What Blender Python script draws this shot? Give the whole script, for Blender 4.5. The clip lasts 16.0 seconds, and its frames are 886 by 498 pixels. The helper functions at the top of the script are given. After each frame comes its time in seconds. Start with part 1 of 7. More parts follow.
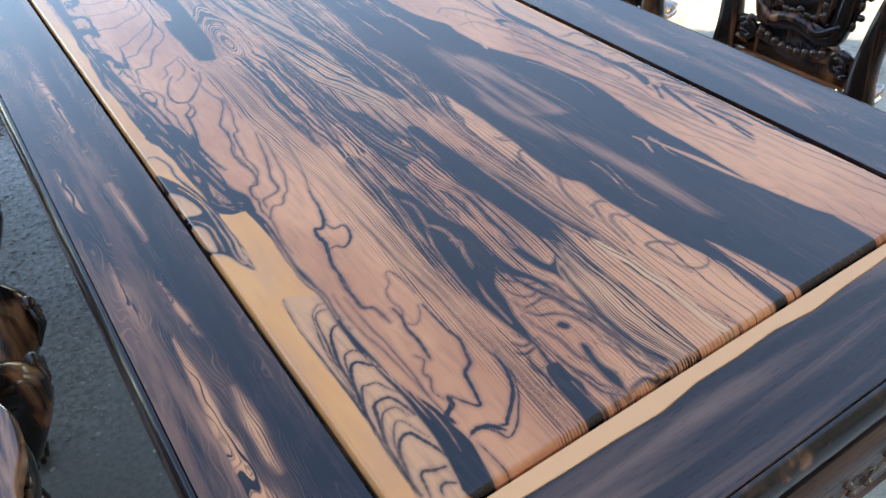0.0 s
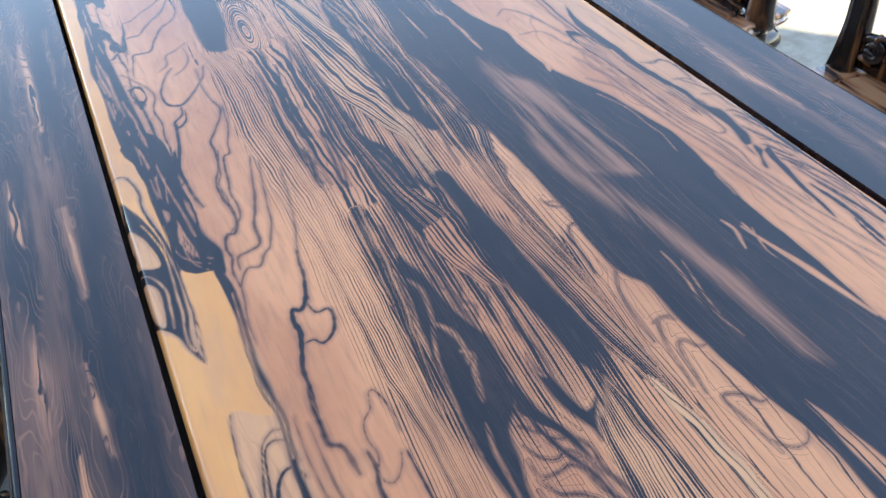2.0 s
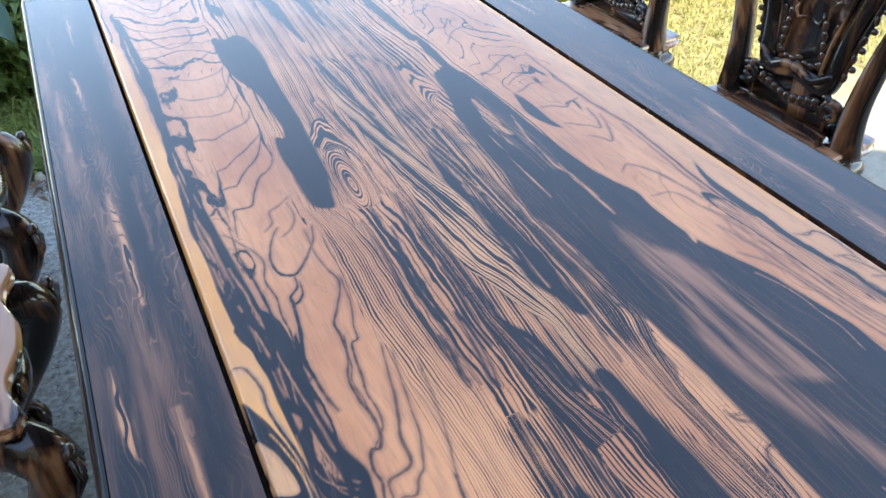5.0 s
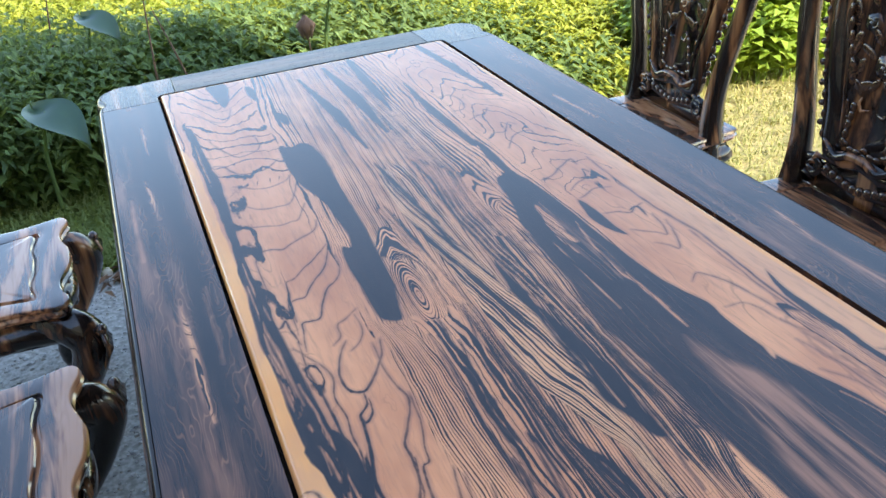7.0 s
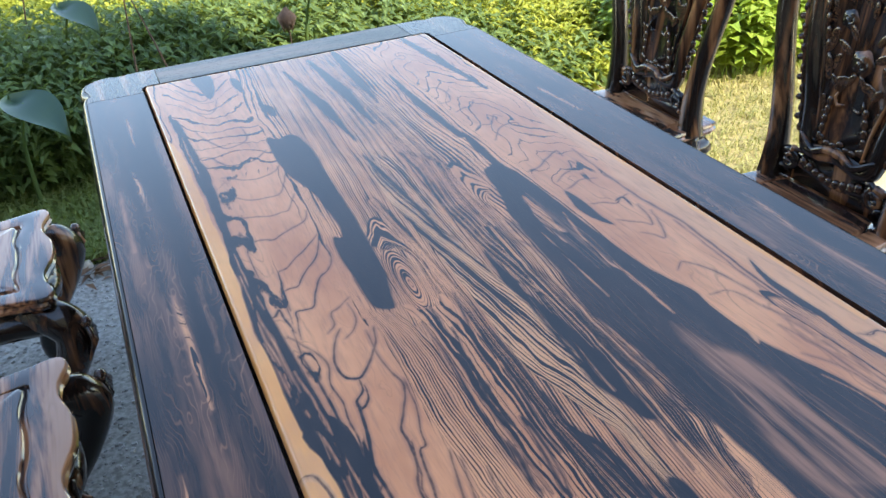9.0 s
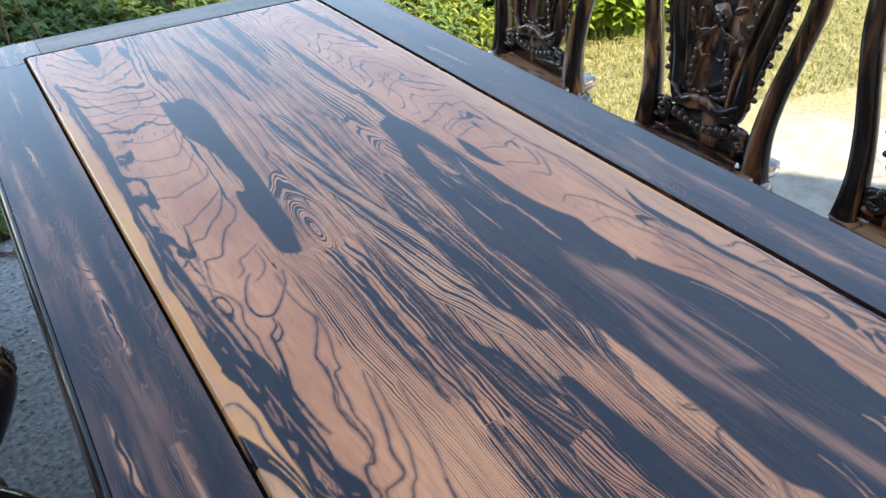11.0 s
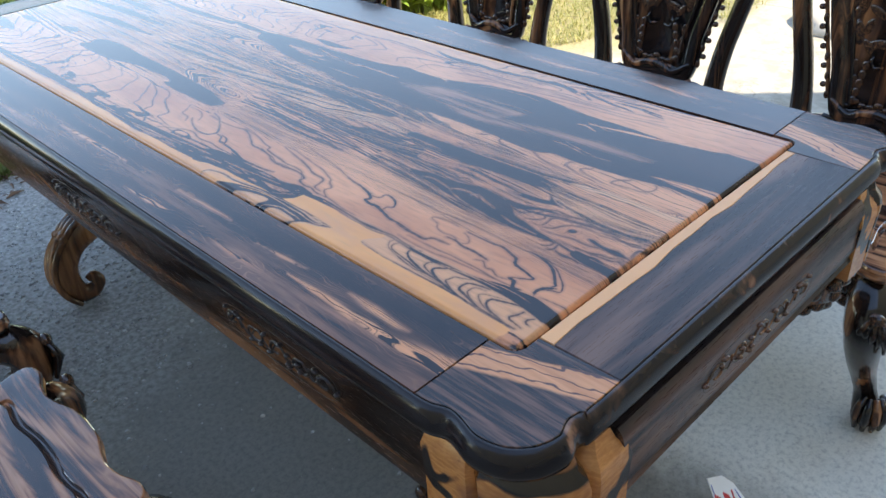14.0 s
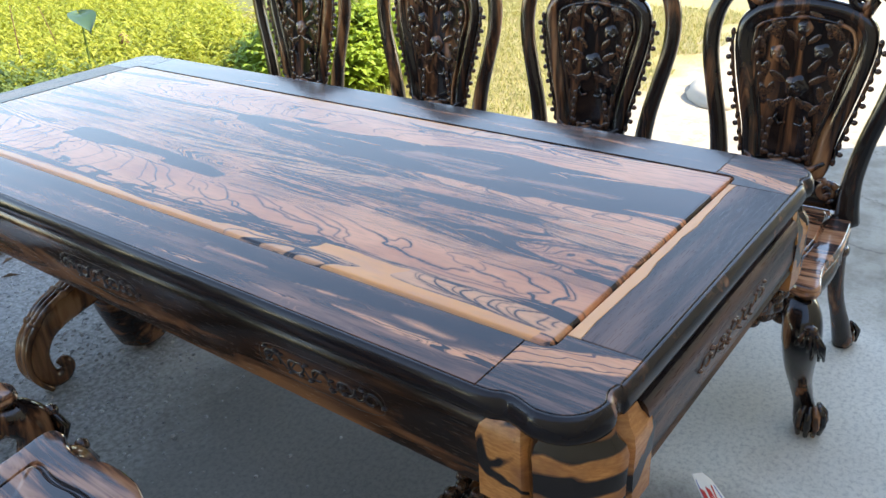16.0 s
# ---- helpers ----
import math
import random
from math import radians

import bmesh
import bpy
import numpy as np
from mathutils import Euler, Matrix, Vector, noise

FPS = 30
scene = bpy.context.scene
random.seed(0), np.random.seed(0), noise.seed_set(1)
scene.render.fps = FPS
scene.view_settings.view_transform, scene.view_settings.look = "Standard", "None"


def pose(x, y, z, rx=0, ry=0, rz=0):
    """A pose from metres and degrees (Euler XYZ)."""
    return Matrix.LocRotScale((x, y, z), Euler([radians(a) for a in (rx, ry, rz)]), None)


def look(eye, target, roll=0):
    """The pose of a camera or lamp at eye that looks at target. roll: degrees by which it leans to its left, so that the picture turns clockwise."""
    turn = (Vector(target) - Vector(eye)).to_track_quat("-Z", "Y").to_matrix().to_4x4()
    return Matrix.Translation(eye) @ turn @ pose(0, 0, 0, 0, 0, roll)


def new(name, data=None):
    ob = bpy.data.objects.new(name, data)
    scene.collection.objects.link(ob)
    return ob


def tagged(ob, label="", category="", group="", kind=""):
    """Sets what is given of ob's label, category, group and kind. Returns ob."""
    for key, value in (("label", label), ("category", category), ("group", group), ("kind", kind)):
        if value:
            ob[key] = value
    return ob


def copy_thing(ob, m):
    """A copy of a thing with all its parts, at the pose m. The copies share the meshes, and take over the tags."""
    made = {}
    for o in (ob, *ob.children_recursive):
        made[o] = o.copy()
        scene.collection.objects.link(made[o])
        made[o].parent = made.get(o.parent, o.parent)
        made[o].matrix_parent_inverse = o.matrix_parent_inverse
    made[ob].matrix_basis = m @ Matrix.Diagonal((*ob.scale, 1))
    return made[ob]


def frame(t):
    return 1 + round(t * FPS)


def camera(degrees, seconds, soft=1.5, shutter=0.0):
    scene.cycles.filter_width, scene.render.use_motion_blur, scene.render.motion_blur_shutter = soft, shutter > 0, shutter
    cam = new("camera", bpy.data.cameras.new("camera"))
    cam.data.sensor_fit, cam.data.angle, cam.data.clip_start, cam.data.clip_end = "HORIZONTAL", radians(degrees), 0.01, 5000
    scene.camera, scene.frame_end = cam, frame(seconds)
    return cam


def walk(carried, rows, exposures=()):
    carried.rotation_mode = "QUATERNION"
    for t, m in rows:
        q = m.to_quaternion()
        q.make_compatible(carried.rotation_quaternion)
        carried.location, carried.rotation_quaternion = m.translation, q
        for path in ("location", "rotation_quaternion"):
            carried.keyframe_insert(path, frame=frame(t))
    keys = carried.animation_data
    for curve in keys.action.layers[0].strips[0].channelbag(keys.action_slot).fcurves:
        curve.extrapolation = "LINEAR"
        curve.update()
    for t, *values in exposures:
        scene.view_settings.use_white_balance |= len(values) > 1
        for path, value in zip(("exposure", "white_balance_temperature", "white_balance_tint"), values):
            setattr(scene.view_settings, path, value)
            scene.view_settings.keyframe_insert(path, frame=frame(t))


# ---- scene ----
cam = camera(57.2, 16.0)
PATH = [
    (0, (-0.13, -0.327, 1.375), (0.634, 1.015, 0.103), -5.8),
    (0.5, (-0.182, -0.239, 1.367), (0.7, 0.986, 0.055), -5.8),
    (1, (-0.15, -0.194, 1.353), (0.795, 0.953, 0.016), -4.5),
    (1.5, (-0.03, -0.149, 1.336), (0.786, 1.136, 0.039), -1.9),
    (2, (0.04, -0.126, 1.332), (0.631, 1.232, -0.012), -3.7),
    (2.5, (0.029, -0.08, 1.339), (0.585, 1.318, 0.021), -4.9),
    (3, (-0.004, -0.031, 1.339), (0.58, 1.353, 0.018), -4.0),
    (3.5, (-0.02, 0.0, 1.339), (0.537, 1.399, 0.023), -4.7),
    (4, (-0.015, 0.027, 1.351), (0.55, 1.452, 0.068), -4.5),
    (4.5, (-0.017, 0.055, 1.358), (0.599, 1.51, 0.132), -3.5),
    (5, (-0.034, 0.079, 1.372), (0.615, 1.539, 0.169), -2.5),
    (7.5, (-0.044, 0.11, 1.408), (0.539, 1.731, 0.392), -5.2),
    (8, (-0.048, 0.106, 1.41), (0.54, 1.714, 0.378), -5.0),
    (10.5, (-0.1, 0.087, 1.41), (0.682, 1.57, 0.32), -2.9),
    (11, (-0.106, 0.031, 1.403), (0.733, 1.467, 0.293), -2.9),
    (11.5, (-0.122, -0.109, 1.39), (0.763, 1.324, 0.312), -3.1),
    (12, (-0.174, -0.222, 1.383), (0.713, 1.189, 0.277), -3.5),
    (12.5, (-0.229, -0.243, 1.388), (0.729, 1.105, 0.263), -4.1),
    (13, (-0.349, -0.237, 1.38), (0.733, 0.974, 0.214), -5.0),
    (13.5, (-0.448, -0.324, 1.394), (0.692, 0.846, 0.24), -4.4),
    (14, (-0.539, -0.471, 1.405), (0.603, 0.76, 0.318), -4.0),
    (14.5, (-0.629, -0.52, 1.421), (0.52, 0.756, 0.395), -4.0),
    (15, (-0.736, -0.484, 1.429), (0.48, 0.764, 0.448), -4.3),
    (15.5, (-0.796, -0.469, 1.437), (0.515, 0.725, 0.511), -4.7),
    (16, (-0.797, -0.47, 1.422), (0.588, 0.652, 0.516), -3.7),
]
walk(cam, [(t, look(eye, target, roll)) for t, eye, target, roll in PATH], [(0, 2.38, 7450, 10), (3.5, 2.69, 7450, 10), (7.5, 2.37, 7350, 10), (12.5, 2.18, 7350, 10), (16, 2.31, 7750, 13)])

# ---------- light ----------
# An unseen wall, added behind the camera, shades the yard; the shadow's edge runs along the sun's way.
SUN_AZ = Vector((0.62, -0.78, 0.0)).normalized()
SUN_EL = radians(40)
world = bpy.data.worlds.new("sky")
scene.world = world
world.use_nodes = True
wn = world.node_tree.nodes
sky = wn.new("ShaderNodeTexSky")
sky.sky_type = "NISHITA"
sky.sun_disc = False
sky.sun_elevation = SUN_EL
sky.sun_rotation = math.atan2(SUN_AZ.x, SUN_AZ.y)
sky.dust_density = 0.2
sky.ozone_density = 1.5
wn["Background"].inputs["Strength"].default_value = 0.15
world.node_tree.links.new(sky.outputs[0], wn["Background"].inputs["Color"])
sun = new("sun", bpy.data.lights.new("sun", "SUN"))
sun.data.energy = 3.2
sun.data.angle = radians(0.53)
sun.data.color = (1.0, 0.93, 0.82)
sun_way = SUN_AZ * math.cos(SUN_EL) + Vector((0, 0, math.sin(SUN_EL)))
sun.matrix_world = look(sun_way * 30, (0, 0, 0))

# ---------- helpers for shapes ----------


def finish(name, bm, mat, smooth=True):
    bmesh.ops.recalc_face_normals(bm, faces=bm.faces[:])
    me = bpy.data.meshes.new(name)
    bm.to_mesh(me)
    bm.free()
    if smooth:
        for p in me.polygons:
            p.use_smooth = True
    if mat:
        me.materials.append(mat)
    return me


def part(name, bm, mat, parent=None, label="", smooth=True):
    """One mesh object, under its thing or part."""
    ob = new(name, finish(name, bm, mat, smooth))
    if parent:
        ob.parent = parent
    if label:
        tagged(ob, label)
    return ob


def crisp(ob, angle=32):
    """Edges sharper than the angle stay sharp in the shading."""
    ob.data.set_sharp_from_angle(angle=radians(angle))
    return ob


def thing(name, label, category, group="", m=None):
    ob = new(name)
    ob.empty_display_size = 0.05
    tagged(ob, label, category, group)
    if m is not None:
        ob.matrix_basis = m
    return ob


def catmull(pts, n=6, closed=False):
    """A smooth line of points through the given ones."""
    P = [Vector(p) for p in pts]
    out = []
    count = len(P) if closed else len(P) - 1
    for i in range(count):
        if closed:
            a, b, c, d = P[i - 1], P[i], P[(i + 1) % len(P)], P[(i + 2) % len(P)]
        else:
            a, b, c, d = P[max(i - 1, 0)], P[i], P[i + 1], P[min(i + 2, len(P) - 1)]
        for k in range(n):
            t = k / n
            out.append(0.5 * (2 * b + (c - a) * t + (2 * a - 5 * b + 4 * c - d) * t * t + (3 * b - a - 3 * c + d) * t ** 3))
    if not closed:
        out.append(P[-1])
    return out


def sweep(bm, pts, radii, sides=8, flat=(1, 1), up=(0, 0, 1), square=0.0):
    """A round or squarish bar along pts with a radius at every point. flat scales its two cross directions."""
    pts = [Vector(p) for p in pts]
    n = len(pts)
    if not hasattr(radii, "__len__"):
        radii = [radii] * n
    elif len(radii) != n:
        radii = [float(np.interp(i / (n - 1), np.linspace(0, 1, len(radii)), radii)) for i in range(n)]
    side = None
    rings = []
    for i, p in enumerate(pts):
        tan = (pts[min(i + 1, n - 1)] - pts[max(i - 1, 0)]).normalized()
        if side is None:
            side = tan.cross(Vector(up))
            if side.length < 1e-3:
                side = tan.cross(Vector((1, 0, 0)))
        side = (side - tan * side.dot(tan)).normalized()
        other = tan.cross(side)
        ring = []
        for k in range(sides):
            a = 2 * math.pi * (k + 0.5) / sides
            c, s = math.cos(a), math.sin(a)
            q = max(abs(c), abs(s)) ** -square if square else 1.0
            ring.append(bm.verts.new(p + radii[i] * q * (c * flat[0] * side + s * flat[1] * other)))
        rings.append(ring)
    for a, b in zip(rings, rings[1:]):
        for k in range(sides):
            bm.faces.new((a[k], a[(k + 1) % sides], b[(k + 1) % sides], b[k]))
    bm.faces.new(rings[0])
    bm.faces.new(rings[-1][::-1])


def ball(bm, at, size, seg=8, rings=5, turn=None):
    m = Matrix.Translation(at) @ (turn or Matrix()) @ Matrix.Diagonal((*(size if hasattr(size, "__len__") else (size,) * 3), 1))
    bmesh.ops.create_uvsphere(bm, u_segments=seg, v_segments=rings, radius=1, matrix=m)


def inset_line(pts, d):
    """The closed plan line pts, moved inwards by d (its points run counter-clockwise)."""
    out = []
    n = len(pts)
    for i in range(n):
        a, b, c = Vector(pts[i - 1]), Vector(pts[i]), Vector(pts[(i + 1) % n])
        e1, e2 = (b - a).normalized(), (c - b).normalized()
        n1, n2 = Vector((-e1.y, e1.x)), Vector((-e2.y, e2.x))
        m = n1 + n2
        m = m / max(0.35, m.length_squared / 2) if m.length > 1e-6 else n1
        out.append(b + m * d)
    return out


def moulded(bm, line, rows, cap_top=True, cap_bottom=True):
    """Stacked rings of a plan line: rows of (inset, z), from the bottom up."""
    line = [Vector(p[:2]) for p in line]
    rings = []
    for d, z in rows:
        rings.append([bm.verts.new((p.x, p.y, z)) for p in inset_line(line, d)])
    n = len(line)
    for a, b in zip(rings, rings[1:]):
        for k in range(n):
            bm.faces.new((a[k], a[(k + 1) % n], b[(k + 1) % n], b[k]))
    if cap_bottom:
        bm.faces.new(rings[0][::-1])
    if cap_top:
        bm.faces.new(rings[-1])
    return rings


def box(bm, lo, hi, bevel=0.0):
    lo, hi = Vector(lo), Vector(hi)
    m = Matrix.Translation((lo + hi) / 2) @ Matrix.Diagonal((*(hi - lo), 1))
    made = bmesh.ops.create_cube(bm, size=1, matrix=m)
    if bevel:
        edges = list({e for v in made["verts"] for e in v.link_edges})
        bmesh.ops.bevel(bm, geom=edges, offset=bevel, segments=2, affect="EDGES", profile=0.6)


UNIT_BALL = {}


def bead(name, parent, at, size, mat, seg=8, rings=6):
    """A small round piece: an object of its own on one shared mesh."""
    if mat.name not in UNIT_BALL:
        bm = bmesh.new()
        ball(bm, (0, 0, 0), 1.0, seg, rings)
        UNIT_BALL[mat.name] = finish("bead", bm, mat)
    ob = new(name, UNIT_BALL[mat.name])
    ob.parent = parent
    ob.location = at
    ob.scale = size if hasattr(size, "__len__") else (size,) * 3
    return ob


def spiral(cx, cz, r0, turns, start, y=0.0, n=18, way=1, grow=0.25):
    """A flat scroll in the x-z plane, from its rim inwards."""
    return [Vector((cx + r0 * (1 - (1 - grow) * i / n) * math.cos(start + way * turns * 2 * math.pi * i / n), y,
                    cz + r0 * (1 - (1 - grow) * i / n) * math.sin(start + way * turns * 2 * math.pi * i / n))) for i in range(n + 1)]


# ---------- materials ----------


class Nodes:
    """Short forms for building a node material."""

    def __init__(self, name):
        self.mat = bpy.data.materials.new(name)
        self.mat.use_nodes = True
        self.tree = self.mat.node_tree
        self.bsdf = self.tree.nodes["Principled BSDF"]

    def put(self, socket, value):
        if isinstance(value, bpy.types.NodeSocket):
            self.tree.links.new(value, socket)
        elif value is not None:
            socket.default_value = value

    def math(self, op, a, b=None, c=None, clamp=False):
        n = self.tree.nodes.new("ShaderNodeMath")
        n.operation, n.use_clamp = op, clamp
        for s, v in zip(n.inputs, (a, b, c)):
            self.put(s, v)
        return n.outputs[0]

    def vec(self, op, a, b=None):
        n = self.tree.nodes.new("ShaderNodeVectorMath")
        n.operation = op
        self.put(n.inputs[0], a)
        self.put(n.inputs[1], b)
        return n.outputs["Value" if op == "LENGTH" else "Vector"]

    def coords(self, scale=(1, 1, 1), kind="Object", shift=0.0):
        n = self.tree.nodes.new("ShaderNodeTexCoord")
        v = n.outputs[kind]
        if shift:
            r = self.tree.nodes.new("ShaderNodeObjectInfo").outputs["Random"]
            v = self.vec("ADD", v, self.math("MULTIPLY", r, shift))
        return self.vec("MULTIPLY", v, scale)

    def noise(self, vector, scale=1.0, detail=3.0, rough=0.5, distort=0.0):
        n = self.tree.nodes.new("ShaderNodeTexNoise")
        self.put(n.inputs["Vector"], vector)
        for k, v in (("Scale", scale), ("Detail", detail), ("Roughness", rough), ("Distortion", distort)):
            n.inputs[k].default_value = v
        return n.outputs["Fac"]

    def voronoi(self, vector, scale, feature="F1", out="Distance"):
        n = self.tree.nodes.new("ShaderNodeTexVoronoi")
        n.feature = feature
        self.put(n.inputs["Vector"], vector)
        n.inputs["Scale"].default_value = scale
        return n.outputs[out]

    def smooth(self, value, lo, hi, to=(0.0, 1.0)):
        n = self.tree.nodes.new("ShaderNodeMapRange")
        n.interpolation_type = "SMOOTHSTEP"
        for k, v in zip(("Value", "From Min", "From Max", "To Min", "To Max"), (value, lo, hi, *to)):
            self.put(n.inputs[k], v)
        return n.outputs[0]

    def mix(self, fac, a, b):
        n = self.tree.nodes.new("ShaderNodeMix")
        n.data_type = "RGBA"
        self.put(n.inputs[0], fac)
        for s, v in ((n.inputs[6], a), (n.inputs[7], b)):
            self.put(s, (*v, 1) if isinstance(v, tuple) and len(v) == 3 else v)
        return n.outputs[2]

    def ramp(self, value, stops):
        n = self.tree.nodes.new("ShaderNodeValToRGB")
        self.put(n.inputs[0], value)
        r = n.color_ramp
        while len(r.elements) < len(stops):
            r.elements.new(0.5)
        for e, (p, c) in zip(r.elements, stops):
            e.position, e.color = p, (*c, 1)
        return n.outputs[0]

    def attr(self, name):
        n = self.tree.nodes.new("ShaderNodeAttribute")
        n.attribute_name = name
        return n.outputs["Fac"]

    def bump(self, height, strength=0.2, distance=0.002):
        n = self.tree.nodes.new("ShaderNodeBump")
        self.put(n.inputs["Height"], height)
        n.inputs["Strength"].default_value, n.inputs["Distance"].default_value = strength, distance
        self.put(self.bsdf.inputs["Normal"], n.outputs[0])

    def set(self, colour, rough=0.5, metal=0.0, coat=0.0, coat_rough=0.05, spec=0.5):
        self.put(self.bsdf.inputs["Base Color"], (*colour, 1) if isinstance(colour, tuple) else colour)
        self.put(self.bsdf.inputs["Roughness"], rough)
        self.put(self.bsdf.inputs["Metallic"], metal)
        self.bsdf.inputs["Specular IOR Level"].default_value = spec
        self.put(self.bsdf.inputs["Coat Weight"], coat)
        self.bsdf.inputs["Coat Roughness"].default_value = coat_rough
        return self.mat


DARK, BROWN = (0.012, 0.009, 0.010), (0.055, 0.028, 0.019)


def ebony(name, along, light, stops=None, fine=1.0, gloss=0.22, coat=0.35, coat_rough=0.10):
    """Striped ebony. along: the axis (0, 1 or 2) of the grain; light: how much pale streak there is (0 to 1)."""
    n = Nodes(name)
    squeeze = [7.0 * fine] * 3
    squeeze[along] = 0.75 * fine
    c = n.coords(tuple(squeeze), shift=9.0)
    bands = n.noise(c, 1.6, 2.0, 0.5, 1.2)
    bend = n.noise(c, 0.9, 2.0, 0.5)
    fast = [46.0 * fine] * 3
    fast[along] = 1.6 * fine
    streak = n.noise(n.vec("ADD", n.coords(tuple(fast), shift=9.0), n.vec("MULTIPLY", n.math("MULTIPLY", bend, 14.0), (1, 1, 1))), 1.0, 3.0, 0.55)
    tone = n.math("ADD", n.math("MULTIPLY", bands, 0.68), n.math("MULTIPLY", streak, 0.32))
    lo = 0.60 - 0.16 * light
    colour = n.ramp(n.smooth(tone, lo - 0.14, lo + 0.16), stops or [(0.0, DARK), (0.42, (0.022, 0.014, 0.012)), (0.62, BROWN), (0.8, (0.17, 0.075, 0.042)), (1.0, (0.30, 0.15, 0.085))])
    pores = [500.0] * 3
    pores[along] = 30.0
    grain = n.noise(n.coords(tuple(pores)), 1.0, 2.0, 0.6)
    n.bump(grain, 0.04, 0.0003)
    return n.set(colour, n.smooth(grain, 0.3, 0.75, (gloss, gloss + 0.14)), coat=coat, coat_rough=coat_rough, spec=0.36)


EBONY_RAIL = ebony("ebony_rail", 1, 0.45)
EBONY_END = ebony("ebony_rail_cross", 0, 0.78, [(0.0, DARK), (0.4, (0.026, 0.016, 0.015)), (0.7, (0.085, 0.044, 0.034)), (1.0, (0.16, 0.085, 0.06))], gloss=0.26, coat=0.1)
EBONY_CHAIR = ebony("ebony_chair", 2, 0.62, [(0.0, (0.008, 0.006, 0.006)), (0.45, (0.020, 0.011, 0.008)), (0.66, (0.065, 0.027, 0.014)), (0.85, (0.18, 0.073, 0.031)), (1.0, (0.32, 0.14, 0.058))], gloss=0.13, coat=0.35, coat_rough=0.05)
EBONY_SEAT = ebony("ebony_seat", 0, 0.84, [(0.0, DARK), (0.35, (0.05, 0.026, 0.02)), (0.6, (0.22, 0.090, 0.045)), (0.8, (0.44, 0.19, 0.09)), (1.0, (0.54, 0.26, 0.13))], fine=1.5, gloss=0.10, coat=0.9, coat_rough=0.05)
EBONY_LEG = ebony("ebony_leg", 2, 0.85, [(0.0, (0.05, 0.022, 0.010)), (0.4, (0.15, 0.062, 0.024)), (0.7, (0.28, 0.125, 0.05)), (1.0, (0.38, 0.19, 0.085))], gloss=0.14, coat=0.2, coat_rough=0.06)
EBONY_DARK = ebony("ebony_apron", 1, 0.80, [(0.0, (0.014, 0.009, 0.007)), (0.4, (0.036, 0.018, 0.011)), (0.65, (0.11, 0.048, 0.024)), (1.0, (0.28, 0.125, 0.055))], gloss=0.15, coat=0.0)
EBONY_EDGE = ebony("ebony_edge", 1, 0.18, gloss=0.13, coat=0.0)
EBONY_CARVE = ebony("ebony_carving", 1, 0.25, gloss=0.28)


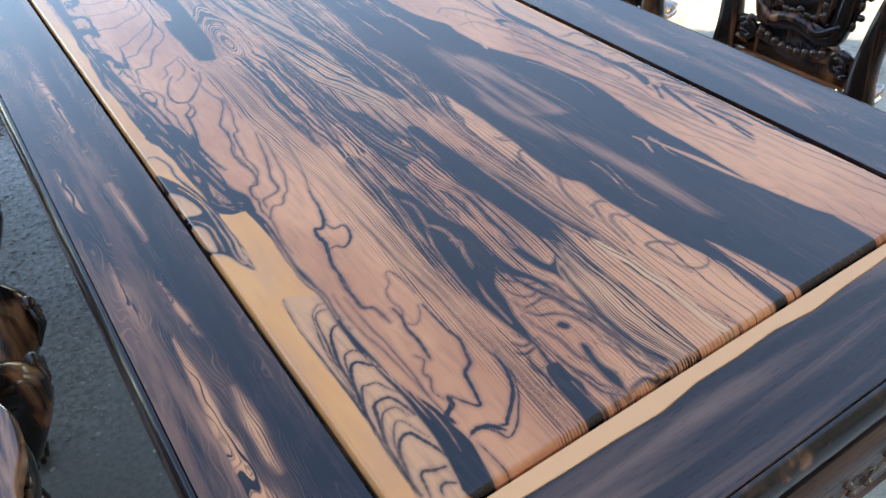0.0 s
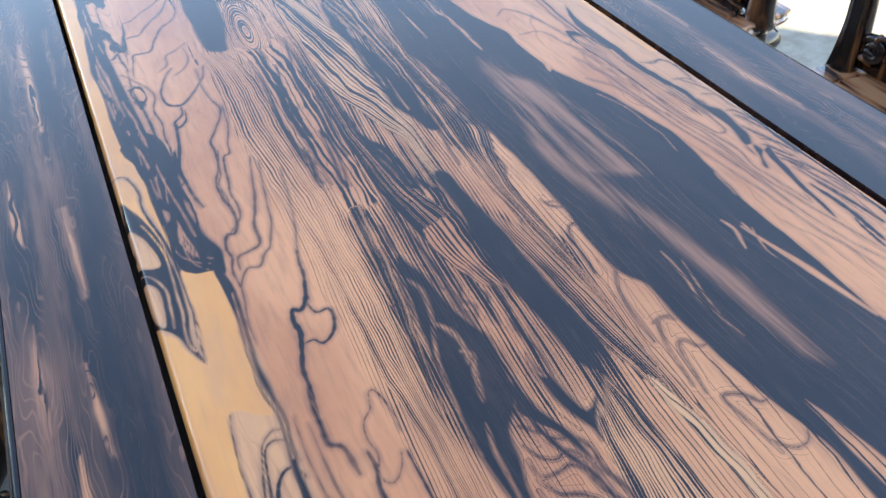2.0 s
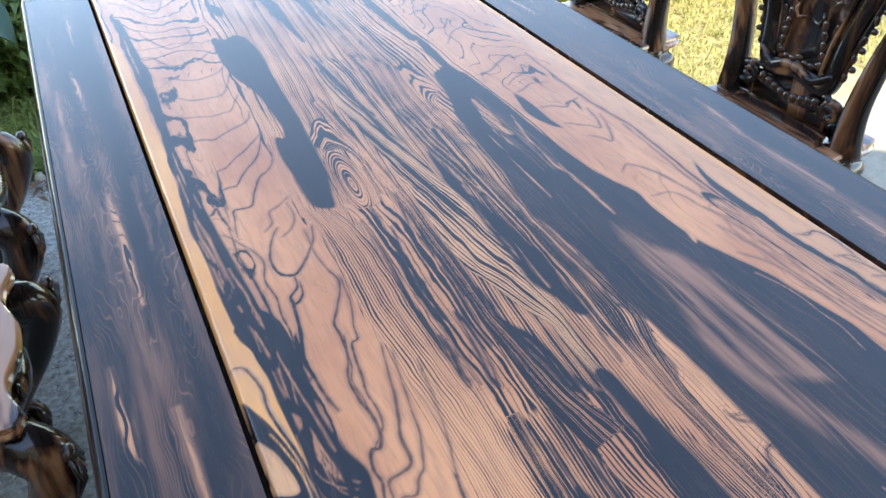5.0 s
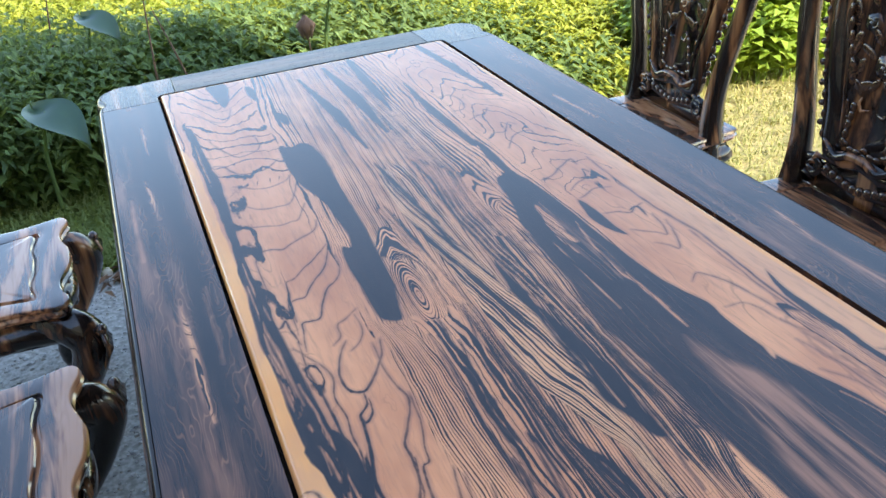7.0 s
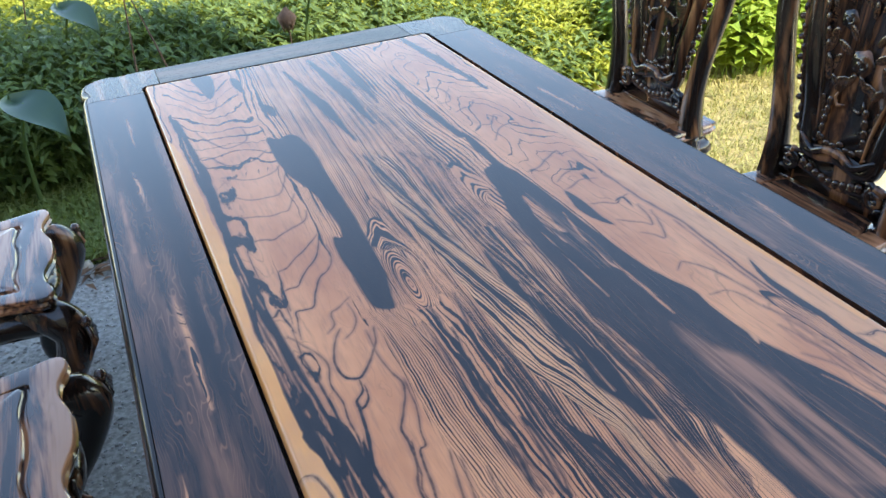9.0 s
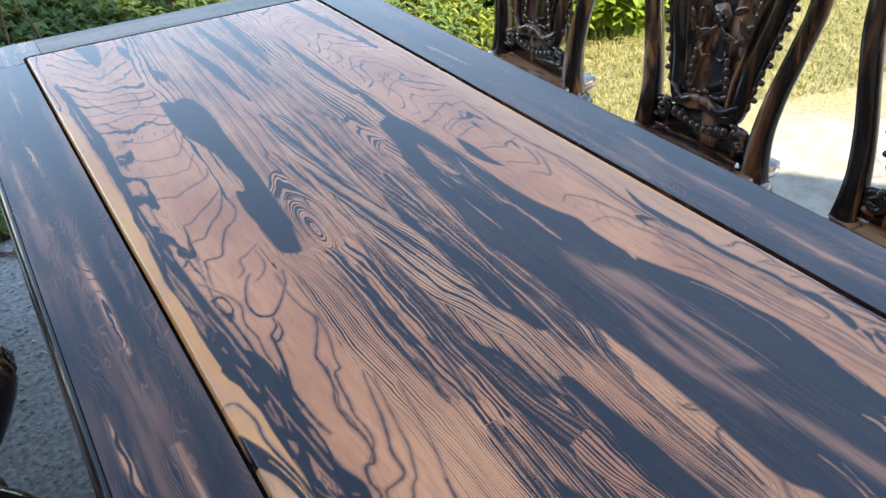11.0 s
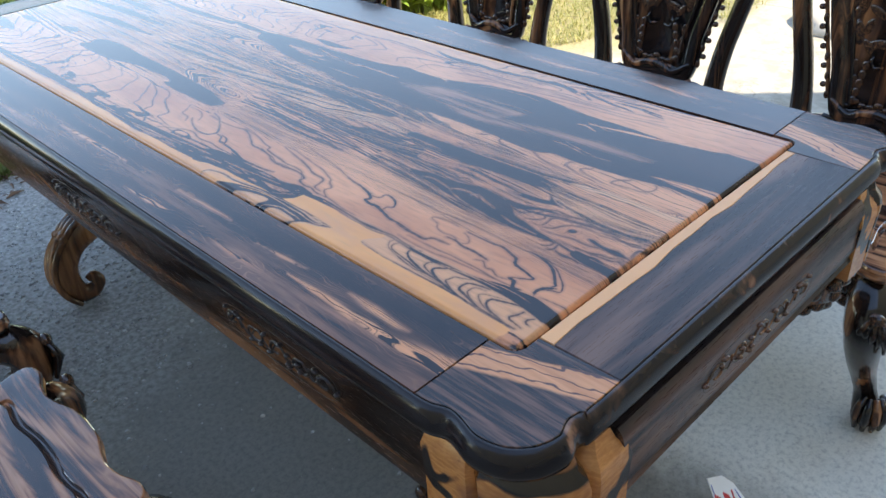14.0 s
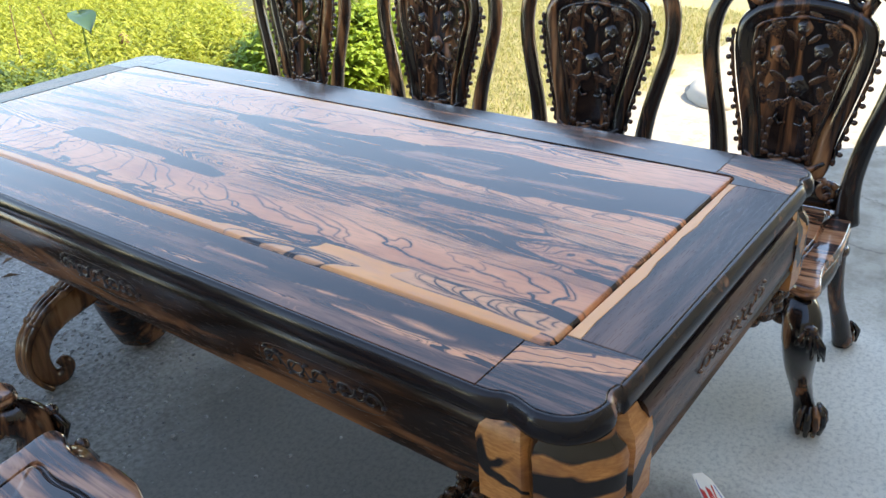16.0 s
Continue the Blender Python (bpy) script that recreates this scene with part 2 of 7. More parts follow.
def concrete():
    n = Nodes("yard_ground")
    p = n.coords()
    big = n.noise(p, 0.55, 4.0, 0.6, 0.6)
    mid = n.noise(p, 5.0, 5.0, 0.65)
    fine = n.noise(p, 75.0, 4.0, 0.75)
    speck = n.noise(n.vec("ADD", p, (3.1, 1.7, 0.0)), 85.0, 4.0, 0.75)
    base = n.mix(n.smooth(n.noise(p, 2.2, 5.0, 0.6), 0.3, 0.75), (0.56, 0.535, 0.460), (0.67, 0.645, 0.560))
    base = n.mix(n.math("MULTIPLY", n.smooth(fine, 0.42, 0.72), 0.62), base, (0.27, 0.27, 0.245))
    base = n.mix(n.math("MULTIPLY", n.smooth(speck, 0.58, 0.70), 0.45), base, (0.66, 0.65, 0.60))
    base = n.mix(n.math("MULTIPLY", n.smooth(big, 0.45, 0.75), 0.22), base, (0.30, 0.29, 0.26))
    pit = n.noise(n.vec("ADD", p, (7.7, 5.2, 0.0)), 150.0, 4.0, 0.8)
    base = n.mix(n.math("MULTIPLY", n.smooth(pit, 0.56, 0.70), n.smooth(n.noise(p, 35.0, 3.0), 0.40, 0.6, (0.15, 0.6))), base, (0.20, 0.195, 0.185))
    # patchy stains, and the shade round the table painted in as darker concrete
    sep = n.tree.nodes.new("ShaderNodeSeparateXYZ")
    n.put(sep.inputs[0], p)
    px, py = sep.outputs[0], sep.outputs[1]
    shade_patch = n.math("ADD", n.math("ADD", 0.31, n.math("MULTIPLY", n.noise(n.vec("ADD", p, (0.9, 0.4, 0.0)), 2.6, 6.0, 0.7, 0.4), 0.38)), n.math("MULTIPLY", n.math("MULTIPLY", n.smooth(px, 0.95, 0.35), n.smooth(py, 1.9, 0.8)), 0.34))
    stain_shade = n.math("MULTIPLY", n.smooth(shade_patch, 0.57, 0.74), 0.85)
    base = n.mix(stain_shade, base, n.mix(n.smooth(fine, 0.35, 0.7), (0.170, 0.158, 0.138), (0.122, 0.114, 0.100)))
    dirt = n.mix(n.smooth(n.noise(p, 60.0, 4.0, 0.65), 0.35, 0.65), (0.19, 0.18, 0.158), (0.36, 0.35, 0.315))
    # loose dirt and grit begin past the slab's far end
    edge = n.math("ADD", n.math("ADD", py, n.math("MULTIPLY", px, -0.55)), n.math("MULTIPLY", mid, 0.7))
    grit = n.smooth(edge, 1.35, 1.85)
    colour = n.mix(grit, base, dirt)
    crack = n.voronoi(n.vec("ADD", p, n.vec("MULTIPLY", n.math("MULTIPLY", mid, 0.5), (1, 1, 1))), 1.1, "DISTANCE_TO_EDGE")
    line = n.smooth(crack, 0.012, 0.003)
    dusty = n.smooth(n.math("ADD", px, n.math("MULTIPLY", mid, 0.6)), 1.7, 2.3)
    colour = n.mix(n.math("MULTIPLY", dusty, 0.85), colour, n.mix(n.smooth(n.noise(p, 9.0, 5.0, 0.65), 0.35, 0.65), (0.22, 0.19, 0.142), (0.36, 0.325, 0.26)))
    east = n.smooth(px, 1.8, 2.2)
    colour = n.mix(n.math("MULTIPLY", n.math("MULTIPLY", line, east), 0.5), colour, (0.12, 0.10, 0.08))
    # straw litter under the dry grass, dark soil under the weeds
    away = n.math("ADD", n.math("ADD", py, n.math("MULTIPLY", px, 0.15)), n.math("MULTIPLY", n.math("SUBTRACT", n.noise(p, 1.6, 4.0, 0.6), 0.5), 1.6))
    litter = n.math("MULTIPLY", n.smooth(away, 1.95, 2.5), n.smooth(px, 1.0, 1.5))
    straw = n.mix(n.smooth(n.noise(p, 70.0, 4.0, 0.7), 0.35, 0.65), (0.17, 0.15, 0.06), (0.36, 0.31, 0.15))
    colour = n.mix(litter, colour, straw)
    soil = n.smooth(n.math("SUBTRACT", py, n.math("MULTIPLY", n.math("MAXIMUM", n.math("SUBTRACT", px, 0.8), 0.0), 0.45)), 2.76, 2.92)
    colour = n.mix(soil, colour, n.mix(fine, (0.035, 0.032, 0.018), (0.09, 0.08, 0.045)))
    # unseen ground far out round the yard, coloured as dark grass to cut bounced light
    far = n.smooth(n.math("ADD", n.vec("LENGTH", p), n.math("MULTIPLY", mid, 2.0)), 7.5, 9.0)
    colour = n.mix(far, colour, n.mix(fine, (0.05, 0.075, 0.02), (0.15, 0.15, 0.06)))
    n.bump(n.math("ADD", n.math("MULTIPLY", fine, 0.6), n.math("MULTIPLY", n.noise(p, 40.0, 4.0, 0.6), n.math("ADD", 0.3, n.math("MULTIPLY", grit, 0.8)))), 0.5, 0.003)
    return n.set(colour, 0.9)


def leafy(name, low, high, rough=0.5, thin=0.45):
    """Leaves: colour varies leaf by leaf, and light shines through."""
    n = Nodes(name)
    g = n.tree.nodes.new("ShaderNodeNewGeometry")
    tone = n.math("ADD", n.math("MULTIPLY", g.outputs["Random Per Island"], 0.7), n.math("MULTIPLY", n.noise(n.coords(), 1.3, 2.0), 0.3))
    colour = n.mix(tone, low, high)
    n.set(colour, rough)
    through_light = n.tree.nodes.new("ShaderNodeBsdfTranslucent")
    n.put(through_light.inputs["Color"], n.mix(0.5, colour, (0.42, 0.44, 0.04)))
    blend = n.tree.nodes.new("ShaderNodeMixShader")
    blend.inputs[0].default_value = thin
    n.put(blend.inputs[1], n.bsdf.outputs[0])
    n.put(blend.inputs[2], through_light.outputs[0])
    n.put(n.tree.nodes["Material Output"].inputs["Surface"], blend.outputs[0])
    return n.mat


GROUND = concrete()
WEED = leafy("weed_leaf", (0.035, 0.085, 0.032), (0.19, 0.28, 0.09))
# a finer plant; its yellow-green is raised to stand in for sunlight
FINE_SUNLIT = leafy("fine_leaf_sunlit", (0.15, 0.22, 0.025), (0.46, 0.48, 0.085))
BUSH = leafy("bush_leaf", (0.16, 0.28, 0.03), (0.34, 0.46, 0.08))
GRASS = leafy("grass_blade", (0.10, 0.17, 0.04), (0.28, 0.33, 0.12), 0.6)
STRAW = leafy("dry_grass", (0.15, 0.19, 0.05), (0.47, 0.40, 0.17), 0.7, 0.25)
TARO = leafy("taro_leaf", (0.03, 0.075, 0.05), (0.045, 0.10, 0.06), 0.35, 0.2)

# ---------- ground and surroundings ----------
SHADE_N, SHADE_C = Vector((0.78, 0.62)), 2.68     # the shadow's edge on the ground: SHADE_N . p = SHADE_C
bm = bmesh.new()
bmesh.ops.create_grid(bm, x_segments=60, y_segments=60, size=1.0)
for v in bm.verts:
    x, y = v.co.x, v.co.y
    v.co.x, v.co.y = 60 * x * abs(x) ** 1.2 + 0.4, 60 * y * abs(y) ** 1.2 + 1.0
    v.co.z = 0.0
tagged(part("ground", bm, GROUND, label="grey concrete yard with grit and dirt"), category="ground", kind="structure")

# unseen walls, added to block light; their warm plaster tints the bounce
wall_mat = Nodes("plaster")
wp = wall_mat.coords()
wall_mat.set(wall_mat.mix(wall_mat.smooth(wall_mat.noise(wp, 1.5, 5.0), 0.35, 0.7), (0.42, 0.33, 0.23), (0.55, 0.45, 0.33)), 0.9)
YARD_TURN = Matrix.Rotation(math.atan2(SHADE_N.y, SHADE_N.x), 4, "Z")      # x: across the shadow's edge, y: away from the sun
for name, lo, hi, label in (("wall_building", (-9.0, -4.6, 0), (SHADE_C, -4.2, 8.5), "unseen plain plastered wall added to shade the yard"),
                            ("wall_workshop", (-3.0, -4.2, 0), (-2.7, 6.0, 3.4), "unseen plain plastered wall added to block light beside the yard")):
    bm = bmesh.new()
    box(bm, lo, hi)
    wall = part(name, bm, wall_mat.mat, smooth=False)
    tagged(wall, label, "wall", kind="structure")
    wall.matrix_basis = YARD_TURN

# ---------- table ----------
TOP = 0.80
PW, PL = 0.690, 1.985                 # the inner panel
CX, CY = PW / 2, PL / 2
HX, HY = CX + 0.139, CY + 0.132       # half sizes of the whole top


def table_outline(shrink=0.0):
    q = [(HX, HY - 0.20), (HX, HY - 0.160), (HX - 0.003, HY - 0.138), (HX - 0.009, HY - 0.122), (HX - 0.006, HY - 0.104), (HX, HY - 0.082), (HX - 0.002, HY - 0.056),
         (HX - 0.012, HY - 0.032), (HX - 0.032, HY - 0.012), (HX - 0.052, HY - 0.003), (HX - 0.070, HY), (HX - 0.082, HY - 0.003), (HX - 0.092, HY - 0.007), (HX - 0.101, HY - 0.006), (HX - 0.114, HY - 0.001), (HX - 0.20, HY)]
    q = [tuple(p[:2]) for p in catmull([(*p, 0) for p in q], 3)]
    whole = q + [(-x, y) for x, y in q[::-1]] + [(-x, -y) for x, y in q] + [(x, -y) for x, y in q[::-1]]
    return inset_line([Vector((x + CX, y + CY)) for x, y in whole], shrink) if shrink else [Vector((x + CX, y + CY)) for x, y in whole]


table = thing("dining_table", "long glossy striped ebony dining table with a framed top", "table")
OUT = table_outline()

# bullnose edge round the whole top, with a fine dark groove along its inner side
bm = bmesh.new()
prof = [(0.030, TOP - 0.044), (0.012, TOP - 0.044), (0.003, TOP - 0.038), (0.0, TOP - 0.028), (0.001, TOP - 0.017), (0.004, TOP - 0.009), (0.0085, TOP - 0.0025), (0.0130, TOP - 0.0006), (0.0140, TOP - 0.003)]
moulded(bm, OUT, prof, cap_top=False, cap_bottom=False)
part("edge_moulding", bm, EBONY_EDGE, table, "dark rounded edge moulding")
bm = bmesh.new()
moulded(bm, inset_line(OUT, 0.0138), [(0.0, TOP - 0.042), (0.0, TOP - 0.0125)])
part("core", bm, EBONY_EDGE, table)

JOINT = 0.0378     # where the corner blocks meet the long rails
GAP = 0.0055       # half of the groove round the panel


def plate(name, mat, line, label="", z0=TOP - 0.012, z1=TOP):
    bm = bmesh.new()
    moulded(bm, line, [(0.0, z0), (0.0, z1 - 0.0008), (0.0008, z1)])
    return part(name, bm, mat, table, label, smooth=False)


X0, X1, Y0, Y1 = CX - HX + 0.0147, CX + HX - 0.0147, CY - HY + 0.0147, CY + HY - 0.0147
inner = inset_line(OUT, 0.0147)


def corner_block(sx, sy, mat):
    """The block in one corner of the frame: its outer line follows the ear, its inner corner is rounded."""
    cx, cy = (0 if sx < 0 else PW), (0 if sy < 0 else PL)
    ix, iy = cx + sx * GAP, cy + sy * GAP
    ear = [p for p in inner if (p.x - ix) * sx > -0.044 and (p.y - iy) * sy > -0.046 and ((p.x - ix) * sx > 0 or (p.y - iy) * sy > 0)]
    mid = Vector((ix + sx * 0.03, iy + sy * 0.03))
    pts = ear + [Vector((ix - sx * 0.040, iy + sy * (HY - CY - 0.0147 - GAP))), Vector((ix + sx * (HX - CX - 0.0147 - GAP), iy - sy * 0.0415))]
    pts.sort(key=lambda p: math.atan2((p.y - mid.y) * sy, (p.x - mid.x) * sx))
    # close along the inner side, with a small round at the panel's corner
    inner_side = [Vector((ix - sx * 0.040, iy)), Vector((ix - sx * 0.014, iy)), Vector((ix - sx * 0.005, iy - sy * 0.005)), Vector((ix, iy - sy * 0.014)), Vector((ix, iy - sy * 0.0415))]
    line = pts + inner_side
    area = sum(a.x * b.y - b.x * a.y for a, b in zip(line, line[1:] + line[:1]))
    if area < 0:
        line.reverse()
    plate("corner_block", mat, line, "ebony corner block of the framed top")




def corner_wood():
    """Dark stripes with one broad pale streak, along the length."""
    n = Nodes("ebony_corner")
    sep = n.tree.nodes.new("ShaderNodeSeparateXYZ")
    n.put(sep.inputs[0], n.coords())
    out = n.math("SUBTRACT", n.math("ABSOLUTE", n.math("SUBTRACT", sep.outputs[0], CX)), CX)
    wav = n.math("SUBTRACT", n.noise(n.coords((1, 0.4, 1)), 22.0, 3.0), 0.5)
    d = n.math("ADD", n.math("SUBTRACT", out, n.math("MULTIPLY", n.math("ABSOLUTE", n.math("SUBTRACT", sep.outputs[1], CY)), -0.35)), n.math("MULTIPLY", wav, 0.02))
    streak = n.math("MULTIPLY", n.smooth(d, 0.353, 0.357), n.smooth(d, 0.402, 0.396))
    fine = n.noise(n.coords((1, 0.05, 1)), 130.0, 3.0, 0.6)
    ring = n.math("ABSOLUTE", n.math("SUBTRACT", n.math("FRACT", n.math("ADD", n.math("MULTIPLY", d, 60.0), n.math("MULTIPLY", wav, 3.0))), 0.5))
    pale = n.mix(n.smooth(ring, 0.10, 0.04), n.mix(n.smooth(fine, 0.3, 0.7), (0.54, 0.205, 0.085), (0.68, 0.29, 0.125)), (0.10, 0.045, 0.035))
    dim = n.mix(n.smooth(fine, 0.42, 0.70), DARK, (0.16, 0.075, 0.05))
    return n.set(n.mix(streak, dim, pale), 0.26, coat=0.1, coat_rough=0.12)


EBONY_CORNER = corner_wood()
for sx in (-1, 1):
    for sy in (-1, 1):
        corner_block(sx, sy, EBONY_CORNER if sy < 0 else EBONY_RAIL)
SAPWOOD = ebony("sapwood_strip", 0, 2.2, [(0.0, (0.55, 0.22, 0.085)), (0.5, (0.70, 0.31, 0.125)), (1.0, (0.80, 0.38, 0.165))], fine=1.2, gloss=0.3, coat=0.05)
STRIP_EDGE = [(0.0365 + (PW - 0.073) * i / 12, -GAP - 0.021 + 0.007 * i / 12 + 0.0022 * math.sin(i * 1.3) + 0.0015 * math.sin(i * 2.9)) for i in range(13)]
plate("end_rail", EBONY_END, [(0.0365, Y0), (PW - 0.0365, Y0)] + STRIP_EDGE[::-1], "dark ebony end rail")
plate("sapwood_strip", SAPWOOD, [(x, y + 0.0004) for x, y in STRIP_EDGE] + [(PW - 0.0365, -GAP), (0.0365, -GAP)], "pale yellow sapwood edge of the end rail")
plate("end_rail", EBONY_END, [(0.0365, PL + GAP), (PW - 0.0365, PL + GAP), (PW - 0.0365, Y1), (0.0365, Y1)], "dark ebony end rail")

# the panel: three glued planks whose figure runs on from one to the next


def curve(Y, ys, xs):
    """A smooth line across the panel: its x at every y."""
    fine = np.linspace(-0.05, 2.05, 841)
    v = np.interp(fine, ys, xs)
    k = np.hanning(15)
    v = np.convolve(np.pad(v, 7, mode="edge"), k / k.sum(), "valid")
    return np.interp(Y, fine, v)


def lattice(x, y, seed):
    """Smooth noise from -1 to 1, by a random lattice."""
    r = np.random.RandomState(seed).uniform(-1, 1, (64, 64))
    i, j = np.floor(x).astype(int), np.floor(y).astype(int)
    u, v = x - i, y - j
    u, v = u * u * (3 - 2 * u), v * v * (3 - 2 * v)

    def at(a, b):
        return r[(i + a) % 64, (j + b) % 64]
    return (at(0, 0) * (1 - u) + at(1, 0) * u) * (1 - v) + (at(0, 1) * (1 - u) + at(1, 1) * u) * v


def window(v, lo, hi, soft):
    """1 between lo and hi, falling to 0 over soft."""
    a = np.clip((v - lo) / soft + 0.5, 0, 1)
    b = np.clip((hi - v) / soft + 0.5, 0, 1)
    return (a * a * (3 - 2 * a)) * (b * b * (3 - 2 * b))


def stroke(X, Y, pts):
    """How deep inside a tapered stroke each point lies: pts are (x, y, half width)."""
    best = np.full(X.shape, -1.0)
    for (x0, y0, r0), (x1, y1, r1) in zip(pts, pts[1:]):
        dx, dy = x1 - x0, y1 - y0
        t = np.clip(((X - x0) * dx + (Y - y0) * dy) / (dx * dx + dy * dy + 1e-9), 0, 1)
        best = np.maximum(best, r0 + (r1 - r0) * t - np.hypot(X - x0 - dx * t, Y - y0 - dy * t))
    return best


def pairs(flat):
    """Flat millimetres x, y, x, y ... as points in metres."""
    return [(flat[i] * 0.001, flat[i + 1] * 0.001) for i in range(0, len(flat), 2)]


def rounded(pts, n=4):
    return [(p.x, p.y) for p in catmull([(x, y, 0) for x, y in pts], n)]


def line_distance(X, Y, pts):
    best = np.full(X.shape, 9.0)
    for (x0, y0), (x1, y1) in zip(pts, pts[1:]):
        dx, dy = x1 - x0, y1 - y0
        t = np.clip(((X - x0) * dx + (Y - y0) * dy) / (dx * dx + dy * dy + 1e-12), 0, 1)
        best = np.minimum(best, (X - x0 - dx * t) ** 2 + (Y - y0 - dy * t) ** 2)
    return np.sqrt(best)


def inside(X, Y, pts):
    odd = np.zeros(X.shape, bool)
    for (x0, y0), (x1, y1) in zip(pts, pts[1:] + pts[:1]):
        if y0 != y1:
            odd ^= ((y0 > Y) != (y1 > Y)) & (X < x0 + (Y - y0) * (x1 - x0) / (y1 - y0))
    return odd


class Pad:
    """The drawing pad for a board's figure. Shapes are given in millimetres across and along the board; each one only touches its own stretch."""

    def __init__(self, X, Y, wx, wy):
        self.axis_x, self.axis_y, self.wx, self.wy = X[:, 0], Y[0, :], wx, wy
        self.heart = np.full(X.shape, -0.05)
        self.sap = np.full(X.shape, -0.05)
        self.brown = np.zeros(X.shape)
        self.phase, self.own, self.width, self.warm = (np.zeros(X.shape) for _ in range(4))

    def near(self, pts, pad=0.02):
        xs, ys = [p[0] for p in pts], [p[1] for p in pts]
        i = np.searchsorted(self.axis_x, (min(xs) - pad, max(xs) + pad))
        j = np.searchsorted(self.axis_y, (min(ys) - pad, max(ys) + pad))
        return (slice(i[0], i[1]), slice(j[0], j[1])) if i[1] > i[0] and j[1] > j[0] else None

    def depth(self, pts, cut):
        X, Y = self.wx[cut], self.wy[cut]
        return line_distance(X, Y, pts + pts[:1]) * np.where(inside(X, Y, pts), 1.0, -1.0)

    def shape(self, flat, field, sign=1.0):
        pts = [(p.x, p.y) for p in catmull([(x, y, 0) for x, y in pairs(flat)], 3, True)]
        cut = self.near(pts)
        if cut:
            d = self.depth(pts, cut)
            field[cut] = np.maximum(field[cut], d) if sign > 0 else np.minimum(field[cut], -d)

    def black(self, *flat):
        self.shape(flat, self.heart)

    def pale(self, *flat):
        self.shape(flat, self.heart, -1.0)

    def sapwood(self, *flat):
        self.shape(flat, self.sap)

    def cloud(self, *flat):
        pts = pairs(flat)
        cut = self.near(pts)
        if cut:
            self.brown[cut] = np.maximum(self.brown[cut], np.clip(self.depth(pts, cut) / 0.016 + 0.35, 0, 1))

    def along(self, half, flat):
        """How deep inside a swelling and tapering line each point lies."""
        pts = rounded(pairs(flat))
        cut = self.near(pts)
        if not cut:
            return None, None
        n = len(pts) - 1
        return cut, stroke(self.wx[cut], self.wy[cut], [(x, y, 0.001 * half * (0.35 + 0.75 * math.sin(math.pi * i / n) ** 0.6 + 0.16 * math.sin(2.3 * i + 40 * x))) for i, (x, y) in enumerate(pts)])

    def vein(self, half, *flat):
        cut, d = self.along(half, flat)
        if cut:
            self.heart[cut] = np.maximum(self.heart[cut], d)

    def thread(self, half, *flat):
        cut, d = self.along(half, flat)
        if cut:
            self.heart[cut] = np.minimum(self.heart[cut], -d)

    def comb(self, lines, heavy, yellow, first, last, slant=0.0):
        """Rings that run between two lines: how many, how heavy, how yellow the wood between them, and how many leave at the side in a metre."""
        one, two = rounded(pairs(first)), rounded(pairs(last))
        cut = self.near(one + two)
        if not cut:
            return
        X, Y = self.wx[cut], self.wy[cut]
        ring = one + two[::-1]
        rim = np.where(inside(X, Y, ring), line_distance(X, Y, ring + ring[:1]), 0.0)
        a, b = line_distance(X, Y, one), line_distance(X, Y, two)
        ends = np.minimum(line_distance(X, Y, [one[0], two[0]]), line_distance(X, Y, [one[-1], two[-1]]))
        mask = np.clip(rim / 0.0035, 0, 1) * np.clip(ends / 0.035, 0.0, 1)
        take = mask > self.own[cut]
        self.phase[cut] = np.where(take, 40.0 * (len(first) % 7) + 0.5 + 1.45 * lines * a / (a + b + 1e-6) + slant * Y + 0.45 * lattice(X * 70, Y * 9, lines) + 0.25 * lattice(X * 150, Y * 26, lines + 1), self.phase[cut])
        self.width[cut] = np.where(take, min(1.1, 0.10 + 1.35 * heavy), self.width[cut])
        self.warm[cut] = np.where(take, yellow, self.warm[cut])
        self.own[cut] = np.maximum(self.own[cut], mask)


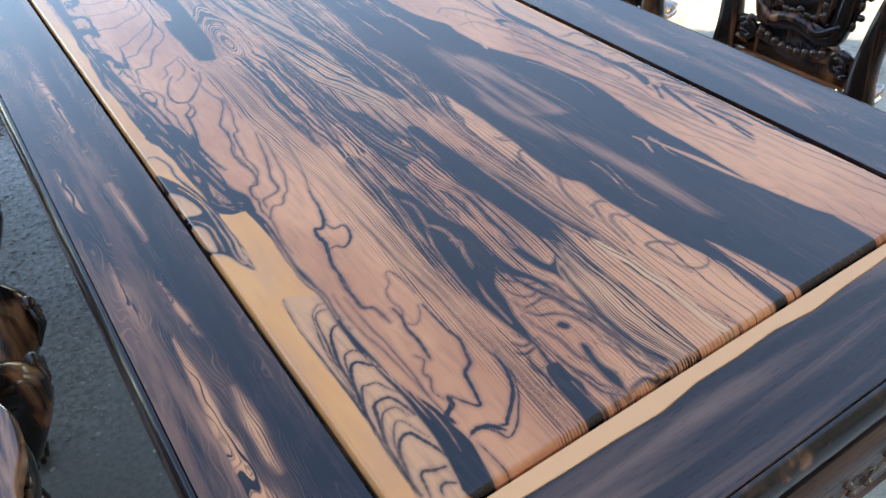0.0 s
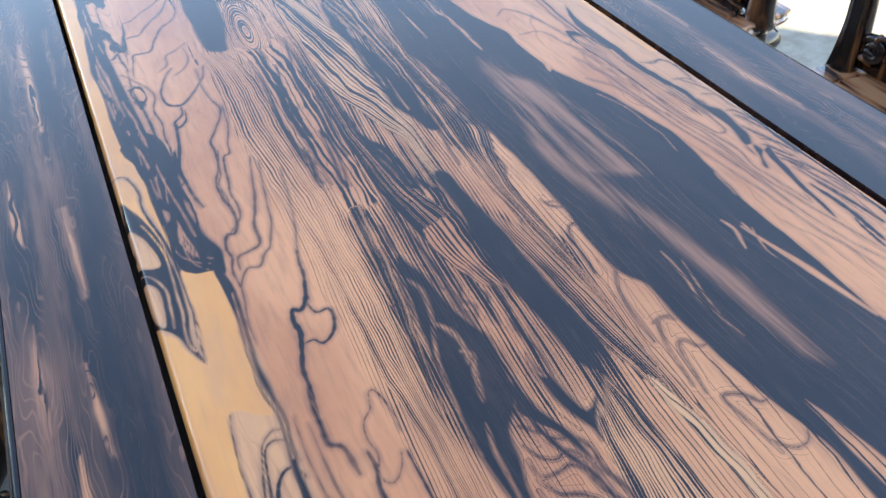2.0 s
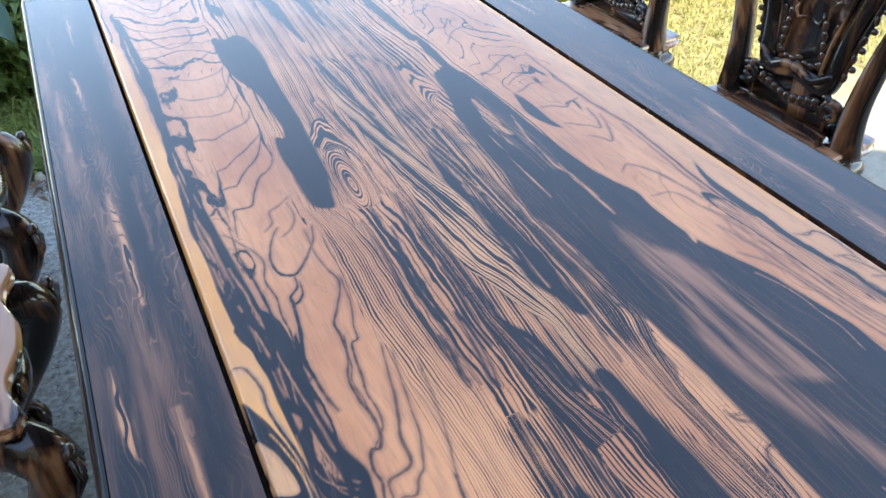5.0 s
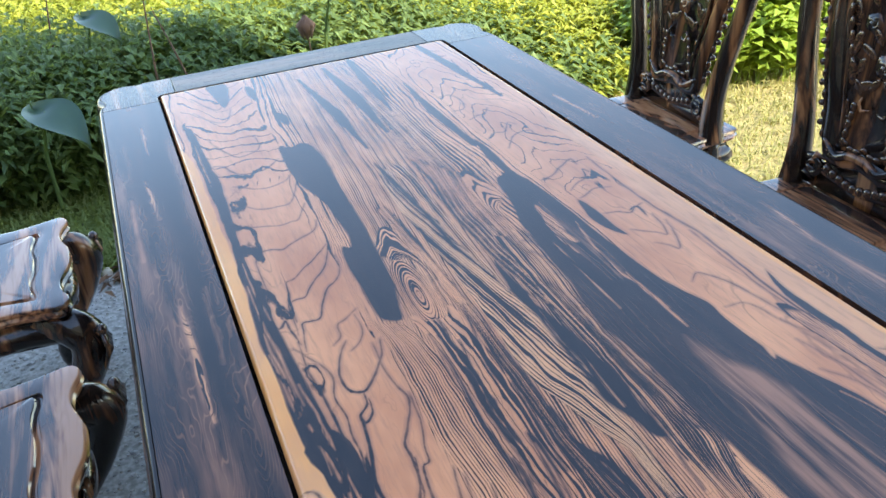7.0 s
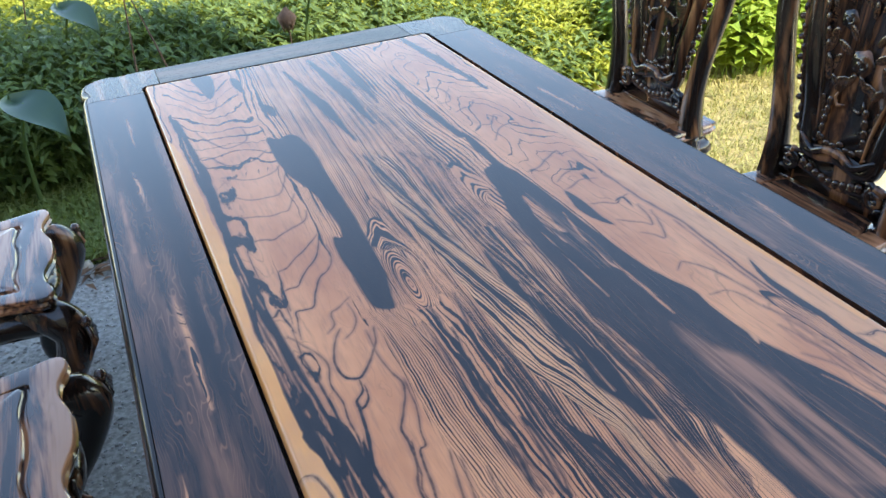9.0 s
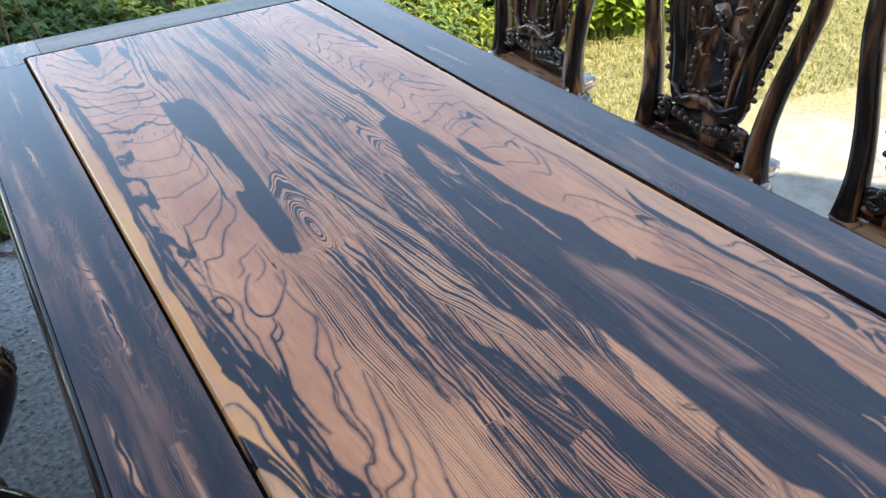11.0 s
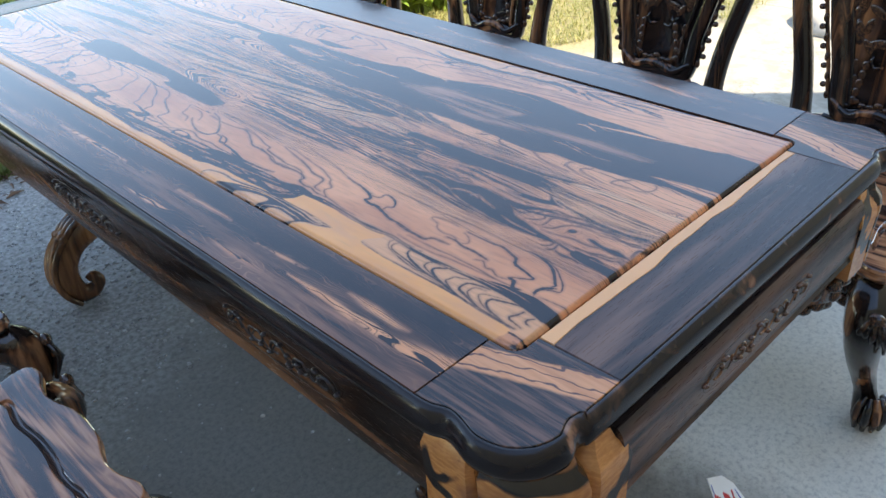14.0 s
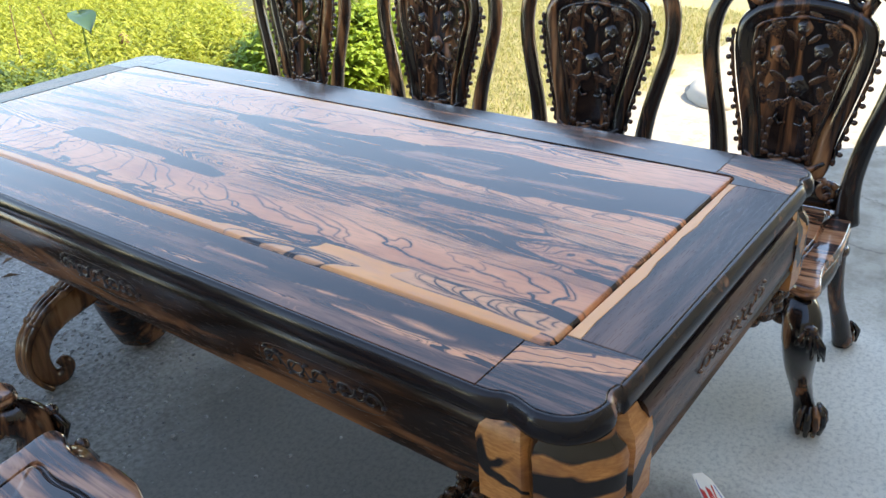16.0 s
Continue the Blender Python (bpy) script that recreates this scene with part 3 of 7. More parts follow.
def draw_figure(pad):
    """The large bands, lines and swirls of the panel's wood, from the near edge of the first plank to the last."""
    pad.sapwood(-3, 1591, -9, 952, -4, 728, -0, 692, 15, 690, 27, 666, 28, 633, 32, 579, 34, 530, 38, 526, 37, 555, 36, 588, 36, 622, 34, 656, 30, 692, 25, 727, 21, 773, 21, 827, 20, 867, 20, 911, 15, 945, 19, 1028, 22, 1065, 22, 1123, 23, 1204, 22, 1305, 20, 1419, 18, 1565)
    pad.sapwood(-1, 681, 12, 680, 22, 662, 20, 634, 21, 610, 27, 574, 30, 528, 20, 537, 16, 573, 12, 596, 4, 627, -1, 649)
    pad.sapwood(-3, 448, 5, 427, 15, 418, 21, 399, 31, 381, 35, 407, 37, 437, 38, 477, 39, 509, 52, 497, 67, 492, 68, 419, 66, 339, 69, 300, 36, 317, 29, 274, 29, 211, 30, 166, 30, 133, 26, 75, 22, 27, -14, 53, -9, 146, -8, 249, -7, 339)
    pad.vein(1.6, -6, 692, 12, 689, 21, 669, 25, 649, 23, 624, 26, 592, 33, 548, 37, 500, 37, 464, 35, 432, 33, 402, 33, 383)
    pad.black(1, 643, 13, 620, 20, 597, 27, 564, 31, 534, 34, 502, 33, 468, 31, 439, 28, 412, 31, 388, 32, 377, 24, 397, 18, 416, 12, 427, 4, 435, -3, 449, -5, 505, -2, 576, -0, 627)
    pad.pale(-0, 590, 12, 573, 20, 543, 21, 523, 8, 521, -3, 534, -3, 557)
    pad.pale(-3, 499, 9, 494, 13, 476, 12, 451, 9, 435, 3, 443, -2, 468)
    pad.thread(0.9, 15, 593, 23, 563, 29, 528, 27, 486, 27, 452, 24, 415, 28, 398, 33, 408, 37, 437, 38, 475, 38, 506)
    pad.thread(0.8, -1, 516, 11, 505, 19, 482, 18, 452, 16, 432)
    pad.black(27, 1560, 26, 1397, 28, 1276, 25, 1187, 21, 1118, 24, 1074, 20, 1036, 16, 952, 19, 911, 20, 869, 20, 827, 20, 774, 24, 728, 29, 693, 34, 656, 35, 622, 36, 588, 36, 556, 36, 527, 53, 515, 69, 512, 72, 544, 67, 583, 63, 624, 60, 668, 57, 715, 54, 766, 50, 823, 47, 884, 45, 933, 42, 985, 43, 1031, 42, 1079, 38, 1128, 38, 1191, 41, 1268, 45, 1363, 50, 1478)
    pad.black(19, 743, 33, 681, 34, 636, 35, 585, 36, 537, 39, 509, 51, 496, 67, 491, 76, 478, 81, 500, 81, 518, 73, 545, 68, 577, 66, 612, 69, 663, 68, 741, 47, 771)
    pad.thread(0.7, 22, 922, 25, 883, 26, 830, 31, 778, 36, 736, 36, 698)
    pad.thread(0.7, 31, 844, 35, 781, 39, 734, 41, 691, 42, 664)
    pad.thread(0.8, 25, 968, 26, 920, 30, 868, 30, 811, 36, 771)
    pad.thread(0.8, 42, 643, 43, 611, 47, 579, 52, 547, 58, 521)
    pad.thread(0.7, 48, 600, 52, 572, 57, 538, 60, 516)
    pad.thread(0.7, 39, 674, 42, 635, 44, 595, 47, 557)
    pad.thread(0.6, 55, 662, 48, 607, 49, 561, 51, 517, 64, 496)
    pad.thread(0.6, 38, 583, 38, 551, 46, 523, 67, 503)
    pad.thread(0.6, 45, 561, 53, 531, 71, 508)
    pad.thread(0.6, 48, 725, 46, 661, 42, 595, 42, 544)
    pad.black(67, 492, 68, 453, 69, 405, 65, 351, 66, 318, 70, 299, 67, 260, 64, 217, 65, 184, 66, 154, 68, 124, 67, 93, 67, 68, 64, 43, 62, 20, 59, -0, 81, -17, 85, 10, 88, 29, 92, 44, 91, 57, 88, 72, 86, 92, 82, 113, 75, 132, 73, 155, 72, 181, 71, 207, 71, 233, 74, 261, 77, 294, 75, 332, 73, 364, 76, 406, 79, 451, 74, 484)
    pad.vein(0.9, 82, 286, 80, 250, 81, 217, 85, 185, 86, 157, 87, 130, 89, 103)
    pad.vein(1.1, 90, 275, 90, 239, 90, 214, 92, 183, 92, 152, 89, 123, 89, 99, 91, 75)
    pad.thread(0.7, 66, 197, 70, 160, 73, 125, 74, 87)
    pad.thread(0.6, 76, 150, 78, 117, 80, 83, 78, 43)
    pad.thread(0.5, 75, 450, 70, 385, 67, 341, 73, 297, 70, 253)
    pad.vein(1.1, 34, 313, 29, 274, 30, 244, 32, 209, 31, 173, 31, 140, 31, 112, 30, 90, 27, 63, 26, 38)
    pad.vein(0.8, 32, 135, 35, 175, 38, 204, 41, 235, 45, 262, 51, 278, 61, 286, 69, 283, 74, 271)
    pad.vein(1.1, 32, 119, 37, 161, 39, 194, 44, 228, 47, 256, 52, 272, 61, 276, 71, 268, 74, 248)
    pad.vein(1.7, 31, 112, 36, 153, 41, 192, 47, 221, 52, 237, 60, 245, 69, 244, 73, 231)
    pad.vein(1.0, 30, 106, 35, 141, 41, 175, 47, 197, 52, 207, 61, 208, 66, 197, 69, 184)
    pad.vein(1.8, 29, 99, 34, 134, 38, 160, 43, 178, 50, 191, 57, 192, 63, 181, 72, 167)
    pad.vein(1.2, 29, 80, 32, 115, 37, 140, 43, 156, 49, 156, 57, 154, 62, 141, 69, 126)
    pad.vein(1.8, 30, 72, 34, 98, 39, 118, 42, 128, 50, 130, 59, 126, 65, 110, 66, 96)
    pad.vein(1.0, 30, 58, 32, 81, 36, 100, 41, 112, 47, 116, 58, 113, 62, 99)
    pad.vein(0.9, 29, 48, 35, 75, 41, 90, 47, 99, 54, 97, 58, 84, 63, 68)
    pad.vein(1.9, 28, 37, 34, 65, 38, 76, 45, 83, 53, 81, 57, 70, 62, 55, 65, 41)
    pad.vein(1.9, 33, 19, 36, 32, 38, 41, 43, 43, 51, 37, 61, 33)
    pad.vein(1.6, 43, 13, 45, 20, 51, 21, 59, 14)
    pad.vein(2.2, 30, 82, 29, 60, 27, 36, 28, 23)
    pad.vein(1.9, 120, 692, 113, 659, 104, 630, 102, 596, 106, 576, 106, 550, 100, 531, 91, 531, 86, 511, 88, 495, 83, 475, 84, 451)
    pad.vein(1.6, 150, 657, 140, 609, 132, 571, 121, 538, 116, 510, 104, 500, 93, 493, 90, 475)
    pad.vein(1.1, 155, 643, 150, 606, 143, 570, 138, 540, 125, 503, 116, 492, 108, 475, 97, 475, 86, 459, 82, 434, 78, 410, 77, 381)
    pad.vein(2.4, 147, 484, 142, 458, 139, 435, 133, 411, 125, 400, 118, 404, 114, 391, 115, 375, 111, 358, 105, 332, 103, 309, 102, 293, 100, 273)
    pad.vein(1.6, 132, 409, 135, 391, 146, 390, 146, 376, 140, 361, 130, 353, 123, 361, 113, 360)
    pad.vein(0.7, 173, 618, 164, 553, 150, 490, 140, 445, 135, 405)
    pad.vein(2.6, 101, 311, 99, 287, 99, 270, 98, 252, 107, 244, 110, 217)
    pad.vein(0.8, 144, 285, 149, 285, 153, 273, 154, 257, 152, 239)
    pad.vein(0.8, 144, 285, 139, 270, 129, 260, 125, 244, 126, 228, 121, 208, 129, 199, 139, 208, 144, 220)
    pad.vein(2.0, 120, 235, 121, 219, 117, 201, 118, 181, 116, 158, 115, 145)
    pad.vein(1.3, 106, 162, 110, 149, 101, 138, 103, 128, 96, 116, 99, 100)
    pad.vein(1.8, 148, 218, 148, 192, 148, 172, 151, 155, 147, 139, 142, 125, 132, 114, 128, 100, 123, 83, 120, 76, 111, 88, 105, 101)
    pad.vein(2.2, 168, 123, 166, 106, 162, 90, 156, 75, 143, 59, 130, 49, 125, 44, 120, 49)
    pad.vein(1.1, 168, 105, 166, 87, 158, 69, 142, 48, 129, 35, 119, 30, 115, 41, 110, 51, 102, 55, 91, 50)
    pad.vein(3.0, 103, 102, 101, 91, 89, 83, 92, 70)
    pad.vein(2.6, 96, 53, 104, 56, 114, 52, 121, 39)
    pad.vein(1.0, 96, 44, 97, 25, 97, 8, 96, -6)
    pad.comb(11, 0.15, 0.12, (150, 960, 155, 890, 153, 790, 150, 700, 152, 620, 156, 540, 159, 450, 159, 366, 159, 289, 162, 220, 160, 148, 160, 67, 156, -6), (186, 925, 202, 852, 203, 777, 202, 700, 204, 620, 207, 541, 203, 461, 201, 387, 194, 311, 188, 242, 187, 188, 184, 110, 180, 60, 182, -6))
    pad.comb(5, 0.22, 0.05, (190, 935, 203, 880, 204, 777, 203, 700, 205, 620, 208, 541, 205, 480), (258, 930, 262, 880, 261, 801, 258, 726, 257, 670, 254, 612, 252, 568, 250, 490))
    pad.comb(11, 0.66, 0.08, (258, 940, 263, 885, 261, 801, 258, 726, 257, 670, 254, 612, 252, 568, 252, 520, 258, 460, 264, 411), (284, 960, 281, 847, 280, 759, 279, 699, 277, 639, 281, 599, 286, 561, 292, 521, 302, 470, 310, 420))
    pad.comb(8, 0.58, 0.55, (306, 1362, 293, 1270, 287, 1194, 290, 1120, 291, 1024, 290, 943, 285, 846, 280, 777, 281, 729, 292, 692, 302, 640, 315, 597, 312, 527, 317, 479, 324, 434), (326, 1363, 321, 1277, 324, 1194, 330, 1117, 334, 1030, 339, 948, 344, 869, 347, 787, 344, 718, 341, 657, 336, 598, 332, 569, 330, 512, 332, 445), 24)
    pad.comb(12, 0.52, 0.12, (375, 1091, 376, 997, 370, 902, 371, 829, 372, 752, 368, 686, 362, 630, 358, 560, 358, 491, 359, 438, 360, 380, 363, 334, 364, 290, 365, 249), (434, 1056, 428, 950, 418, 853, 407, 770, 406, 699, 410, 675, 412, 589, 395, 528, 385, 481, 380, 445, 380, 399, 381, 349, 377, 283, 377, 236))
    pad.comb(9, 0.60, 0.15, (327, 469, 330, 418, 332, 367, 335, 320, 337, 277, 339, 232, 344, 200, 350, 164), (364, 421, 365, 369, 368, 324, 369, 281, 369, 241, 370, 204, 371, 158))
    pad.comb(9, 0.8, 0.05, (217, 600, 217, 549, 208, 454, 201, 373, 194, 298, 188, 231, 187, 177, 188, 140, 191, 122), (234, 534, 227, 466, 221, 407, 212, 342, 200, 278, 190, 224, 186, 176, 190, 139, 198, 119))
    pad.black(231, 423, 236, 403, 241, 387, 245, 354, 250, 313, 257, 289, 254, 262, 251, 240, 248, 223, 233, 206, 225, 190, 222, 171, 214, 146, 210, 119, 204, 103, 202, 114, 198, 136, 195, 169, 196, 211, 202, 264, 210, 311, 214, 355, 219, 390)
    pad.thread(0.8, 226, 386, 232, 369, 230, 349, 223, 324, 212, 294, 203, 252, 197, 200)
    pad.thread(1.0, 226, 322, 232, 309, 234, 289, 230, 269)
    pad.thread(1.6, 230, 284, 236, 275, 230, 257, 223, 231)
    pad.thread(0.6, 218, 359, 210, 317, 203, 272, 197, 229, 196, 186)
    pad.thread(0.6, 223, 396, 219, 369, 214, 342)
    pad.thread(0.7, 214, 211, 208, 187, 206, 165, 204, 139)
    pad.vein(1.3, 190, 120, 195, 109, 204, 107, 210, 110)
    pad.vein(1.2, 197, 129, 201, 117, 209, 114)
    pad.vein(1.5, 186, 109, 191, 100, 203, 100)
    pad.vein(1.9, 207, 112, 205, 95, 202, 79, 204, 66)
    pad.vein(1.1, 193, 100, 187, 81, 189, 62, 186, 51)
    pad.vein(0.9, 189, 88, 190, 68, 186, 52)
    pad.black(195, 75, 208, 74, 207, 57, 209, 43, 205, 25, 206, 2, 206, -9, 186, -8, 184, 3, 187, 25, 188, 46)
    pad.thread(0.8, 203, 49, 202, 23, 202, 2)
    pad.black(240, 75, 245, 68, 239, 46, 242, 30, 237, 17, 232, 3, 231, 14, 229, 27, 233, 51)
    pad.vein(4.0, 241, 110, 243, 106, 244, 102)
    pad.vein(1.4, 226, 168, 227, 151, 241, 149, 250, 151, 258, 143, 261, 125, 270, 110, 272, 86, 274, 65, 274, 42, 276, 22, 281, 0)
    pad.vein(1.5, 235, 199, 244, 187, 253, 174, 267, 168, 274, 154, 272, 137, 277, 117, 279, 95, 282, 73, 281, 41, 282, 17, 289, 1)
    pad.vein(1.2, 229, 182, 235, 166, 244, 159, 254, 162, 263, 155, 267, 141, 268, 118)
    pad.vein(1.4, 224, 149, 231, 133, 247, 125, 258, 112, 261, 95, 260, 75)
    pad.vein(1.1, 219, 142, 221, 120, 227, 97, 228, 86, 229, 62, 235, 45, 243, 30)
    pad.vein(1.4, 212, 108, 213, 84, 214, 61, 220, 43, 221, 29, 231, 13)
    pad.vein(1.4, 212, 58, 215, 42, 217, 24, 222, 16, 231, 5)
    pad.vein(1.2, 258, 73, 262, 55, 264, 38, 263, 23, 267, 12, 272, -2)
    pad.vein(1.4, 265, 79, 266, 57, 265, 32, 274, 9)
    pad.vein(1.8, 236, 10, 245, 11, 258, 10, 265, 3, 285, 1)
    pad.vein(1.4, 220, 14, 221, 0, 229, -3, 240, 2, 252, -3, 264, -3)
    pad.vein(1.3, 221, 21, 218, 11, 216, -1)
    pad.vein(2.2, 246, 220, 246, 194, 251, 167, 262, 140, 266, 113, 269, 83, 271, 46)
    pad.black(253, 238, 254, 215, 261, 190, 269, 167, 270, 144, 266, 153, 258, 176, 247, 196, 241, 212)
    pad.black(287, 275, 284, 239, 286, 206, 291, 184, 305, 191, 295, 175, 285, 154, 284, 166, 278, 182, 273, 204, 270, 231)
    pad.thread(0.7, 287, 309, 286, 274, 284, 245, 282, 227, 275, 233, 275, 259, 276, 287)
    pad.pale(252, 310, 265, 306, 269, 290, 272, 255, 272, 223, 272, 193, 265, 205, 261, 229, 258, 257, 257, 289)
    pad.pale(288, 313, 291, 292, 293, 267, 289, 241, 283, 226, 277, 241, 277, 267, 279, 292)
    pad.vein(1.2, 248, 378, 249, 360, 255, 350, 251, 332, 255, 321, 247, 314)
    pad.vein(1.2, 265, 379, 264, 353, 258, 337, 265, 326, 259, 312)
    pad.vein(1.3, 278, 368, 277, 347, 280, 334, 274, 316, 274, 296)
    pad.vein(1.5, 290, 373, 293, 341, 290, 315, 285, 284, 288, 255, 285, 225)
    pad.comb(13, 0.5, 0.4, (296, 190, 285, 154, 276, 113, 270, 73, 276, 36, 287, -4), (322, 231, 326, 202, 328, 149, 328, 99, 324, 40, 326, -9))
    pad.comb(2, 0.2, 0.8, (348, 219, 349, 173, 352, 141, 352, 91, 352, 38, 352, -11), (348, 229, 360, 177, 368, 132, 368, 76, 368, 31, 372, -14))
    pad.comb(5, 0.62, 0.2, (348, 229, 360, 177, 368, 132, 368, 76, 368, 31, 372, -14), (368, 294, 362, 225, 359, 166, 356, 112, 356, 56, 382, -16))
    pad.comb(4, 0.25, 0.1, (377, 374, 368, 294, 362, 225, 359, 166, 356, 112, 356, 56, 382, -16), (393, 389, 382, 290, 373, 219, 371, 162, 370, 109, 373, 42, 392, -20))
    pad.vein(0.9, 383, 312, 389, 352, 393, 373, 400, 380, 406, 371, 406, 351)
    pad.vein(0.9, 379, 221, 385, 273, 396, 301, 402, 309, 411, 304, 416, 291)
    pad.vein(0.9, 378, 169, 385, 209, 394, 236, 402, 240, 411, 233, 419, 235)
    pad.vein(1.1, 384, 158, 391, 197, 396, 211, 403, 210, 408, 201, 418, 199)
    pad.vein(1.2, 397, 86, 394, 125, 392, 145, 397, 150, 409, 144, 415, 133, 422, 131)
    pad.vein(0.9, 397, 100, 407, 89, 420, 87, 427, 94)
    pad.vein(0.9, 456, 9, 454, 31, 457, 41, 463, 41, 470, 30)
    pad.black(332, 519, 334, 462, 338, 406, 337, 343, 335, 285, 326, 215, 312, 224, 309, 262, 306, 301, 305, 346, 306, 397, 313, 450, 317, 523)
    pad.comb(6, 0.7, 0.0, (267, 562, 266, 484, 264, 411, 275, 363, 287, 331), (315, 521, 312, 445, 308, 387, 307, 337, 305, 299))
    pad.pale(240, 593, 246, 559, 246, 510, 242, 475, 237, 491, 236, 533, 235, 567)
    pad.pale(278, 566, 275, 525, 271, 492, 265, 467, 262, 488, 264, 522)
    pad.vein(2.0, 209, 868, 208, 774, 201, 710, 202, 668, 203, 629, 203, 602, 204, 566)
    pad.black(220, 800, 230, 786, 230, 774, 226, 756, 220, 767, 219, 784)
    pad.vein(1.0, 237, 846, 235, 821, 229, 787)
    pad.vein(1.2, 270, 907, 258, 842, 250, 790, 248, 752)
    pad.black(224, 744, 231, 729, 224, 708, 225, 687, 226, 666, 224, 655, 218, 668, 216, 686, 220, 716)
    pad.pale(224, 717, 224, 696, 221, 682, 220, 698)
    pad.vein(1.4, 229, 772, 225, 741, 222, 715)
    pad.vein(3.0, 207, 639, 208, 613, 205, 588, 207, 570)
    pad.vein(1.0, 218, 863, 219, 785, 213, 714, 214, 657, 214, 610, 214, 563)
    pad.black(236, 669, 243, 657, 242, 626, 237, 593, 232, 563, 230, 546, 223, 558, 226, 586, 231, 622)
    pad.thread(0.9, 237, 652, 236, 620, 232, 587, 228, 560)
    pad.thread(0.7, 234, 657, 230, 620, 225, 586, 221, 555)
    pad.black(276, 622, 288, 604, 294, 582, 297, 554, 300, 528, 305, 507, 286, 517, 283, 542, 279, 572, 275, 599)
    pad.thread(1.0, 283, 597, 286, 573, 289, 547, 290, 523)
    pad.thread(0.8, 292, 581, 298, 562, 297, 545, 303, 523)
    pad.black(354, 987, 356, 934, 358, 870, 359, 811, 366, 780, 367, 740, 372, 716, 367, 666, 363, 635, 362, 597, 349, 604, 345, 632, 338, 657, 333, 684, 336, 729, 340, 778, 343, 828, 341, 873, 341, 910)
    pad.thread(0.6, 353, 758, 349, 716, 347, 682, 348, 654)
    pad.thread(0.5, 350, 854, 347, 803, 345, 756, 341, 715)
    pad.pale(354, 892, 358, 873, 362, 847, 363, 817, 359, 825, 356, 850, 353, 873)
    pad.vein(1.2, 400, 637, 394, 603, 403, 587)
    pad.vein(1.6, 367, 655, 363, 624, 354, 569, 350, 526)
    pad.vein(1.2, 389, 551, 391, 522, 391, 500, 383, 485)
    pad.vein(1.0, 405, 613, 405, 582, 415, 557, 417, 537)
    pad.black(504, 1384, 509, 1317, 503, 1236, 510, 1169, 507, 1101, 512, 1055, 517, 1000, 518, 951, 520, 889, 521, 817, 530, 766, 476, 692, 429, 704, 412, 739, 410, 774, 412, 819, 418, 865, 423, 911, 435, 953, 434, 987, 432, 1044, 441, 1090, 454, 1138, 458, 1177, 470, 1217, 490, 1231, 490, 1292)
    pad.pale(478, 1102, 483, 1060, 481, 1003, 480, 972, 469, 998, 468, 1050)
    pad.thread(1.6, 466, 1045, 463, 987, 465, 949)
    pad.thread(1.2, 446, 987, 446, 924, 444, 867, 442, 806)
    pad.thread(1.4, 506, 1023, 494, 961, 488, 919, 488, 867)
    pad.thread(1.8, 489, 936, 486, 885, 493, 840, 492, 786, 492, 737)
    pad.thread(1.0, 495, 872, 492, 825, 495, 778)
    pad.thread(0.9, 451, 761, 454, 741, 452, 715)
    pad.black(544, 1081, 551, 1041, 550, 982, 551, 956, 536, 984, 532, 1026)
    pad.pale(545, 701, 542, 676, 538, 641, 552, 671, 552, 684)
    pad.vein(1.2, 529, 1166, 555, 1176, 579, 1200, 609, 1215, 609, 1193)
    pad.vein(1.2, 550, 1113, 571, 1130, 594, 1141, 606, 1172, 610, 1157)
    pad.vein(1.0, 550, 1083, 563, 1088, 585, 1098, 611, 1095)
    pad.vein(1.0, 556, 1026, 573, 1020, 590, 1007, 604, 1014, 621, 1021)
    pad.vein(2.0, 594, 1013, 610, 1015, 607, 984)
    pad.vein(1.0, 564, 966, 575, 954, 591, 941, 599, 929, 610, 954, 615, 984)
    pad.vein(1.0, 571, 918, 584, 902, 593, 886, 609, 923, 622, 962)
    pad.vein(0.9, 554, 813, 573, 826, 583, 815, 594, 793, 602, 757, 608, 709, 621, 652)
    pad.vein(0.7, 554, 753, 577, 748, 589, 729, 595, 694, 609, 658)
    pad.vein(1.8, 637, 1207, 631, 1072, 631, 994, 639, 918, 637, 863, 633, 796, 629, 735, 629, 683, 637, 647)
    pad.vein(0.8, 632, 922, 628, 850, 624, 784, 622, 716, 625, 656)
    pad.vein(3.4, 636, 731, 641, 667, 642, 603, 646, 564, 650, 527, 655, 485)
    pad.comb(5, 0.2, 0.1, (608, 731, 609, 660, 615, 592, 616, 534, 615, 450), (637, 708, 634, 640, 634, 576, 637, 523, 647, 477))
    pad.vein(0.8, 584, 660, 593, 604, 596, 555, 603, 498, 609, 444)
    pad.vein(0.7, 569, 605, 587, 572, 596, 523, 598, 469)
    pad.vein(0.9, 650, 604, 661, 595, 673, 599, 683, 574, 689, 546)
    pad.vein(0.9, 658, 550, 672, 548, 678, 528)
    pad.thread(0.5, 559, 567, 572, 530, 574, 493, 573, 455, 568, 426)
    pad.vein(1.9, 59, 931, 56, 879, 60, 829, 61, 795, 62, 752, 62, 712, 60, 676, 54, 645, 59, 626, 64, 592, 72, 550)
    pad.vein(1.2, 49, 921, 71, 883, 79, 848, 72, 811, 75, 776, 72, 746, 73, 717, 68, 673, 66, 631, 70, 588)
    pad.vein(1.4, 39, 946, 44, 898, 48, 847, 50, 801, 53, 755, 54, 707)
    pad.vein(1.9, 113, 909, 98, 881, 88, 849, 90, 818, 103, 806, 113, 812, 129, 834, 143, 857, 153, 892)
    pad.vein(1.6, 103, 806, 101, 785, 89, 769, 91, 755, 103, 772, 106, 793)
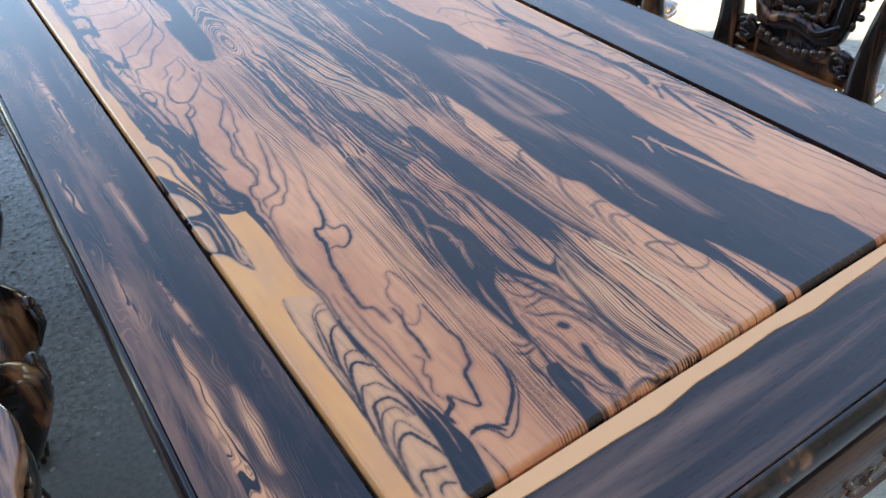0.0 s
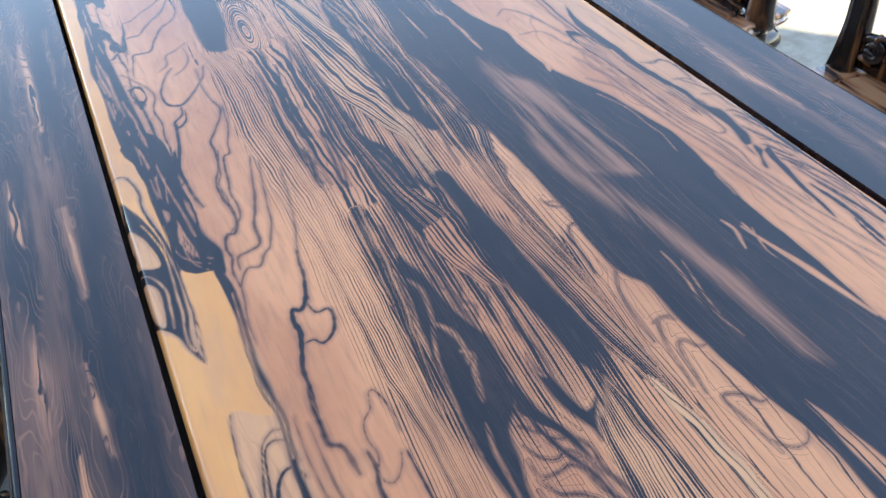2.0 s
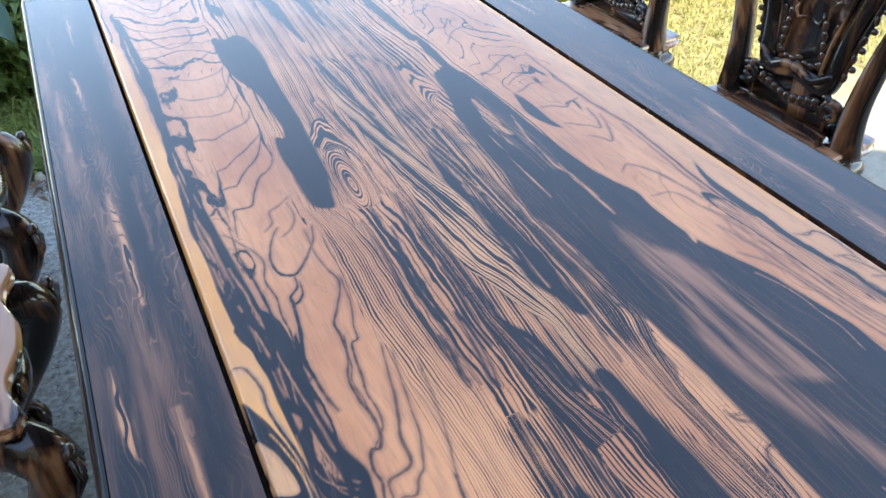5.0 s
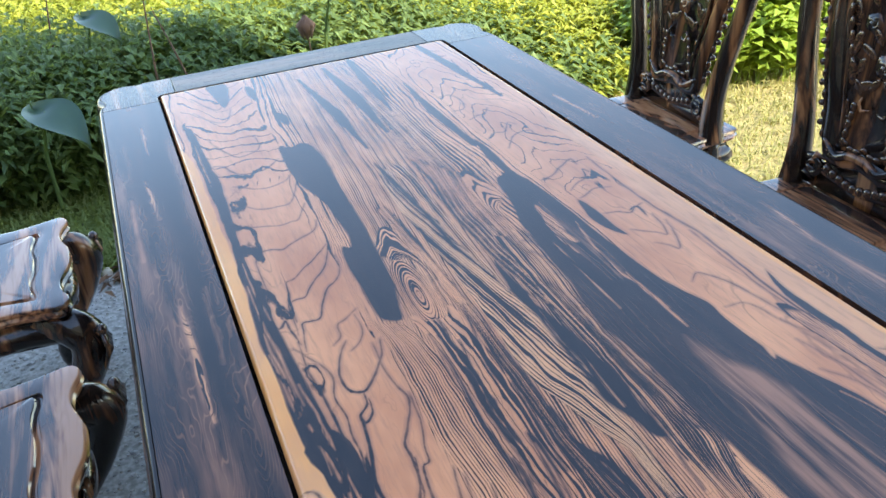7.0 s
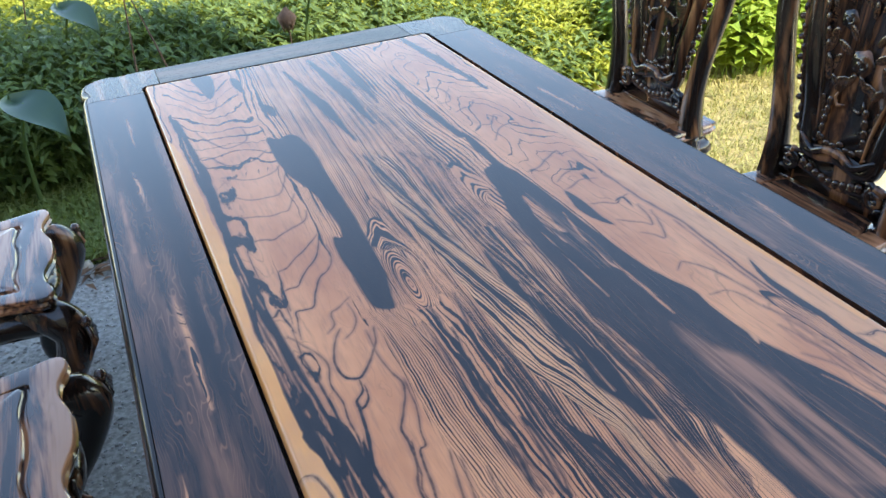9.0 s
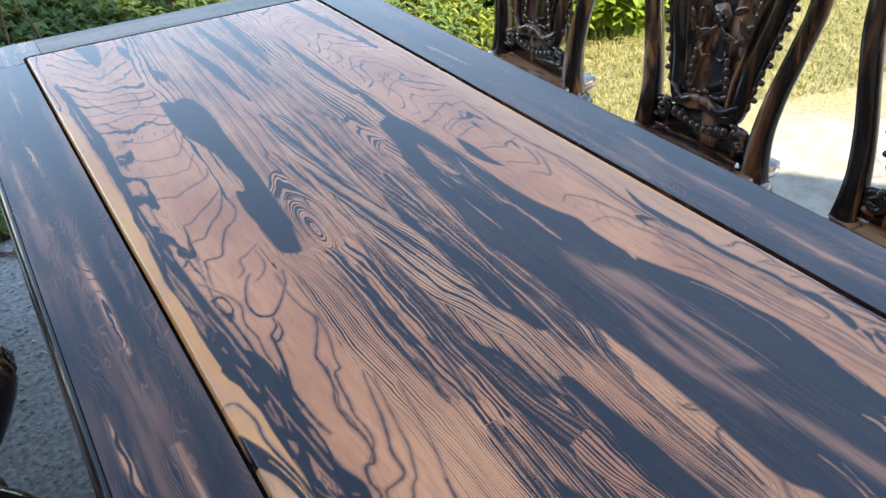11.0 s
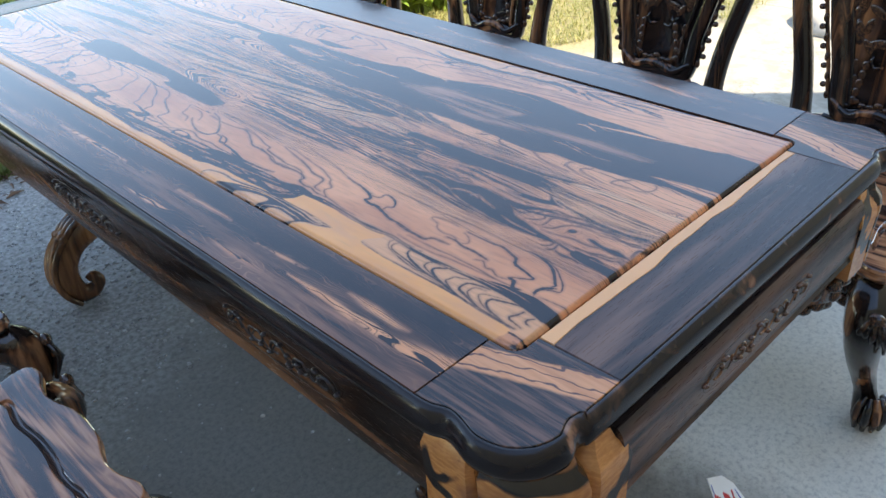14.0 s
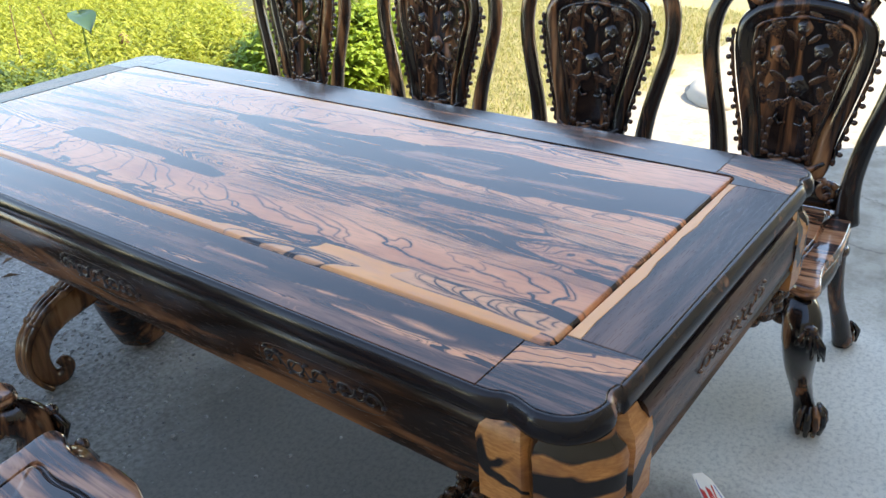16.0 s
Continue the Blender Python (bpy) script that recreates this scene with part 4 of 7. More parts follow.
    pad.vein(2.4, 90, 768, 86, 739, 81, 703, 73, 670, 73, 644, 76, 616, 81, 591)
    pad.vein(1.4, 142, 887, 138, 835, 141, 798, 145, 772, 130, 737, 118, 713, 117, 693, 114, 667, 111, 642, 105, 619, 107, 584)
    pad.vein(1.4, 149, 782, 146, 739, 136, 703, 131, 678, 123, 675, 119, 655, 115, 622, 112, 599, 114, 574, 111, 553, 99, 537, 87, 521)
    pad.vein(1.0, 74, 656, 72, 646, 67, 638, 67, 630)
    pad.vein(0.8, 66, 1418, 82, 1402, 98, 1388, 125, 1384, 151, 1395, 176, 1432)
    pad.vein(0.9, 55, 1357, 69, 1333, 92, 1313, 117, 1306, 142, 1315, 170, 1384)
    pad.vein(0.9, 48, 1273, 56, 1264, 79, 1251, 103, 1242, 126, 1246, 140, 1249, 161, 1297)
    pad.vein(1.0, 54, 981, 52, 1026, 49, 1067, 50, 1116, 52, 1150, 63, 1172, 79, 1172, 94, 1164, 109, 1175, 134, 1190, 152, 1203, 163, 1230)
    pad.vein(0.9, 86, 1078, 97, 1082, 111, 1100, 128, 1118, 145, 1136, 161, 1157)
    pad.vein(1.0, 70, 976, 72, 1015, 75, 1045, 77, 1074, 90, 1077, 103, 1091)
    pad.vein(1.1, 63, 944, 67, 980, 68, 1017, 78, 1027, 93, 1027, 105, 1044, 128, 1073, 148, 1116, 160, 1150)
    pad.vein(1.4, 65, 909, 71, 943, 75, 969, 86, 970, 98, 971, 108, 995, 124, 1026, 142, 1049, 154, 1077, 159, 1113)
    pad.vein(1.9, 29, 997, 43, 970, 54, 986, 56, 963, 62, 924)
    pad.vein(1.0, 97, 906, 110, 922, 113, 948, 127, 955, 147, 967)
    pad.vein(1.0, 113, 884, 128, 898, 139, 920, 141, 958)
    pad.comb(5, 0.16, 0.05, (171, 1358, 163, 1204, 154, 1094, 149, 981, 145, 896), (186, 1325, 184, 1214, 176, 1097, 161, 1002, 158, 886))
    pad.vein(1.0, 59, 1662, 64, 1627, 82, 1571, 97, 1541, 120, 1547, 142, 1566, 142, 1629)
    pad.vein(0.9, 53, 1822, 70, 1774, 93, 1734, 112, 1747, 130, 1798)
    pad.vein(1.0, 60, 1915, 78, 1863, 100, 1810, 117, 1829)
    pad.vein(1.0, 42, 1524, 62, 1517, 79, 1469, 102, 1455, 134, 1462, 161, 1492)
    pad.black(103, 1988, 108, 1903, 118, 1813, 140, 1882, 145, 1968)
    pad.black(180, 1927, 181, 1854, 189, 1820, 198, 1898)
    pad.black(207, 1725, 224, 1699, 218, 1650, 206, 1665)
    pad.black(26, 1743, 39, 1721, 40, 1606, 44, 1528, 44, 1461, 42, 1387, 27, 1405, 25, 1508, 24, 1622)
    pad.black(175, 1551, 194, 1530, 217, 1543, 232, 1516, 236, 1432, 228, 1333, 226, 1263, 224, 1210, 220, 1141, 214, 1046, 207, 992, 198, 945, 190, 916, 171, 926, 165, 956, 166, 1015, 167, 1072, 173, 1130, 186, 1123, 192, 1167, 192, 1228, 189, 1285, 181, 1325, 171, 1380, 167, 1448)
    pad.comb(7, 0.5, 0.05, (206, 1056, 220, 1113, 240, 1155, 256, 1146, 262, 1075, 266, 997, 268, 898), (225, 1020, 234, 1041, 247, 1046, 256, 1017, 251, 948, 242, 897))
    pad.comb(6, 0.75, 0.0, (254, 1222, 261, 1098, 266, 997, 265, 894, 268, 827), (272, 1276, 278, 1171, 282, 1060, 283, 955, 281, 847))
    pad.vein(3.0, 309, 1383, 315, 1276, 320, 1159, 321, 1048, 327, 990)
    pad.comb(4, 0.25, 0.3, (320, 1395, 327, 1281, 327, 1154, 325, 1036, 322, 950, 320, 858), (348, 1365, 358, 1281, 349, 1175, 347, 1081, 343, 972, 346, 870))
    pad.comb(24, 0.6, 0.08, (361, 1400, 365, 1272, 353, 1144, 354, 1039, 357, 931, 366, 836), (430, 1286, 414, 1191, 405, 1085, 405, 1007, 411, 949, 403, 870))
    pad.comb(5, 0.4, 0.15, (405, 1084, 412, 1192, 418, 1252, 437, 1274, 447, 1225, 456, 1137), (425, 1054, 430, 1093, 432, 1117, 439, 1124, 439, 1111, 441, 1095))
    pad.vein(1.2, 413, 1015, 424, 1000, 427, 970, 418, 963, 411, 984)
    pad.vein(1.0, 416, 950, 428, 939, 429, 916, 415, 907)
    pad.vein(1.0, 530, 1620, 554, 1616, 563, 1579, 552, 1531, 529, 1528)
    pad.vein(1.0, 537, 1471, 557, 1482, 575, 1480, 592, 1504)
    pad.vein(1.0, 526, 1366, 546, 1384, 567, 1377, 591, 1413, 600, 1397)
    pad.vein(1.1, 540, 1313, 563, 1343, 586, 1358, 610, 1359, 608, 1344)
    pad.cloud(478, 723, 489, 665, 508, 638, 521, 596, 525, 539, 524, 481, 517, 410, 443, 448, 448, 509, 451, 566, 459, 626, 467, 690)
    pad.cloud(474, 648, 463, 529, 469, 421, 489, 330, 497, 248, 493, 162, 492, 128, 476, 155, 471, 231, 465, 324, 446, 403, 429, 495)
    pad.cloud(488, 1107, 494, 1009, 501, 957, 494, 856, 468, 870, 458, 944)
    pad.cloud(369, 552, 379, 511, 398, 467, 361, 486)
    pad.black(274, 640, 281, 622, 286, 595, 281, 598, 274, 616)
    pad.vein(2.2, 255, 451, 255, 395, 253, 330, 252, 271)
    pad.vein(1.6, 233, 469, 230, 408, 222, 342, 213, 270, 207, 216)
    pad.vein(2.0, 278, 696, 277, 654, 275, 611, 275, 565, 279, 525)
    pad.vein(1.6, 278, 818, 277, 755, 276, 697, 272, 651)
    pad.vein(1.4, 231, 870, 229, 851, 229, 825)
    pad.vein(1.6, 232, 898, 231, 877, 230, 861)
    pad.vein(1.3, 259, 746, 255, 692, 252, 647, 247, 602)
    pad.vein(1.1, 252, 786, 249, 728, 248, 685, 247, 655)
    pad.thread(2.6, 270, 711, 266, 635, 262, 570, 259, 512, 256, 456)
    pad.thread(1.8, 267, 580, 264, 509, 261, 447, 262, 397)
    pad.thread(1.0, 297, 561, 296, 510, 292, 447, 288, 391, 290, 366)
    pad.thread(0.9, 294, 594, 298, 550, 310, 528, 308, 485)
    pad.black(313, 440, 322, 396, 329, 353, 335, 313, 341, 282, 339, 244, 336, 221, 328, 238, 323, 275, 319, 314, 312, 354, 305, 398)
    pad.vein(1.2, 395, 429, 399, 416, 410, 408, 410, 417, 399, 423)
    pad.vein(1.2, 398, 379, 405, 380, 408, 375)
    pad.vein(1.0, 400, 311, 407, 311, 408, 303)
    pad.vein(1.0, 391, 239, 401, 240, 413, 237)
    pad.thread(0.8, 455, 309, 452, 272, 445, 233, 451, 191)
    pad.thread(1.4, 534, 315, 536, 297, 527, 269)
    pad.thread(1.0, 549, 306, 548, 286, 547, 270)
    pad.thread(0.7, 30, 1642, 31, 1531, 33, 1438)
    pad.thread(0.7, 31, 1176, 32, 1109, 34, 1051, 38, 993)
    pad.thread(0.7, 28, 1039, 29, 972, 33, 917, 34, 866, 37, 813)
    pad.thread(0.6, 27, 1091, 28, 1039, 27, 988)
    pad.thread(0.7, 34, 766, 40, 724, 43, 681, 46, 641)
    pad.thread(0.8, 44, 746, 49, 705, 52, 663, 56, 624, 60, 588, 64, 552)
    pad.thread(0.6, 45, 617, 49, 581, 52, 544, 55, 520)
    pad.thread(0.6, 43, 777, 49, 729, 51, 681)
    pad.thread(0.9, 40, 853, 44, 804, 48, 757, 49, 719)
    pad.black(654, 792, 646, 736, 646, 695, 647, 657, 644, 628, 646, 594, 645, 570, 652, 540, 656, 518, 654, 490, 663, 471, 663, 457, 661, 444, 659, 432, 657, 417, 645, 394, 637, 374, 628, 361, 630, 354, 641, 374, 659, 386, 651, 362, 648, 342, 643, 317, 640, 302, 637, 276, 632, 265, 633, 278, 635, 297, 635, 312, 639, 332, 642, 356, 649, 381, 648, 397, 637, 398, 635, 378, 638, 390, 640, 411, 648, 443, 648, 468, 647, 501, 650, 532, 643, 556, 637, 583, 636, 629, 636, 654, 632, 688, 635, 733)
    pad.vein(1.6, 668, 454, 673, 447, 675, 432, 678, 417, 684, 401)
    pad.vein(1.6, 661, 435, 664, 420, 667, 406, 672, 393)
    pad.vein(1.5, 666, 465, 674, 460, 679, 448, 681, 437)
    pad.vein(1.3, 672, 448, 680, 438, 684, 424, 686, 413)
    pad.vein(1.8, 655, 392, 660, 385, 665, 372, 670, 357)
    pad.vein(1.8, 655, 378, 659, 366, 665, 351, 668, 339)
    pad.vein(1.6, 651, 366, 657, 356, 664, 342, 668, 331)
    pad.vein(1.6, 663, 401, 671, 391, 676, 376, 680, 359)
    pad.vein(1.4, 657, 351, 663, 333, 666, 309, 669, 286)
    pad.vein(1.4, 664, 359, 670, 341, 675, 318, 679, 288)
    pad.vein(1.0, 654, 344, 658, 321, 663, 294, 665, 267, 664, 238)
    pad.vein(2.4, 650, 312, 652, 288, 652, 262, 648, 237, 645, 216)
    pad.vein(1.8, 658, 313, 662, 286, 665, 260, 667, 236)
    pad.vein(1.2, 673, 305, 677, 278, 681, 248)
    pad.vein(1.8, 647, 257, 643, 240, 640, 223, 639, 210)
    pad.vein(1.0, 658, 599, 674, 597, 680, 582, 678, 562, 677, 543)
    pad.vein(1.0, 662, 552, 671, 532, 677, 513, 679, 490)
    pad.vein(1.0, 666, 505, 679, 494, 679, 475, 682, 459)
    pad.vein(0.9, 634, 620, 633, 594, 637, 559, 640, 520, 643, 482, 642, 456, 638, 436, 627, 434, 623, 457, 620, 489, 619, 525, 615, 552, 612, 582)
    pad.vein(0.8, 637, 619, 641, 588, 643, 545, 645, 505, 645, 474, 640, 448)
    pad.vein(0.8, 611, 723, 613, 673, 616, 625, 616, 576, 617, 533, 617, 490, 619, 452, 623, 419, 625, 393, 619, 361, 624, 333, 627, 304, 630, 292, 633, 306)
    pad.vein(0.7, 596, 701, 601, 641, 606, 586, 610, 534, 612, 483, 616, 438, 617, 394, 614, 355, 617, 326, 624, 285, 630, 248, 634, 206)
    pad.vein(0.7, 586, 582, 593, 533, 598, 485, 601, 449, 605, 416, 607, 382, 609, 341, 610, 301, 613, 267, 617, 236, 626, 198)
    pad.vein(0.6, 590, 416, 595, 377, 598, 337, 600, 291, 602, 256, 610, 222, 614, 187)
    pad.vein(0.6, 606, 497, 608, 449, 614, 408, 612, 362, 611, 319, 611, 280, 617, 242)
    pad.thread(0.6, 553, 295, 546, 275, 542, 259, 542, 244)
    pad.thread(0.6, 464, 289, 458, 266, 453, 244, 450, 221)
    pad.thread(0.6, 578, 381, 574, 361, 572, 341)


def figure(X, Y):
    """The figure of the wood over the panel: heart (black where above 0), sap (yellow where above 0), the rings' phase, the width of their lines, and the warmth of the pale wood."""
    wx = X + 0.0016 * lattice(X * 40, Y * 14 + 3, 1) + 0.0009 * lattice(X * 110, Y * 45, 2)
    wy = Y + 0.005 * lattice(X * 34, Y * 16, 3)
    pad = Pad(X, Y, wx, wy)
    # the broad black band, and dark strokes at the far end
    band_l = curve(Y, [0, 0.07, 0.13, 0.24, 0.276, 0.305, 0.36, 0.40, 0.446, 0.48, 0.60, 0.70, 0.79, 0.90, 1.0, 1.13, 1.23], [0.425, 0.431, 0.422, 0.412, 0.417, 0.400, 0.401, 0.408, 0.408, 0.412, 0.407, 0.410, 0.402, 0.420, 0.426, 0.452, 0.486])
    band_r = curve(Y, [0, 0.04, 0.088, 0.15, 0.226, 0.32, 0.384, 0.46, 0.56, 0.625, 0.66, 0.715, 0.765, 0.834, 0.92, 1.05, 1.19, 1.24], [0.596, 0.590, 0.576, 0.566, 0.572, 0.572, 0.580, 0.588, 0.573, 0.549, 0.541, 0.538, 0.542, 0.525, 0.519, 0.517, 0.511, 0.48])
    pad.heart = np.minimum(np.minimum(wx - band_l, band_r - wx), 1.25 - Y)
    for pts in (
        [(0.446, 0.115, 0.001), (0.449, 0.06, 0.007), (0.452, -0.02, 0.011)],
        [(0.586, 0.055, 0.001), (0.590, -0.02, 0.008)],
        [(0.566, 0.155, 0.001), (0.556, 0.22, 0.004), (0.545, 0.30, 0.001)],
    ):
        pad.heart = np.minimum(pad.heart, -stroke(wx, wy, pts))
    for pts in (
        [(0.300, 1.90, 0.003), (0.318, 1.65, 0.012), (0.320, 1.45, 0.003)],
        [(0.50, 1.75, 0.002), (0.49, 1.55, 0.010), (0.495, 1.36, 0.008)],
        [(0.372, 1.95, 0.004), (0.380, 1.72, 0.014), (0.376, 1.50, 0.003)],
        [(0.44, 1.98, 0.004), (0.43, 1.80, 0.012), (0.42, 1.60, 0.002)],
        [(0.62, 1.98, 0.006), (0.630, 1.80, 0.012), (0.645, 1.55, 0.004)],
    ):
        pad.heart = np.maximum(pad.heart, stroke(wx, wy, pts))
    draw_figure(pad)
    pad.sap = np.maximum(pad.sap, np.minimum(wx - 0.677, np.minimum(Y - 0.62, 1.75 - Y)))
    # rings: a run of lines along the planks, close or wide apart across the width
    n1, n2 = lattice(X * 24, Y * 6.0, 7), lattice(X * 46, Y * 13, 8)
    n3, n4 = lattice(X * 9, Y * 2.2, 9), lattice(X * 17, Y * 3.2, 10)
    n5, n6 = lattice(X * 60, Y * 30, 12), lattice(X * 30, Y * 17, 13)
    lean = X - 0.065 * (Y - 0.4) * window(X, 0.06, 0.40, 0.08)
    xs = np.linspace(-0.2, 0.9, 1101)
    density = np.interp(xs, [0.0, 0.03, 0.07, 0.085, 0.120, 0.130, 0.175, 0.19, 0.27, 0.29, 0.34, 0.36, 0.41, 0.43, 0.56, 0.585, 0.64, 0.66, 0.70], [40, 60, 60, 40, 60, 220, 300, 300, 280, 300, 280, 220, 160, 120, 80, 40, 50, 90, 60])
    run = np.interp(lean, xs, np.cumsum(density) * (xs[1] - xs[0]))
    run = run + 1.1 * n3 + 0.8 * n4 + 0.6 * n1 + 0.4 * n2 + 0.3 * n6
    # figures of their own: (mask, phase)
    flow = 19 * 0.10 * np.logaddexp(0, (Y - 0.86) / 0.10) + np.interp(Y, [0.5, 0.85, 1.15, 1.6], [1500, 600, -110, -160]) * (X - 0.118 + 0.006 * n3) ** 2 + 0.5 * n3 + 0.5 * n4 + 0.6 * n1 + 0.3 * n6
    eye = 12.0 * np.sqrt(((X - 0.230 - 0.05 * (Y - 0.957)) / 0.026) ** 2 + ((Y - 0.957) / 0.13) ** 2 + 0.01) + 0.4 * n1 + 0.2 * n2
    squig = 15 * (Y - 0.9) + 30 * np.abs(X - 0.580) + 0.8 * n1 + 0.6 * n6 + 0.22 * n5 + 46.0
    for mask, lines, heavy, yellow in (
        (window(np.hypot((X - 0.231) / 0.022, (Y - 0.96) / 0.095) + 0.03 * n1, -1, 1, 0.25), eye, 0.44, 0.0),
        (window(X, 0.03, 0.176, 0.012) * window(Y, 1.42, 2.3, 0.06), flow, 0.13, 0.0),
        (window(X, 0.530, 0.650, 0.02) * window(Y, 1.12, 2.3, 0.10), squig, 0.13, 0.05),
    ):
        take = mask > pad.own
        pad.phase, pad.width, pad.warm = np.where(take, lines, pad.phase), np.where(take, heavy, pad.width), np.where(take, yellow, pad.warm)
        pad.own = np.maximum(pad.own, mask)
    # how heavy the free rings are, and how yellow the pale wood
    width = np.full(X.shape, 0.20)
    warm = np.full(X.shape, 0.08)
    for w, heavy, yellow in (
        (window(X, 0.020, 0.078, 0.012) * window(Y, -0.1, 0.38, 0.05), 0.05, 0.62),
        (window(X, 0.0, 0.036, 0.006) * window(Y, 0.38, 0.75, 0.03), 0.05, 0.7),
        (window(X, 0.075, 0.150, 0.012) * window(Y, -0.1, 1.45, 0.1), 0.035, 0.0),
        (window(X, 0.190, 0.340, 0.02) * window(Y, 0.19, 0.60, 0.06), 0.68, 0.05),
        (window(X, 0.190, 0.300, 0.02) * window(Y, -0.1, 0.19, 0.06), 0.12, 0.05),
        (window(X, 0.350, 0.420, 0.01) * window(Y, -0.1, 0.70, 0.15), 0.10, 0.12),
        (window(X, 0.200, 0.500, 0.03) * window(Y, 0.62, 2.1, 0.1), 0.46, 0.10),
        (window(X, 0.520, 0.660, 0.03) * window(Y, -0.1, 2.1, 0.14), 0.06, 0.05),
        (window(X, 0.640, 0.700, 0.02) * window(Y, 0.45, 1.4, 0.14), 0.04, 0.45),
    ):
        width = width * (1 - w) + heavy * w
        warm = warm * (1 - w) + yellow * w
    mine = np.clip(pad.own * 2.5, 0, 1)
    width = width * (1 - mine) + pad.width * mine
    warm = warm * (1 - mine) + pad.warm * mine
    brown = np.clip(0.10 + 0.12 * n4 + 0.95 * pad.brown, 0, 1)
    fray = 0.22 * window(X, 0.16, 0.42, 0.03)
    return pad.heart, pad.sap, run, pad.phase, pad.own, width, warm, brown, fray


def figured_wood():
    n = Nodes("figured_ebony")
    long = n.coords((1, 0.12, 1))
    heart, sap, phase, other, own, width, warm, brown, fray = (n.attr(a) for a in FIELDS)
    fuzz = n.math("SUBTRACT", n.noise(long, 260.0, 3.0, 0.6), 0.5)
    wob = n.math("SUBTRACT", n.noise(n.coords((1, 0.4, 1)), 70.0, 3.0, 0.55), 0.5)
    black = n.smooth(n.math("ADD", n.math("ADD", heart, n.math("MULTIPLY", fuzz, 0.0014)), n.math("MULTIPLY", wob, 0.0014)), -0.0007, 0.0006)
    yellow = n.smooth(n.math("ADD", sap, n.math("MULTIPLY", wob, 0.004)), -0.0015, 0.002)
    fade = n.smooth(n.noise(n.coords((1, 0.3, 1)), 16.0, 2.0), 0.32, 0.64, (0.35, 1.25))
    uneven = n.noise(n.coords((1, 0.5, 1)), 45.0, 2.0, 0.5)

    def rings(ph, shake):
        """Dark ring lines of a phase; each has its own weight and fades along its run."""
        ph = n.math("ADD", ph, n.math("ADD", n.math("MULTIPLY", wob, shake), n.math("MULTIPLY", fuzz, 0.10)))
        tri = n.math("ABSOLUTE", n.math("SUBTRACT", n.math("FRACT", ph), 0.5))
        which = n.tree.nodes.new("ShaderNodeTexWhiteNoise")
        which.noise_dimensions = "1D"
        n.put(which.inputs["W"], n.math("FLOOR", ph))
        weight = n.math("ADD", 0.20, n.math("MULTIPLY", n.math("POWER", which.outputs["Value"], 1.7), 1.85))
        half = n.math("MULTIPLY", n.math("MULTIPLY", n.math("MULTIPLY", width, 0.5), weight), n.math("MULTIPLY", fade, n.math("ADD", 0.45, uneven)))
        seen = n.smooth(width, 0.03, 0.12)
        return n.math("MULTIPLY", n.smooth(tri, n.math("ADD", half, 0.045), n.math("SUBTRACT", half, 0.03)), seen), n.smooth(tri, n.math("ADD", half, 0.28), half), tri
    line_a, shade_a, tri_a = rings(phase, 0.45)
    line_b, shade_b, tri_b = rings(other, 0.50)
    use_b = n.smooth(own, 0.25, 0.60)
    use_a = n.smooth(own, 0.60, 0.30)
    line = n.math("MAXIMUM", n.math("MULTIPLY", line_a, use_a), n.math("MULTIPLY", line_b, use_b))
    shade = n.math("MAXIMUM", n.math("MULTIPLY", shade_a, use_a), n.math("MULTIPLY", shade_b, use_b))
    # lines that follow the edge of the black heartwood
    away = n.math("MULTIPLY", heart, -1.0)
    comb = n.math("ABSOLUTE", n.math("SUBTRACT", n.math("FRACT", n.math("ADD", n.math("MULTIPLY", away, 190.0), n.math("ADD", n.math("MULTIPLY", wob, 0.9), 0.35))), 0.5))
    near = n.math("MULTIPLY", n.smooth(away, 0.024, 0.003), fray)
    comb = n.math("MULTIPLY", n.smooth(comb, n.math("MULTIPLY", near, 0.34), n.math("SUBTRACT", n.math("MULTIPLY", near, 0.26), 0.03)), n.smooth(near, 0.1, 0.3))
    line = n.math("MAXIMUM", line, comb)
    saw2 = n.math("FRACT", n.math("ADD", n.math("MULTIPLY", phase, 2.6), n.math("ADD", n.math("MULTIPLY", wob, 1.3), n.math("MULTIPLY", fade, 0.8))))
    hair = n.smooth(n.math("ABSOLUTE", n.math("SUBTRACT", saw2, 0.5)), n.math("ADD", n.math("MULTIPLY", width, 0.30), 0.06), n.math("MULTIPLY", width, 0.14))
    hair = n.math("MULTIPLY", n.math("MULTIPLY", hair, n.math("MULTIPLY", use_a, n.smooth(width, 0.12, 0.4, (0.15, 1.0)))), n.smooth(n.noise(n.coords((1, 0.25, 1)), 24.0, 2.0), 0.42, 0.62, (0.05, 0.85)))
    tone = n.noise(n.coords((1, 0.35, 1)), 9.0, 4.0, 0.6)
    streak = n.noise(long, 150.0, 3.0, 0.6)
    pale = n.mix(n.smooth(tone, 0.32, 0.68), (0.53, 0.185, 0.078), (0.76, 0.305, 0.130))
    pale = n.mix(warm, pale, (0.72, 0.355, 0.160))
    pale = n.mix(n.math("MULTIPLY", n.smooth(streak, 0.45, 0.75), 0.40), pale, (0.33, 0.13, 0.07))
    # faint shade between the dark lines
    pale = n.mix(n.math("MULTIPLY", n.math("MULTIPLY", shade, n.smooth(width, 0.05, 0.3)), 0.20), pale, (0.15, 0.065, 0.050))
    # the dark wood bleeds a little into the pale
    bleed = n.smooth(n.math("ADD", heart, n.math("MULTIPLY", wob, 0.004)), -0.0048, 0.0005)
    pale = n.mix(n.math("MULTIPLY", bleed, 0.36), pale, (0.115, 0.056, 0.050))
